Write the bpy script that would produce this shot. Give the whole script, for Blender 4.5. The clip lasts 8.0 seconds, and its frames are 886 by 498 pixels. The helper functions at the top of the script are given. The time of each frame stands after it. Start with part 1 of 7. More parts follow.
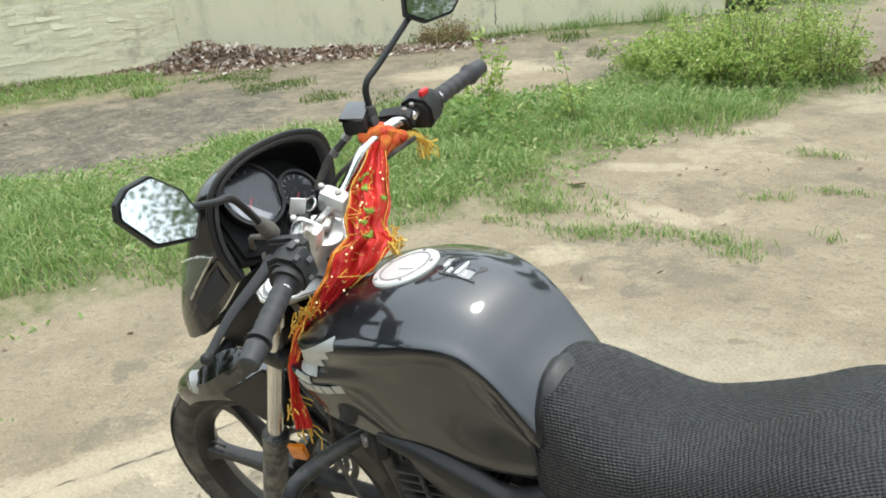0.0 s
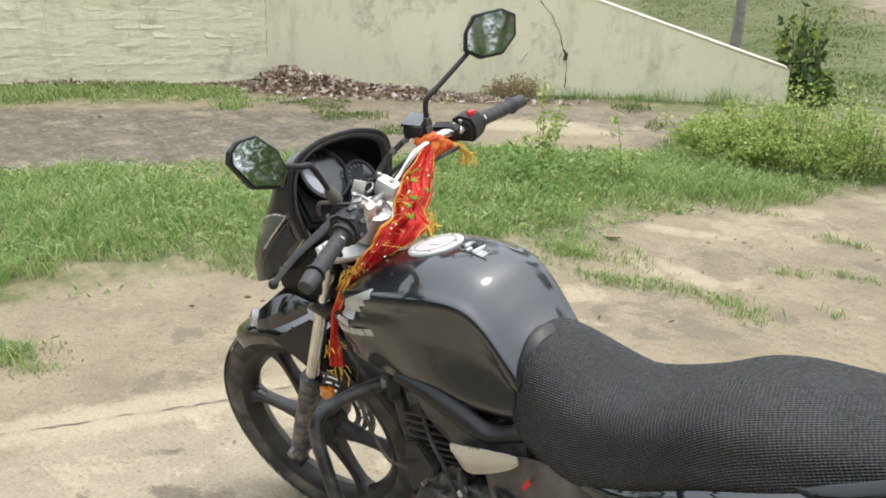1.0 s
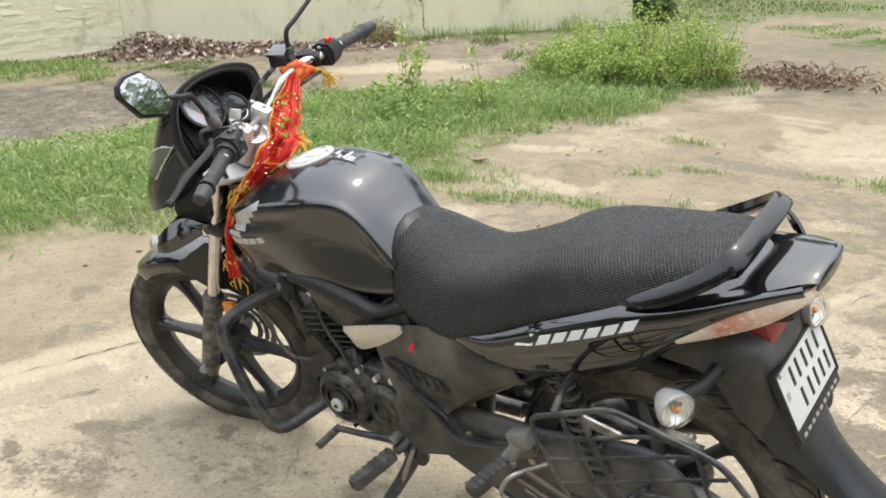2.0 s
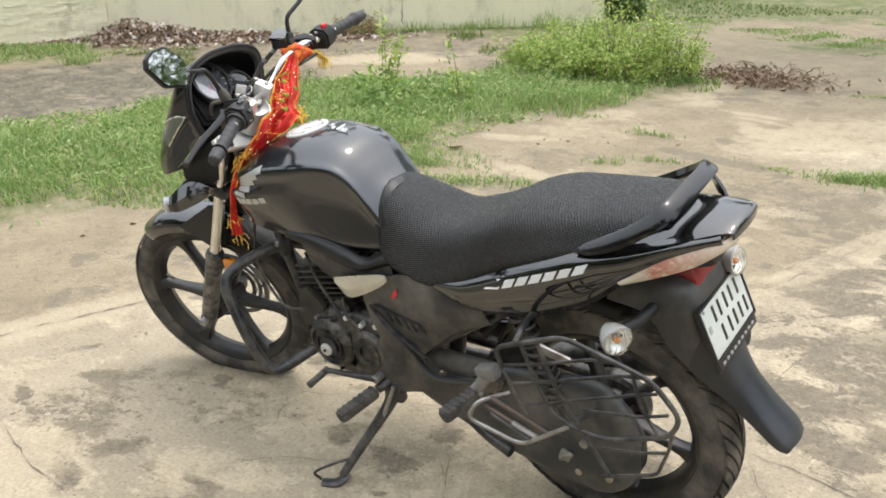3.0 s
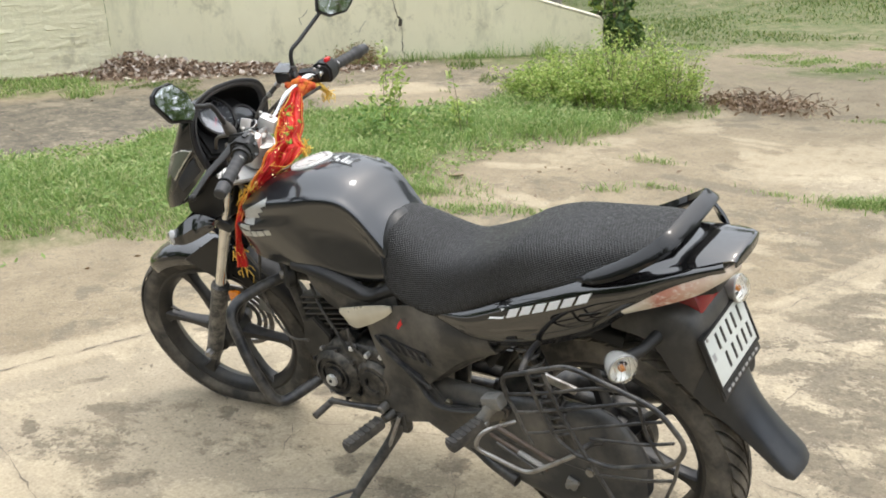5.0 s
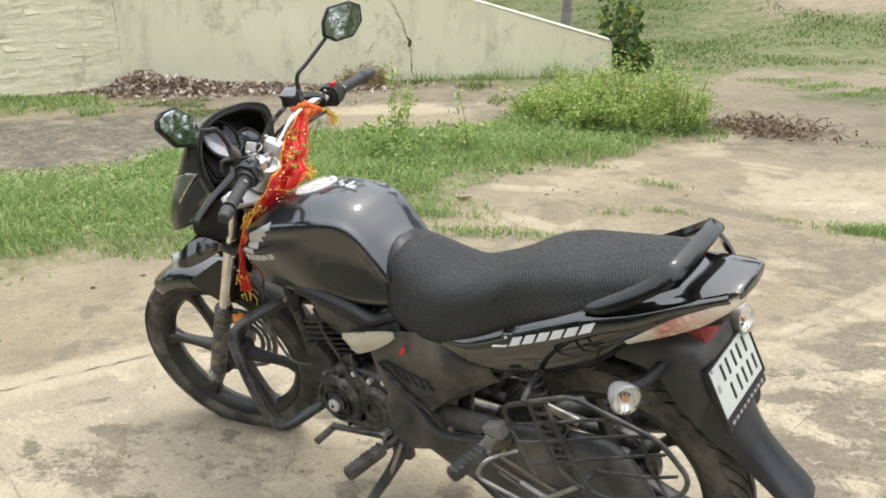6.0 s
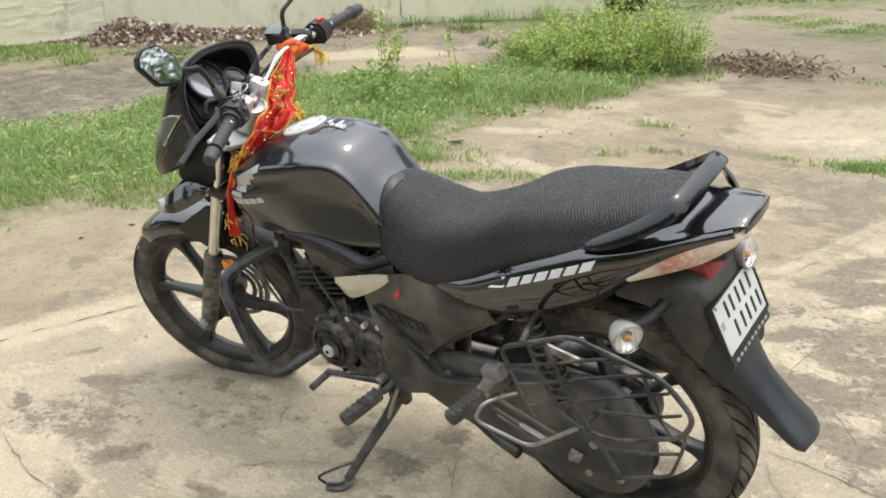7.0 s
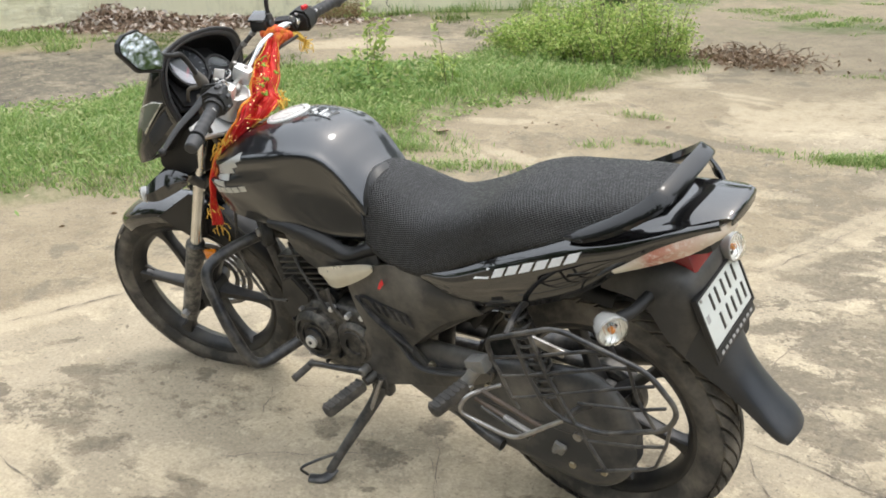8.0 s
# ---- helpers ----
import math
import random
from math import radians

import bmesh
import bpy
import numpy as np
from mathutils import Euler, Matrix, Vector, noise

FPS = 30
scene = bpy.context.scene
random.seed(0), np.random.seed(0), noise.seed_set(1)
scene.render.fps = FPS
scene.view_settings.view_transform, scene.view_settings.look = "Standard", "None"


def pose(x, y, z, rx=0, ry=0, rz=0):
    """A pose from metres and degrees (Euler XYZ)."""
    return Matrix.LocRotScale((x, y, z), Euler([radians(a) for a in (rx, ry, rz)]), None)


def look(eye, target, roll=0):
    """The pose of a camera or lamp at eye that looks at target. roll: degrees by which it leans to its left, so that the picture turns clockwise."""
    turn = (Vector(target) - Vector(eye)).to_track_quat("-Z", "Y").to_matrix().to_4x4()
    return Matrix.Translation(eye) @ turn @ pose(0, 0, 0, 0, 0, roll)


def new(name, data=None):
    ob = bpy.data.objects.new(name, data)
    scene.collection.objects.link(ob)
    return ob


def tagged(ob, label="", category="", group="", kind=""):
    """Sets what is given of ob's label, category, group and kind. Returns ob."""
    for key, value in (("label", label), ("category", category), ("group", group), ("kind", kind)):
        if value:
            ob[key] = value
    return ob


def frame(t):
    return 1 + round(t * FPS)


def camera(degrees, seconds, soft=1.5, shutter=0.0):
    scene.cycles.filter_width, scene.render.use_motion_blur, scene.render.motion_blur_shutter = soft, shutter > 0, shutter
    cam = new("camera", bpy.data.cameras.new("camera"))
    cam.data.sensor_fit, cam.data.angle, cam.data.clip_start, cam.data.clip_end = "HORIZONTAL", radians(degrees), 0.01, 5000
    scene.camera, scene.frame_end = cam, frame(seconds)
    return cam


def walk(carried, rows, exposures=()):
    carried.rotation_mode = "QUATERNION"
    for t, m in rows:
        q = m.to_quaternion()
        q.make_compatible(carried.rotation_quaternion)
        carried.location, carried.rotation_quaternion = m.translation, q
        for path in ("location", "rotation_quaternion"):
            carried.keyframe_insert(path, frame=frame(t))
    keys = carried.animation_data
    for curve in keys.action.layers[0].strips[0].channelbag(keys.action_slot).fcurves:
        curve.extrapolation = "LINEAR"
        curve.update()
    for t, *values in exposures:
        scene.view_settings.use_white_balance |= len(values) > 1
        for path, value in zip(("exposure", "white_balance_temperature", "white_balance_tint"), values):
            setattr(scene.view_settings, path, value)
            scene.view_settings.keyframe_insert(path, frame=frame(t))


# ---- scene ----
# camera and its walk
cam = camera(49.0, 8.0, 1.8)
PATH = [
    (0.0, 0.157, -1.171, 1.495, 68.47, 5.74, 39.86),
    (0.5, 0.292, -1.319, 1.521, 72.33, -1.83, 44.46),
    (1.0, 0.473, -1.449, 1.508, 71.88, -1.06, 45.43),
    (1.5, 0.616, -1.533, 1.503, 71.11, 0.96, 41.38),
    (2.0, 0.699, -1.661, 1.493, 68.97, 3.01, 36.86),
    (2.2, 0.722, -1.745, 1.492, 67.19, 3.19, 36.20),
    (3.3, 0.913, -1.936, 1.532, 69.68, 0.86, 35.48),
    (3.5, 0.917, -1.929, 1.530, 70.25, 1.14, 34.42),
    (4.0, 0.900, -1.914, 1.519, 69.29, 1.59, 33.38),
    (4.5, 0.882, -1.941, 1.526, 69.61, 1.98, 34.51),
    (6.0, 0.880, -1.920, 1.550, 71.43, 1.68, 36.24),
    (6.5, 0.869, -1.897, 1.525, 70.38, 1.92, 35.93),
    (7.0, 0.844, -1.879, 1.511, 68.35, 2.43, 35.52),
    (7.5, 0.864, -1.898, 1.530, 68.75, 2.30, 35.44),
    (8.0, 0.835, -1.864, 1.504, 67.77, 1.78, 34.84),
]
walk(cam, [(t, pose(x, y, z, rx, ry, rz)) for t, x, y, z, rx, ry, rz in PATH], [(0.0, -0.12, 6250, 4), (0.5, -0.15, 6380, 8), (1.0, -0.15, 6400, 8.5), (1.5, -0.03, 6440, 9), (2.0, -0.03, 6470, 9.5), (3.3, -0.09, 6500, 10), (8.0, -0.08, 6470, 9.5)])

# world and sun: thin haze, the sun high behind the motorcycle
SUN_EL, SUN_AZ = radians(72), radians(62)   # azimuth from +x towards +y
world = bpy.data.worlds.new("sky")
scene.world = world
world.use_nodes = True
wn, wl = world.node_tree.nodes, world.node_tree.links
sky = wn.new("ShaderNodeTexSky")
sky.sky_type = "NISHITA"
sky.sun_disc = False
sky.sun_elevation = SUN_EL
sky.sun_rotation = radians(90) - SUN_AZ
sky.air_density, sky.dust_density, sky.ozone_density = 1.0, 7.0, 1.0
wn["Background"].inputs["Strength"].default_value = 0.26
haze = wn.new("ShaderNodeMix")          # a veil of thin bright cloud over the blue
haze.data_type, haze.blend_type = "RGBA", "MIX"
haze.inputs[0].default_value = 0.7
dome = wn.new("ShaderNodeTexCoord")        # cloud light: three times stronger overhead than at the horizon
height = wn.new("ShaderNodeSeparateXYZ")
wl.new(dome.outputs["Generated"], height.inputs[0])
veil = wn.new("ShaderNodeMapRange")
veil.inputs["From Min"].default_value, veil.inputs["From Max"].default_value = 0.0, 1.0
veil.inputs["To Min"].default_value, veil.inputs["To Max"].default_value = 0.48, 1.44
wl.new(height.outputs["Z"], veil.inputs["Value"])
cloud = wn.new("ShaderNodeVectorMath")
cloud.operation = "SCALE"
cloud.inputs[0].default_value = (9.3, 9.75, 10.2)
wl.new(veil.outputs["Result"], cloud.inputs["Scale"])
wl.new(cloud.outputs["Vector"], haze.inputs[7])
wl.new(sky.outputs["Color"], haze.inputs[6])
wl.new(haze.outputs[2], wn["Background"].inputs["Color"])
sun_data = bpy.data.lights.new("sun", "SUN")
sun_data.energy = 0.62
sun_data.angle = radians(12)
sun_data.color = (1.0, 0.98, 0.93)
sun = new("sun", sun_data)
sun_dir = Vector((math.cos(SUN_EL) * math.cos(SUN_AZ), math.cos(SUN_EL) * math.sin(SUN_AZ), math.sin(SUN_EL)))
sun.matrix_world = look(sun_dir * 50, (0, 0, 0))
scene.view_settings.exposure = 0.0

# ---- materials ----
class Mat:
    """A node material with a Principled BSDF and short ways to add noise, ramps and bumps."""
    def __init__(self, name, color=(0.5, 0.5, 0.5), rough=0.5, metal=0.0, **extra):
        self.m = bpy.data.materials.new(name)
        self.m.use_nodes = True
        self.nt = self.m.node_tree
        self.b = self.nt.nodes["Principled BSDF"]
        self.b.inputs["Base Color"].default_value = (*color, 1)
        self.b.inputs["Roughness"].default_value = rough
        self.b.inputs["Metallic"].default_value = metal
        for k, v in extra.items():
            self.b.inputs[k.replace("_", " ")].default_value = v
        self.co = self.nt.nodes.new("ShaderNodeTexCoord").outputs["Object"]

    def node(self, kind, **props):
        n = self.nt.nodes.new("ShaderNode" + kind)
        for k, v in props.items():
            setattr(n, k, v)
        return n

    def link(self, a, b):
        self.nt.links.new(a, b)

    def noise(self, scale, detail=5, rough=0.6, vec=None, stretch=None):
        n = self.node("TexNoise")
        n.inputs["Scale"].default_value, n.inputs["Detail"].default_value, n.inputs["Roughness"].default_value = scale, detail, rough
        src = vec or self.co
        if stretch:
            mp = self.node("Mapping")
            mp.inputs["Scale"].default_value = stretch
            self.link(src, mp.inputs["Vector"])
            src = mp.outputs["Vector"]
        self.link(src, n.inputs["Vector"])
        return n.outputs["Fac"]

    def voronoi(self, scale, feature="F1", vec=None):
        n = self.node("TexVoronoi", feature=feature)
        n.inputs["Scale"].default_value = scale
        self.link(vec or self.co, n.inputs["Vector"])
        return n.outputs["Distance"]

    def ramp(self, fac, *stops):
        n = self.node("ValToRGB")
        el = n.color_ramp.elements
        while len(el) < len(stops):
            el.new(0.5)
        for e, (p, c) in zip(el, stops):
            e.position = p
            e.color = (*c, 1) if isinstance(c, tuple) else (c, c, c, 1)
        self.link(fac, n.inputs["Fac"])
        return n.outputs["Color"]

    def mix(self, fac, a, b, mode="MIX"):
        n = self.node("Mix", data_type="RGBA", blend_type=mode)
        for sock, val in ((n.inputs[0], fac), (n.inputs[6], a), (n.inputs[7], b)):
            if isinstance(val, (int, float)):
                sock.default_value = val
            elif isinstance(val, tuple):
                sock.default_value = (*val, 1)
            else:
                self.link(val, sock)
        return n.outputs[2]

    def math(self, op, a, b=0.0):
        n = self.node("Math", operation=op)
        for sock, val in ((n.inputs[0], a), (n.inputs[1], b)):
            if isinstance(val, (int, float)):
                sock.default_value = val
            else:
                self.link(val, sock)
        return n.outputs[0]

    def attr(self, name):
        return self.node("Attribute", attribute_name=name).outputs["Fac"]

    def bump(self, height, strength=0.3, dist=0.005):
        n = self.node("Bump")
        n.inputs["Strength"].default_value, n.inputs["Distance"].default_value = strength, dist
        self.link(height, n.inputs["Height"])
        last = self.b.inputs["Normal"].links
        if last:
            self.link(last[0].from_socket, n.inputs["Normal"])
        self.link(n.outputs["Normal"], self.b.inputs["Normal"])
        return self

    def color(self, c):
        self.link(c, self.b.inputs["Base Color"])
        return self

    def rough(self, r):
        self.link(r, self.b.inputs["Roughness"])
        return self


def dusty(name, base, dust, rough, scale=14.0, amount=0.5, metal=0.0, fine=0.15, **extra):
    """A plain coat with patchy dust and a fine grain."""
    m = Mat(name, base, rough, metal, **extra)
    n = m.noise(scale, 6, 0.65)
    m.color(m.mix(m.ramp(n, (0.42, 0.0), (0.75, amount)), base, dust))
    m.rough(m.ramp(n, (0.35, rough), (0.8, min(1.0, rough + 0.25))))
    if fine:
        m.bump(m.noise(scale * 22, 3), fine, 0.001)
    return m.m


M = {}
M["paint"] = dusty("black_paint", (0.030, 0.0325, 0.037), (0.033, 0.035, 0.038), 0.33, 5, 0.3, 0.9, 0.0, Coat_Weight=1.0, Coat_IOR=1.68, Coat_Roughness=0.06)
M["gloss"] = dusty("gloss_black_plastic", (0.004, 0.004, 0.0045), (0.008, 0.0075, 0.007), 0.3, 9, 0.35, 0.0, 0.0, Specular_IOR_Level=0.08, Coat_Weight=1.0, Coat_IOR=1.9, Coat_Roughness=0.035)
M["rail"] = dusty("black_rail_paint", (0.004, 0.004, 0.0045), (0.010, 0.0095, 0.009), 0.3, 9, 0.35, 0.0, 0.0, Specular_IOR_Level=0.1, Coat_Weight=0.9, Coat_IOR=1.5, Coat_Roughness=0.05)
M["plastic"] = dusty("black_plastic", (0.0095, 0.0097, 0.0105), (0.042, 0.039, 0.034), 0.42, 12, 0.5)
M["liner"] = dusty("liner_plastic", (0.004, 0.004, 0.0045), (0.010, 0.0095, 0.009), 0.7, 12, 0.4, Specular_IOR_Level=0.25)
M["side_lens"] = Mat("smoked_lens", (0.10, 0.115, 0.085), 0.08, Coat_Weight=1.0).m
M["grey_plastic"] = dusty("dusty_grey_plastic", (0.035, 0.036, 0.039), (0.10, 0.09, 0.075), 0.45, 10, 0.5)
M["rubber"] = dusty("tyre_rubber", (0.040, 0.038, 0.0355), (0.26, 0.23, 0.19), 0.7, 9, 0.9)
M["flap"] = dusty("satin_black_flap", (0.018, 0.021, 0.026), (0.07, 0.068, 0.065), 0.34, 9, 0.5)
M["fender"] = dusty("dusty_fender", (0.036, 0.035, 0.034), (0.15, 0.137, 0.118), 0.36, 7, 0.7)
M["vinyl"] = dusty("black_vinyl", (0.012, 0.012, 0.012), (0.05, 0.047, 0.042), 0.28, 20, 0.5, 0.0, 0.3)
M["grip"] = dusty("grip_rubber", (0.028, 0.028, 0.030), (0.10, 0.095, 0.088), 0.5, 30, 0.5)
M["cover"] = dusty("dusty_cover", (0.032, 0.031, 0.030), (0.22, 0.198, 0.166), 0.30, 7, 0.8)
M["case"] = dusty("chain_case_paint", (0.026, 0.028, 0.032), (0.22, 0.20, 0.17), 0.28, 5, 0.75)
M["frame"] = dusty("frame_paint", (0.016, 0.0165, 0.018), (0.20, 0.182, 0.155), 0.29, 16, 0.65)
M["engine"] = dusty("engine_paint", (0.018, 0.0185, 0.020), (0.28, 0.25, 0.205), 0.32, 24, 0.75, 0.3)
M["rim"] = dusty("rim_paint", (0.012, 0.012, 0.013), (0.09, 0.08, 0.065), 0.32, 12, 0.55)
M["fork"] = dusty("fork_lower", (0.055, 0.055, 0.056), (0.42, 0.39, 0.34), 0.42, 34, 0.9, 0.3)
M["steel"] = dusty("worn_steel", (0.36, 0.35, 0.335), (0.17, 0.14, 0.11), 0.35, 34, 0.8, 0.8)
M["alu"] = dusty("cast_aluminium", (0.70, 0.70, 0.69), (0.42, 0.38, 0.32), 0.32, 40, 0.3, 0.6)
M["silver"] = dusty("silver_paint", (0.66, 0.64, 0.56), (0.48, 0.43, 0.33), 0.24, 14, 0.5, 0.6)
M["chrome"] = dusty("chrome_tube", (0.75, 0.74, 0.72), (0.45, 0.38, 0.30), 0.12, 18, 0.4, 1.0, 0.0)
M["hanger"] = dusty("weathered_cast_metal", (0.24, 0.235, 0.225), (0.40, 0.37, 0.32), 0.42, 34, 0.8, 0.45, 0.4)
M["rust"] = dusty("rusty_steel", (0.10, 0.08, 0.065), (0.20, 0.14, 0.10), 0.6, 40, 0.7, 0.4)
M["mirror"] = Mat("mirror_glass", (0.9, 0.92, 0.92), 0.028, 1.0).m
M["orange"] = dusty("orange_reflector", (0.75, 0.22, 0.01), (0.5, 0.25, 0.08), 0.2, 30, 0.3, 0.0, 0.0, Coat_Weight=0.6)
M["red_lens"] = Mat("red_lens", (0.24, 0.008, 0.012), 0.25, Coat_Weight=0.25).m
def lamp_material():
    """Pale smoke lens over a red insert: cream towards both ends, pinkish between, ribbed inside."""
    m = Mat("pale_pink_lens", rough=0.08, Coat_Weight=1.0, Coat_Roughness=0.02)
    sp = m.node("SeparateXYZ")
    m.link(m.co, sp.inputs[0])
    along_ = m.math("ADD", m.math("MULTIPLY", m.math("SUBTRACT", sp.outputs[0], 0.11), 5.0), m.math("MULTIPLY", m.noise(30, 4), 0.18))
    c = m.ramp(along_, (0.16, (0.72, 0.66, 0.54)), (0.30, (0.60, 0.48, 0.37)), (0.42, (0.46, 0.17, 0.12)), (0.62, (0.55, 0.31, 0.23)), (0.95, (0.68, 0.58, 0.48)))
    m.color(m.mix(m.ramp(m.noise(60, 5, 0.7), (0.5, 0.0), (0.62, 0.5)), c, (0.78, 0.72, 0.62)))
    m.bump(m.voronoi(140), 0.25, 0.002)
    return m.m


M["pink_lens"] = lamp_material()
M["clear"] = Mat("clear_lens", (0.95, 0.95, 0.95), 0.04, Transmission_Weight=1.0, IOR=1.45).m
M["lens_white"] = Mat("clear_lens_cover", (0.97, 0.97, 0.95), 0.03, Transmission_Weight=1.0, IOR=1.12, Coat_Weight=0.6).m
M["clear_body"] = Mat("clear_plastic_body", (0.72, 0.71, 0.68), 0.06, Coat_Weight=0.8, Transmission_Weight=0.5, IOR=1.3).m
M["bulb"] = Mat("amber_bulb", (0.72, 0.27, 0.07), 0.2).m
M["reflector_bowl"] = Mat("reflector_bowl", (0.88, 0.88, 0.86), 0.28, 0.75).m
M["white"] = dusty("white_plate_enamel", (0.60, 0.63, 0.60), (0.50, 0.49, 0.44), 0.35, 20, 0.3)
M["ink"] = Mat("black_ink", (0.015, 0.015, 0.016), 0.4).m
M["decal"] = dusty("white_decal", (0.74, 0.75, 0.75), (0.6, 0.57, 0.52), 0.3, 40, 0.25)
M["decal_grey"] = dusty("grey_decal", (0.33, 0.33, 0.33), (0.3, 0.28, 0.25), 0.35, 40, 0.25)
M["emblem"] = dusty("silver_emblem", (0.56, 0.57, 0.545), (0.44, 0.41, 0.36), 0.28, 40, 0.35, 0.35)
M["red"] = Mat("red_plastic", (0.72, 0.02, 0.025), 0.3).m
M["brass"] = dusty("brass", (0.42, 0.37, 0.27), (0.2, 0.165, 0.11), 0.35, 40, 0.5, 0.9)
M["dial"] = Mat("dial_face", (0.006, 0.006, 0.007), 0.35).m
M["cap"] = dusty("matt_silver", (0.66, 0.66, 0.64), (0.5, 0.47, 0.42), 0.5, 60, 0.4, 0.35)
M["display"] = Mat("grey_display", (0.45, 0.42, 0.42), 0.15, Coat_Weight=1.0).m
M["glass_dial"] = Mat("dial_glass", (0.95, 0.97, 1.0), 0.03, Transmission_Weight=1.0, IOR=1.3).m


def seat_material():
    """Black spacer-mesh fabric: staggered rows of small dents, dust in the weave."""
    m = Mat("seat_mesh_fabric", (0.012, 0.012, 0.012), 0.55)
    uv = m.node("UVMap", uv_map="cloth").outputs["UV"]
    sp = m.node("SeparateXYZ")
    m.link(uv, sp.inputs[0])
    k = 2 * math.pi / 0.0092
    jig = m.math("MULTIPLY", m.noise(30, 6, 0.75), 8.0)
    u, v = sp.outputs[0], sp.outputs[1]
    a = m.math("SINE", m.math("ADD", m.math("ADD", m.math("MULTIPLY", u, k), m.math("MULTIPLY", v, k * 0.5)), jig))
    b = m.math("SINE", m.math("ADD", m.math("SUBTRACT", m.math("MULTIPLY", u, k * 0.32), m.math("MULTIPLY", v, k * 0.95)), jig))
    cell = m.math("ADD", m.math("MULTIPLY", m.math("MULTIPLY", a, b), 0.5), 0.5)
    big, thread = m.noise(6, 8, 0.75), m.noise(330, 3, 0.7)
    c = m.mix(m.ramp(big, (0.42, 0.0), (0.72, 0.85)), m.ramp(cell, (0.1, 0.003), (0.8, 0.02)), m.ramp(cell, (0.1, 0.007), (0.8, 0.058)))
    m.color(m.mix(m.ramp(thread, (0.58, 0.0), (0.75, 0.6)), c, (0.075, 0.072, 0.066)))
    m.rough(m.ramp(m.noise(120, 4), (0.35, 0.32), (0.65, 0.75)))
    m.bump(cell, 0.75, 0.0035).bump(thread, 0.6, 0.0015)
    return m.m


M["seat"] = seat_material()


def ground_material():
    """Concrete, sand, dark damp earth and grass soil, told apart by the sheet's own fields."""
    m = Mat("ground", rough=0.95)
    grain, mid = m.noise(90, 6, 0.7), m.noise(7, 8, 0.68)
    wob = m.math("MULTIPLY", m.math("SUBTRACT", m.noise(5, 9, 0.78), 0.5), 1.6)
    fray = m.math("MULTIPLY", m.math("SUBTRACT", m.noise(13, 9, 0.82), 0.5), 3.4)

    def edge(name, w=0.10, by=None):
        return m.ramp(m.math("ADD", m.attr(name), by or wob), (0.5 - w, 0.0), (0.5 + w, 1.0))
    worn = m.math("MULTIPLY", m.math("SUBTRACT", m.attr("pale"), 0.5), 0.16)
    damp = m.math("MULTIPLY", m.math("SUBTRACT", m.attr("stain"), 0.5), 0.20)
    # concrete: grey-brown skin, worn through to a pale ragged layer, blotched with old damp
    conc = m.mix(m.ramp(m.noise(2.6, 8, 0.7), (0.40, 0.0), (0.60, 1.0)), (0.310, 0.260, 0.183), (0.375, 0.315, 0.224))
    layer = m.math("ADD", m.noise(2.4, 11, 0.74, stretch=(1.0, 1.25, 1.0)), worn)
    conc = m.mix(m.ramp(layer, (0.475, 0.0), (0.525, 0.9)), conc, (0.430, 0.360, 0.248))
    scab = m.math("ADD", m.noise(9.5, 9, 0.76), worn)
    conc = m.mix(m.ramp(scab, (0.515, 0.0), (0.55, 0.8)), conc, (0.480, 0.402, 0.282))
    conc = m.mix(m.ramp(m.math("ADD", m.noise(27, 7, 0.72), worn), (0.53, 0.0), (0.57, 0.6)), conc, (0.470, 0.395, 0.280))
    blot = m.math("ADD", m.noise(3.6, 10, 0.74, stretch=(0.8, 1.2, 1.0)), damp)
    conc = m.mix(m.ramp(blot, (0.475, 0.0), (0.535, 0.88)), conc, (0.205, 0.170, 0.118))
    conc = m.mix(m.ramp(m.math("ADD", m.noise(13, 9, 0.76), damp), (0.535, 0.0), (0.575, 0.85)), conc, (0.175, 0.150, 0.107))
    conc = m.mix(m.ramp(m.math("ADD", m.noise(34, 6, 0.7), damp), (0.545, 0.0), (0.585, 0.8)), conc, (0.135, 0.112, 0.080))
    conc = m.mix(m.ramp(m.noise(75, 4, 0.65), (0.60, 0.0), (0.66, 0.7)), conc, (0.13, 0.108, 0.078))
    # sand: smooth drifts, greyer gravel and darker crusts
    sand = m.mix(m.ramp(m.noise(3.2, 8, 0.66), (0.36, 0.0), (0.62, 1.0)), (0.222, 0.178, 0.116), (0.305, 0.247, 0.162))
    sand = m.mix(m.ramp(m.math("ADD", m.noise(2.0, 10, 0.74), worn), (0.52, 0.0), (0.57, 0.85)), sand, (0.355, 0.290, 0.192))
    sand = m.mix(m.ramp(m.math("ADD", m.noise(5.5, 10, 0.76), damp), (0.50, 0.0), (0.58, 0.8)), sand, (0.160, 0.134, 0.094))
    sand = m.mix(m.ramp(m.noise(26, 7, 0.75), (0.54, 0.0), (0.60, 0.7)), sand, (0.175, 0.148, 0.106))
    sand = m.mix(m.ramp(m.voronoi(70), (0.10, 0.5), (0.24, 0.0)), sand, (0.40, 0.35, 0.27))
    dark = m.mix(m.ramp(mid, (0.35, 0.0), (0.7, 1.0)), (0.075, 0.066, 0.048), (0.18, 0.152, 0.108))
    dark = m.mix(m.ramp(m.noise(2.4, 9, 0.78, stretch=(0.9, 1.5, 1.0)), (0.52, 0.0), (0.60, 0.75)), dark, (0.27, 0.228, 0.158))
    dark = m.mix(m.ramp(m.noise(24, 8, 0.75), (0.55, 0.0), (0.62, 0.7)), dark, (0.33, 0.285, 0.205))
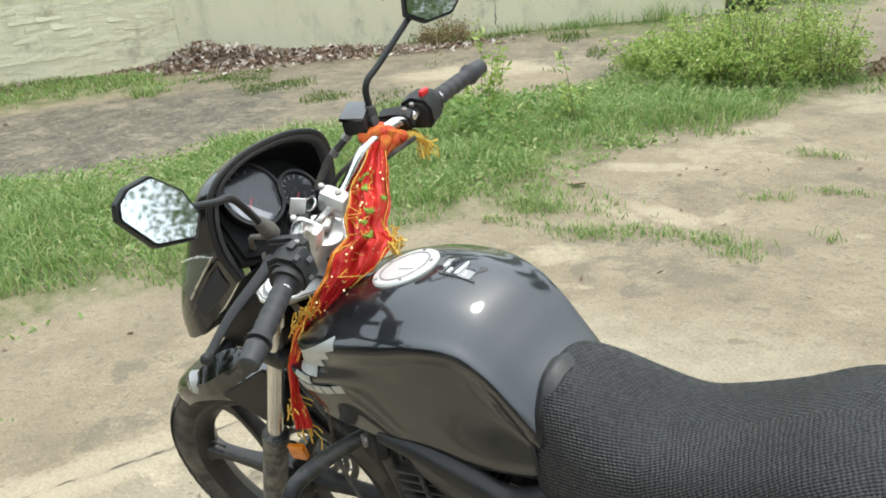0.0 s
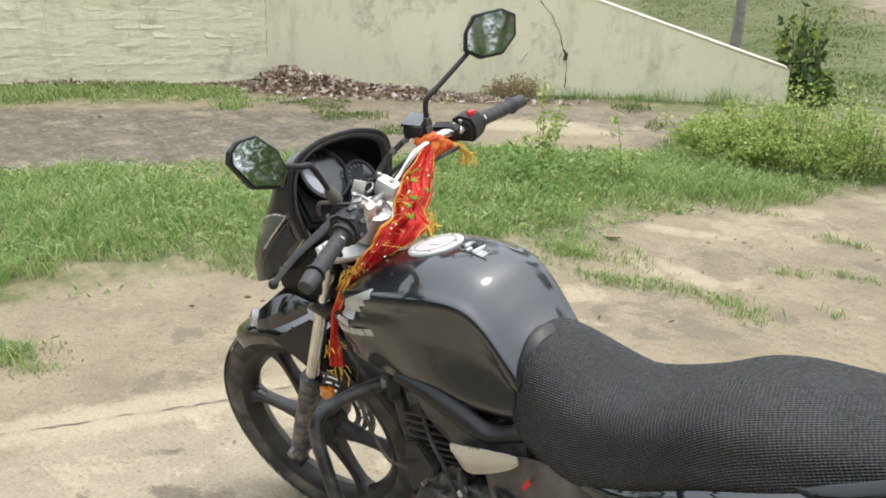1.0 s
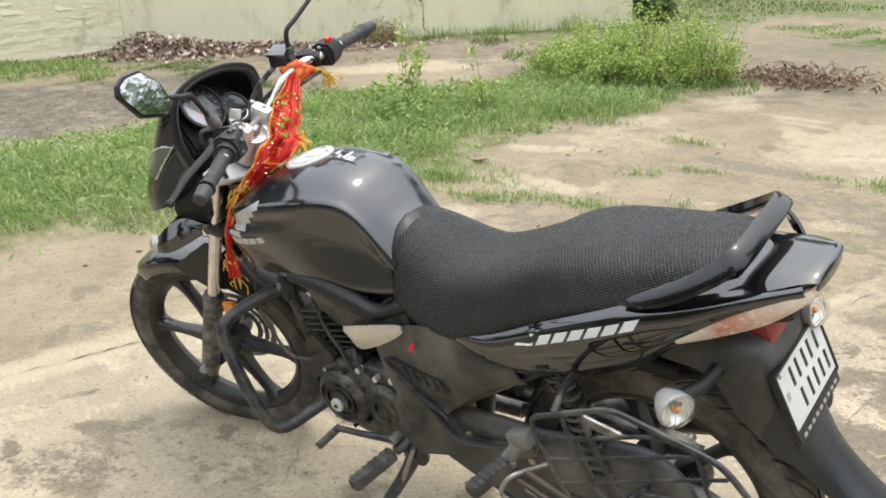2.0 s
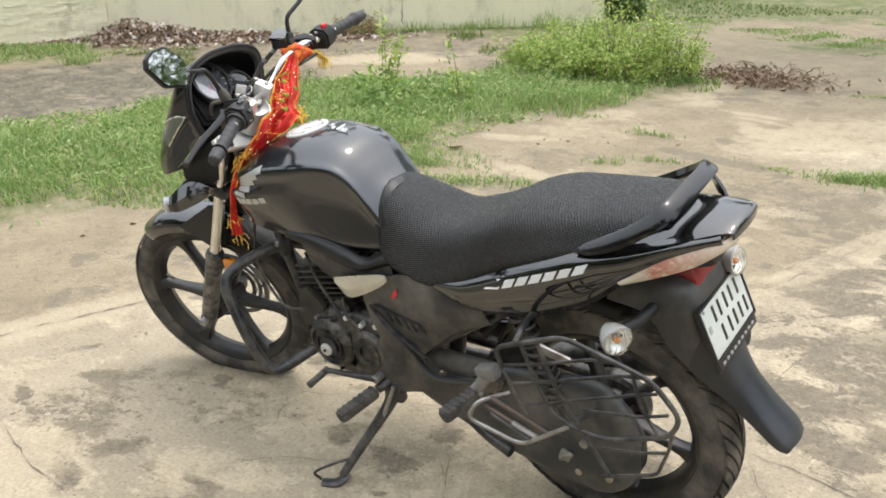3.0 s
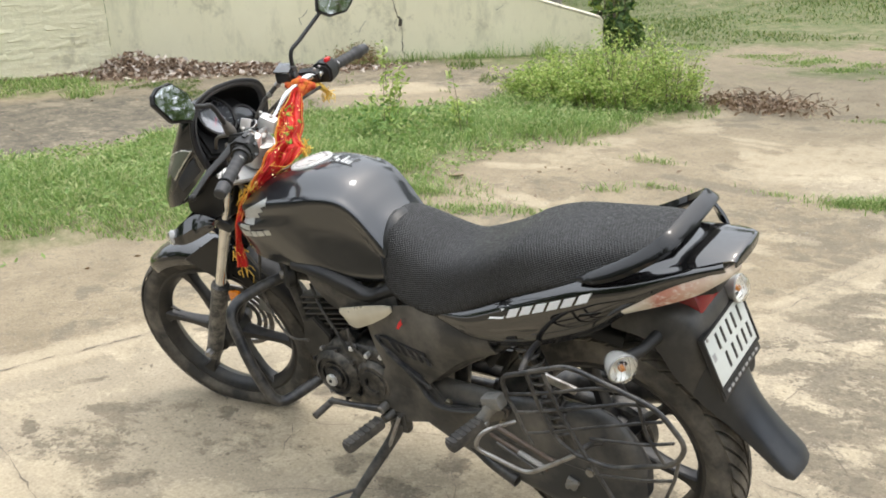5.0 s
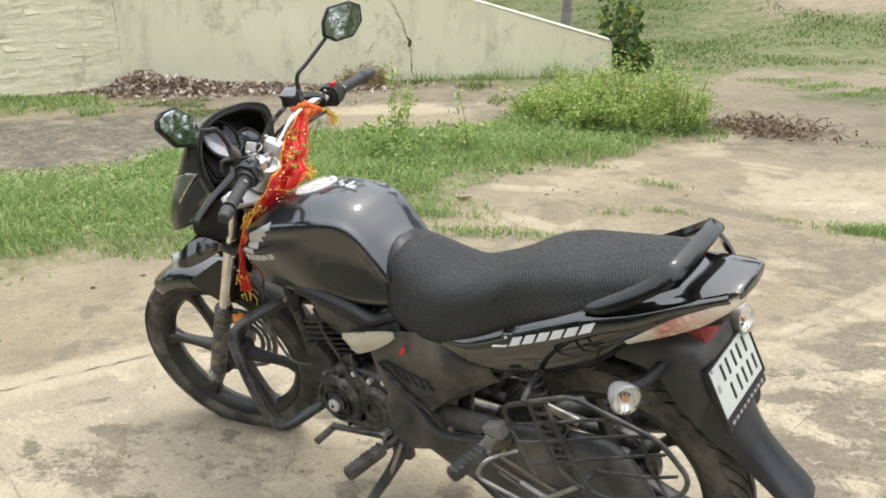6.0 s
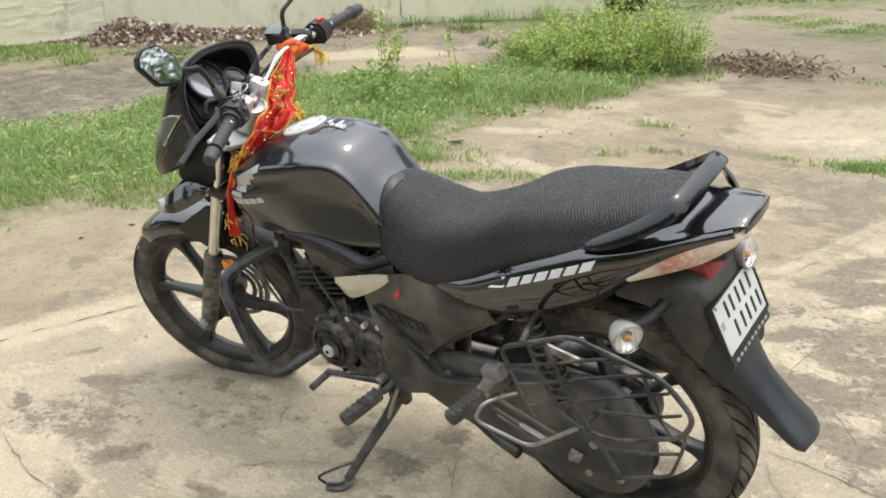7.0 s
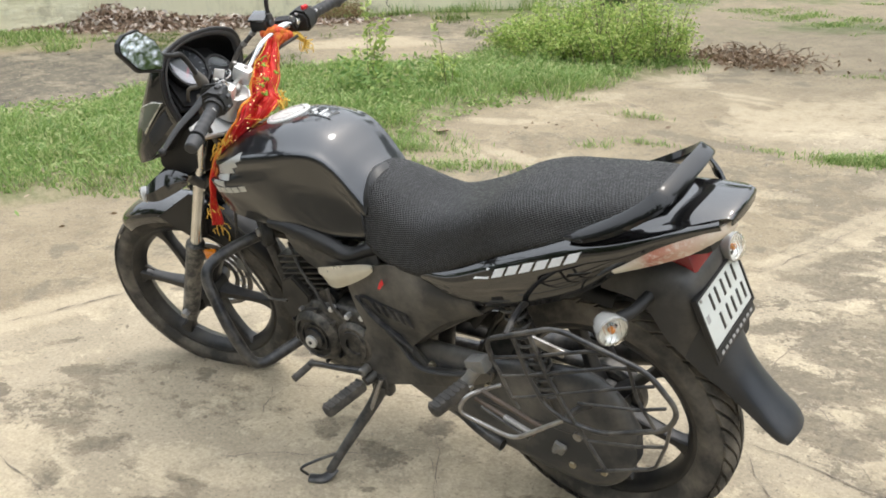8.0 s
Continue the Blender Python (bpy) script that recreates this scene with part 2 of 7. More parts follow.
    soil = m.mix(m.ramp(mid, (0.40, 0.0), (0.60, 1.0)), (0.13, 0.135, 0.055), (0.25, 0.215, 0.13))
    c = m.mix(edge("sand", 0.3), conc, sand)
    c = m.mix(m.ramp(m.math("ADD", m.attr("pale"), fray), (0.62, 0.0), (0.85, 0.7)), c, (0.410, 0.342, 0.236))
    c = m.mix(m.ramp(m.math("ADD", m.attr("stain"), fray), (0.62, 0.0), (0.98, 0.55)), c, (0.205, 0.170, 0.118))
    c = m.mix(edge("dark", 0.25), c, dark)
    c = m.mix(edge("soil", 0.2), c, soil)
    c = m.mix(edge("turf", 0.3), c, m.mix(m.ramp(mid, (0.35, 0.0), (0.65, 1.0)), (0.080, 0.115, 0.032), (0.145, 0.165, 0.058)))
    c = m.mix(m.attr("joint"), c, (0.20, 0.17, 0.13))
    c = m.mix(0.4, c, m.ramp(grain, (0.3, 0.22), (0.7, 0.78)), "OVERLAY")
    m.color(c)
    m.bump(m.noise(9.5, 9, 0.76), 0.55, 0.012).bump(mid, 0.5, 0.02).bump(grain, 0.6, 0.004)
    return m.m


def wall_material(name, brick):
    m = Mat(name, rough=0.9)
    big, mid = m.noise(0.8, 7, 0.65), m.noise(6, 8, 0.7)
    base = m.mix(m.ramp(big, (0.35, 0.0), (0.65, 1.0)), (0.72, 0.68, 0.485), (0.79, 0.75, 0.55))
    streak = m.noise(2.2, 8, 0.75, stretch=(1.6, 1.6, 0.5))
    c = m.mix(m.ramp(streak, (0.50, 0.0), (0.66, 0.5)), base, (0.42, 0.41, 0.29))
    c = m.mix(m.ramp(mid, (0.62, 0.0), (0.78, 0.4)), c, (0.40, 0.36, 0.27))
    blot = m.noise(1.5, 10, 0.78)
    c = m.mix(m.ramp(blot, (0.54, 0.0), (0.62, 0.5)), c, (0.34, 0.315, 0.22))
    m.color(c)
    if brick:
        m.bump(m.noise(4.5, 6, 0.6, stretch=(0.6, 0.6, 2.0)), 0.6, 0.05)
    m.bump(mid, 0.5, 0.02 if brick else 0.008).bump(m.noise(60, 4), 0.3, 0.003)
    return m.m


M["ground"] = ground_material()
M["crack"] = dusty("crack_dirt", (0.15, 0.125, 0.095), (0.24, 0.20, 0.155), 0.95, 40, 0.8)
M["wall_crack"] = dusty("wall_crack", (0.05, 0.045, 0.035), (0.12, 0.10, 0.075), 0.95, 30, 0.8)
M["wall"] = wall_material("cream_wall", False)
M["coping"] = dusty("coping_limewash", (0.76, 0.72, 0.57), (0.36, 0.33, 0.24), 0.9, 11, 0.9)
M["wall_brick"] = wall_material("cream_brick_wall", True)


def leafy(name, a, b, c=None, trans=0.3):
    """Leaves that vary from one to the next, and let light through."""
    m = Mat(name, a, 0.55)
    rnd = m.node("NewGeometry").outputs["Random Per Island"]
    stops = [(0.0, a), (0.6, b)] + ([(0.97, c)] if c else [])
    col = m.ramp(rnd, *stops)
    m.color(col)
    tr = m.node("BsdfTranslucent")
    m.link(col, tr.inputs["Color"])
    mx = m.node("MixShader")
    mx.inputs[0].default_value = trans
    m.link(m.b.outputs[0], mx.inputs[1])
    m.link(tr.outputs[0], mx.inputs[2])
    m.link(mx.outputs[0], m.nt.nodes["Material Output"].inputs["Surface"])
    return m.m


M["grass"] = leafy("grass_blades", (0.135, 0.245, 0.058), (0.30, 0.42, 0.130), (0.50, 0.52, 0.25), 0.42)
M["far_grass"] = leafy("far_grass_blades", (0.085, 0.145, 0.036), (0.16, 0.235, 0.062), (0.28, 0.30, 0.11), 0.38)
M["shrub"] = leafy("shrub_leaves", (0.19, 0.31, 0.065), (0.40, 0.51, 0.13), (0.62, 0.66, 0.26), 0.45)
M["weed"] = leafy("weed_leaves", (0.11, 0.22, 0.05), (0.24, 0.37, 0.10), (0.42, 0.50, 0.17), 0.4)
M["dark_leaf"] = leafy("dark_leaves", (0.03, 0.07, 0.02), (0.10, 0.17, 0.045), (0.34, 0.42, 0.08))
M["tree_leaf"] = leafy("tree_leaves", (0.04, 0.08, 0.02), (0.10, 0.16, 0.04), None, 0.3)
M["dead_leaf"] = leafy("dead_leaves", (0.13, 0.08, 0.05), (0.33, 0.23, 0.16), (0.66, 0.60, 0.54), 0.1)
M["brown_leaf"] = leafy("brown_leaves", (0.15, 0.095, 0.055), (0.27, 0.18, 0.11), (0.40, 0.31, 0.22), 0.1)
M["dead_weed"] = leafy("dry_weed", (0.22, 0.13, 0.06), (0.33, 0.23, 0.12), (0.2, 0.26, 0.07), 0.15)
M["twig"] = dusty("dry_twig", (0.16, 0.12, 0.085), (0.28, 0.22, 0.16), 0.85, 30, 0.6)
M["bark"] = dusty("grey_bark", (0.20, 0.18, 0.16), (0.36, 0.33, 0.29), 0.9, 12, 0.8, 0.0, 0.6)
M["stone"] = dusty("loose_stone", (0.30, 0.26, 0.2), (0.45, 0.4, 0.32), 0.9, 30, 0.8)


def cloth_material():
    """Thin red cloth with orange edges and gold blotches; each fold carries its own streaks."""
    m = Mat("red_gold_cloth", (0.6, 0.03, 0.02), 0.5)
    across = m.node("UVMap", uv_map="cloth").outputs["UV"]
    su = m.node("SeparateXYZ")
    m.link(across, su.inputs[0])
    n1, n2, n3 = m.noise(26, 5, 0.7), m.noise(14, 4, 0.6, stretch=(1, 1, 0.5)), m.voronoi(75)
    c = m.mix(m.ramp(n2, (0.42, 0.0), (0.62, 1.0)), (0.50, 0.014, 0.018), (0.62, 0.03, 0.02))
    c = m.mix(m.ramp(m.math("ADD", su.outputs[0], m.math("MULTIPLY", n1, 0.12)), (0.07, 1.0), (0.16, 0.0)), c, (0.74, 0.20, 0.02))
    c = m.mix(m.ramp(m.math("SUBTRACT", m.noise(90, 4), m.math("MULTIPLY", su.outputs[1], -0.0)), (0.65, 0.0), (0.70, 0.7)), c, (0.75, 0.38, 0.05))
    c = m.mix(m.ramp(n1, (0.62, 0.0), (0.68, 0.8)), c, (0.72, 0.32, 0.05))
    c = m.mix(m.ramp(n3, (0.09, 1.0), (0.14, 0.0)), c, (0.85, 0.62, 0.18))
    m.color(c)
    m.bump(n1, 0.5, 0.004).bump(m.noise(300, 2), 0.3, 0.001)
    return m.m


M["cloth"] = cloth_material()
M["knot"] = dusty("knotted_cloth", (0.62, 0.06, 0.02), (0.78, 0.34, 0.04), 0.6, 60, 0.9)
M["green_thread"] = dusty("green_thread", (0.22, 0.40, 0.05), (0.45, 0.50, 0.12), 0.6, 90, 0.7)
M["sequin"] = Mat("gold_sequin", (0.95, 0.78, 0.42), 0.2, 1.0).m
M["gold"] = dusty("gold_tinsel", (0.80, 0.55, 0.10), (0.70, 0.32, 0.04), 0.4, 60, 0.7, 0.4)

# ---- mesh helpers ----
def make(name, bm, material, smooth=True):
    me = bpy.data.meshes.new(name)
    bm.normal_update()
    bm.to_mesh(me)
    bm.free()
    me.materials.append(material)
    if smooth:
        for p in me.polygons:
            p.use_smooth = True
        me.set_sharp_from_angle(angle=radians(38))
    return me


def part(name, bm, material, parent, label="", smooth=True):
    """Links a bmesh as one mesh object under a thing or a part."""
    ob = new(name, make(name, bm, material, smooth))
    ob.parent = parent
    if label:
        tagged(ob, label)
    return ob


def thing(name, bm, material, label, category, group="", kind="", smooth=True):
    ob = new(name, make(name, bm, material, smooth))
    return tagged(ob, label, category, group, kind)


def stuff(name, verts, faces, material, label, category, smooth=False):
    """Many small pieces that nobody could count, joined in one object."""
    me = bpy.data.meshes.new(name)
    me.from_pydata(verts, [], faces)
    me.materials.append(material)
    return tagged(new(name, me), label, category, kind="stuff")


def crom(p, n, closed=False):
    """n points along a Catmull-Rom curve through the rows of p."""
    p = np.asarray(p, float)
    k = len(p)
    span = k if closed else k - 1
    out = []
    for i in range(n):
        u = span * i / (n if closed else n - 1)
        j = min(int(u), span - 1)
        f = u - j
        if closed:
            a, b, c, d = (p[(j + q) % k] for q in (-1, 0, 1, 2))
        else:
            b, c = p[j], p[j + 1]
            a = p[j - 1] if j > 0 else 2 * b - c
            d = p[j + 2] if j + 2 < k else 2 * c - b
        out.append(0.5 * (2 * b + (c - a) * f + (2 * a - 5 * b + 4 * c - d) * f * f + (3 * b - a - 3 * c + d) * f ** 3))
    return np.array(out)


def surface(ctrl, nu, nv, ring=False, caps=False, bm=None, thick=0.0):
    """A smooth skin through rows of control points. ring: each row is closed. thick: gives an open sheet a thickness."""
    bm = bm or bmesh.new()
    rows = np.array([crom(r, nv, ring) for r in ctrl])
    rows = np.array([crom(rows[:, j], nu) for j in range(nv)]).transpose(1, 0, 2)
    vs = [[bm.verts.new(p) for p in r] for r in rows]
    faces = []
    for i in range(nu - 1):
        for j in range(nv if ring else nv - 1):
            k = (j + 1) % nv
            faces.append(bm.faces.new((vs[i][j], vs[i + 1][j], vs[i + 1][k], vs[i][k])))
    if caps and ring:
        bm.faces.new(list(reversed(vs[0])))
        bm.faces.new(vs[-1])
    bmesh.ops.recalc_face_normals(bm, faces=bm.faces[:])
    if thick:
        bmesh.ops.solidify(bm, geom=bm.faces[:], thickness=thick)
    return bm


def sym(half):
    """A closed ring from its right half: (x, v, w) points from top to bottom."""
    return list(half) + [(x, -v, w) for x, v, w in reversed(half) if abs(v) > 1e-4]


def tube(points, r, n=10, smooth=0, bm=None, closed=False, flat=1.0):
    """A round bar along points; r is one radius or one a point; smooth: how many points to glide through."""
    bm = bm or bmesh.new()
    p = np.asarray(points, float)
    rr = np.full(len(p), r) if np.isscalar(r) else np.asarray(r, float)
    if smooth:
        q = crom(np.column_stack([p, rr]), smooth, closed)
        p, rr = q[:, :3], q[:, 3]
    k = len(p)
    tan = (np.roll(p, -1, 0) - np.roll(p, 1, 0)) if closed else np.gradient(p, axis=0)
    tan /= np.maximum(np.linalg.norm(tan, axis=1, keepdims=True), 1e-9)
    ref = np.array([0, 0, 1.0]) if abs(tan[0][2]) < 0.9 else np.array([1.0, 0, 0])
    a = np.cross(tan[0], ref)
    rings = []
    for i in range(k):
        a = a - tan[i] * np.dot(a, tan[i])
        a /= max(np.linalg.norm(a), 1e-9)
        b = np.cross(tan[i], a)
        rings.append([bm.verts.new(p[i] + rr[i] * (math.cos(2 * math.pi * j / n) * a + flat * math.sin(2 * math.pi * j / n) * b)) for j in range(n)])
    for i in range(k if closed else k - 1):
        s, t = rings[i], rings[(i + 1) % k]
        for j in range(n):
            bm.faces.new((s[j], t[j], t[(j + 1) % n], s[(j + 1) % n]))
    if not closed:
        bm.faces.new(list(reversed(rings[0])))
        bm.faces.new(rings[-1])
    bmesh.ops.recalc_face_normals(bm, faces=bm.faces[:])
    return bm


def bent(points, r, n=10, fillet=0.02, bm=None):
    """A bar of straight runs with rounded bends."""
    p = [Vector(q) for q in points]
    out = [p[0]]
    for a, b, c in zip(p, p[1:], p[2:]):
        f = min(fillet, 0.45 * (b - a).length, 0.45 * (c - b).length)
        s, e = b + (a - b).normalized() * f, b + (c - b).normalized() * f
        out += [s * (1 - t) ** 2 + b * 2 * t * (1 - t) + e * t * t for t in (0, 0.25, 0.5, 0.75, 1)]
    out.append(p[-1])
    return tube([tuple(q) for q in out], r, n, 0, bm)


def lathe(profile, centre, axis=(0, 1, 0), n=48, bm=None):
    """Turns a closed profile of (radius, along) round an axis through centre."""
    bm = bm or bmesh.new()
    ax = Vector(axis).normalized()
    u = ax.orthogonal().normalized()
    if abs(ax.y) > 0.9:
        u = Vector((1, 0, 0))
        u = (u - ax * u.dot(ax)).normalized()
    v = ax.cross(u)
    c = Vector(centre)
    rings = []
    for i in range(n):
        t = 2 * math.pi * i / n
        d = u * math.cos(t) + v * math.sin(t)
        rings.append([bm.verts.new(c + d * r + ax * a) for r, a in profile])
    k = len(profile)
    for i in range(n):
        s, t = rings[i], rings[(i + 1) % n]
        for j in range(k):
            q = (j + 1) % k
            try:
                bm.faces.new((s[j], t[j], t[q], s[q]))
            except ValueError:
                pass
    bmesh.ops.remove_doubles(bm, verts=bm.verts[:], dist=1e-5)
    bmesh.ops.recalc_face_normals(bm, faces=bm.faces[:])
    return bm


def disc(centre, axis, r, depth, n=32, bevel=0.2, bm=None):
    """A round puck along axis, its rim rounded."""
    b = bevel * min(depth, r)
    return lathe([(0, -depth / 2), (r - b, -depth / 2), (r, -depth / 2 + b), (r, depth / 2 - b), (r - b, depth / 2), (0, depth / 2)], centre, axis, n, bm)


def box(centre, size, bevel=0.004, m=None, bm=None, seg=2):
    """A block with rounded edges; m turns it about its centre."""
    bm = bm or bmesh.new()
    made = bmesh.ops.create_cube(bm, size=1.0)["verts"]
    bmesh.ops.scale(bm, vec=size, verts=made)
    if bevel:
        es = list({e for v in made for e in v.link_edges})
        made = list({v for f in bmesh.ops.bevel(bm, geom=es, offset=min(bevel, 0.45 * min(size)), segments=seg, affect="EDGES", profile=0.6)["faces"] for v in f.verts} | {v for v in made if v.is_valid})
    mat = Matrix.Translation(centre) @ (m or Matrix())
    bmesh.ops.transform(bm, matrix=mat, verts=made)
    return bm


def prism(outline, depth, bevel=0.003, bm=None, m=None):
    """A flat outline (x, y) given a thickness along z, edges softened, laid by m."""
    bm = bm or bmesh.new()
    a = [bm.verts.new((x, y, -depth / 2)) for x, y in outline]
    b = [bm.verts.new((x, y, depth / 2)) for x, y in outline]
    n = len(outline)
    bm.faces.new(list(reversed(a)))
    bm.faces.new(b)
    for i in range(n):
        bm.faces.new((a[i], a[(i + 1) % n], b[(i + 1) % n], b[i]))
    made = a + b
    if bevel:
        es = [e for e in {e for v in made for e in v.link_edges} if abs(e.verts[0].co.z - e.verts[1].co.z) < 1e-6]
        bmesh.ops.bevel(bm, geom=es, offset=bevel, segments=2, affect="EDGES")
    bmesh.ops.recalc_face_normals(bm, faces=bm.faces[:])
    if m is not None:
        bmesh.ops.transform(bm, matrix=m, verts=bm.verts[:])
    return bm


def axes(origin, right, up):
    """A pose whose x is right and whose y is near up."""
    x = Vector(right).normalized()
    z = x.cross(Vector(up)).normalized()
    y = z.cross(x)
    m = Matrix((x, y, z)).transposed().to_4x4()
    m.translation = origin
    return m


def xz(outline, v, depth, bevel=0.003, bm=None):
    """A plate with outline (x, w) standing in the motorcycle's side view at v."""
    own = prism(outline, depth, bevel, None, Matrix(((1, 0, 0, 0), (0, 0, 1, v), (0, 1, 0, 0), (0, 0, 0, 1))))
    if bm is None:
        return own
    me = bpy.data.meshes.new("t")
    own.to_mesh(me)
    own.free()
    bm.from_mesh(me)
    bpy.data.meshes.remove(me)
    return bm


def moved(bm, m):
    bmesh.ops.transform(bm, matrix=m, verts=bm.verts[:])
    return bm

# ---- ground ----
def inside(poly, x, y):
    """Signed distance of points to a polygon, positive inside."""
    p = np.array(poly, float)
    d = np.full(x.shape, 1e9)
    odd = np.zeros(x.shape, bool)
    for (x0, y0), (x1, y1) in zip(p, np.roll(p, -1, 0)):
        ex, ey = x1 - x0, y1 - y0
        t = np.clip(((x - x0) * ex + (y - y0) * ey) / (ex * ex + ey * ey), 0, 1)
        d = np.minimum(d, np.hypot(x - x0 - t * ex, y - y0 - t * ey))
        cross = ((y0 > y) != (y1 > y)) & (x < (x1 - x0) * (y - y0) / (y1 - y0 + 1e-12) + x0)
        odd ^= cross
    return np.where(odd, d, -d)


def waves(x, y, f, seed):
    """A cheap smooth random field, about -1 to 1."""
    rng = np.random.RandomState(seed)
    s = np.zeros_like(x)
    for _ in range(7):
        a = rng.rand() * 6.283
        k = f * (0.6 + 1.2 * rng.rand())
        s += np.sin(k * (x * math.cos(a) + y * math.sin(a)) + rng.rand() * 6.283)
    return s / 3.5


GRASS_BAND = [(-3.7, -0.2), (-3.4, 0.25), (-3.25, 0.6), (-3.12, 0.95), (-2.85, 1.5), (-2.5, 2.15), (-2.5, 2.7), (-2.42, 3.2), (-2.2, 3.75), (-1.95, 4.35),
              (-1.75, 4.85), (-1.9, 5.2), (-2.9, 5.0), (-3.4, 4.65), (-3.75, 4.15), (-4.15, 3.7), (-4.4, 3.4), (-4.9, 2.45), (-4.95, 1.9), (-5.3, 1.3), (-5.7, 0.75), (-7.5, -1.5), (-6.0, -3.0)]
WALL_GRASS = [(-9.9, 1.0), (-8.05, 1.75), (-7.45, 2.25), (-6.75, 3.3), (-6.9, 3.9), (-7.7, 4.0), (-9.3, 2.3)]
DARK_EARTH = [(-6.3, -0.6), (-5.75, 0.75), (-5.35, 1.3), (-5.0, 1.95), (-4.9, 2.6), (-5.0, 3.3), (-5.9, 3.9), (-6.8, 3.3), (-7.5, 2.2), (-8.1, 1.7), (-9.9, 0.8)]
FAR_GRASS = [(-3.4, 7.0), (-2.6, 6.6), (-1.4, 6.8), (0.6, 7.2), (4.0, 8.5), (14, 14), (40, 60), (-60, 60), (-30, 14), (-7.7, 4.6)]
BANK_SOIL = [(-5.2, 14.5, 2.2, 0.9, -45, 1.0), (-2.4, 12.2, 1.5, 0.5, -25, 0.9), (1.0, 14.5, 4.0, 1.6, -10, 1.0), (-0.8, 9.6, 1.4, 0.35, 5, 0.8)]
FAR_DIRT = [(-2.9, 7.3), (-2.1, 6.6), (-1.2, 7.3), (-0.4, 8.3), (-1.3, 8.7), (-2.7, 8.2)]
SLABS = [(-2.15, -3.0), (-2.25, -0.3), (-2.1, 0.15), (-1.6, 1.4), (-0.85, 1.52), (-0.26, 1.32), (-0.12, 1.62), (0.17, 2.55), (-0.3, 3.2), (-0.9, 3.5), (0.2, 4.2), (3, 6), (6, 4), (6, -6), (-2.15, -6)]
FORE_EARTH = [(-4.9, 2.6), (-4.4, 3.4), (-3.4, 4.65), (-2.9, 5.1), (-3.5, 7.3), (-7.9, 4.4), (-6.8, 3.2)]
# Unseen dark ground on the camera's side, added to darken the tank's reflection.
UNSEEN_DARK_GROUND = [(-7.5, -1.6), (-2.6, -1.12), (-1.3, -1.10), (-0.9, -1.6), (0.0, -2.3), (6, -2.5), (9, -9), (-9, -9)]
PALE_PATH = [(-5.0, 4.35), (-4.2, 3.85), (-3.6, 4.35), (-3.9, 4.75), (-4.5, 4.9)]
JOINTS = [   # two ends and the widest half-opening of each crack or slab joint
    ((-2.5, -0.85), (-1.95, 0.5), 0.0050), ((-1.9, -0.62), (-1.15, -0.79), 0.0032), ((0.1, 0.41), (0.9, 0.32), 0.0030), ((0.19, 0.37), (0.34, 0.19), 0.0024),
    ((0.20, 2.62), (-0.12, 1.62), 0.0022), ((-0.12, 1.62), (-0.30, 1.22), 0.0016), ((0.18, 0.73), (0.56, 0.54), 0.0014), ((0.16, 0.9), (0.56, 0.33), 0.0013), ((-0.98, -0.40), (-0.50, -0.09), 0.0020),
    ((-0.62, 0.11), (-0.36, -0.26), 0.0014), ((-1.12, -0.05), (-1.02, -0.20), 0.0018), ((-1.1, -0.02), (0.1, 0.41), 0.0014), ((0.05, 0.42), (0.22, 1.3), 0.0014), ((-0.50, -0.09), (-0.32, -0.30), 0.0012)]
# soft patches: middle, half sizes, turn in degrees, strength
PALE_SPOTS = [(-0.25, 4.15, 0.75, 0.50, 35, 0.8), (-0.75, 3.75, 0.28, 0.30, 20, 0.9), (0.55, 3.9, 0.6, 0.6, 0, 0.7), (-2.25, -0.18, 0.11, 0.62, -20, 1.0), (-1.50, -0.72, 0.20, 0.15, 10, 1.0),
              # The patch at (-0.85, 0.02) is put in to lighten the motorcycle's shade.
              (0.06, 2.15, 0.08, 0.62, -18, 1.5), (0.22, 2.85, 0.30, 0.16, 35, 1.2), (-0.15, -0.15, 0.50, 0.30, 30, 0.75), (-0.85, 0.02, 0.35, 0.20, 15, 0.8), (0.45, 0.9, 0.5, 0.35, 10, 0.5), (0.35, 1.7, 0.3, 0.25, 0, 0.4), (-1.9, 3.3, 0.35, 0.22, 40, 0.6), (-2.4, 0.6, 0.25, 0.35, -15, 0.5), (-0.55, 0.35, 0.4, 0.25, 20, 0.7)]
STAIN_SPOTS = [(-1.12, -0.17, 0.24, 0.10, 35, 0.3), (-1.50, -0.20, 0.20, 0.10, 30, 0.3), (-2.35, 0.03, 0.14, 0.10, 60, 0.75), (-0.90, 3.12, 0.38, 0.08, -12, 0.95), (-0.08, 2.62, 0.50, 0.34, 15, 0.8), (-0.55, 2.75, 0.3, 0.2, 20, 0.7), (-1.0, 3.45, 0.12, 0.20, 40, 0.6),
               (-1.55, 1.98, 0.45, 0.24, 10, 0.6), (-1.75, 2.75, 0.30, 0.12, 25, 0.6), (0.42, 1.30, 0.30, 0.14, 25, 0.8), (0.25, 1.05, 0.16, 0.10, 0, 0.7), (-1.30, 5.0, 0.5, 0.14, 12, 0.7), (-0.2, 5.35, 0.7, 0.12, 10, 0.8), (-2.7, 0.35, 0.2, 0.14, 40, 0.5), (-1.6, -0.5, 0.2, 0.12, 20, 0.6)]


def strewn(seed, n, x0, x1, y0, y1, small, large):
    """Small patches strewn at random, longer than wide."""
    rng = random.Random(seed)
    return [(rng.uniform(x0, x1), rng.uniform(y0, y1), rng.uniform(small, large), rng.uniform(0.3, 0.7) * rng.uniform(small, large), rng.uniform(-30, 50), rng.uniform(0.6, 1.0)) for _ in range(n)]


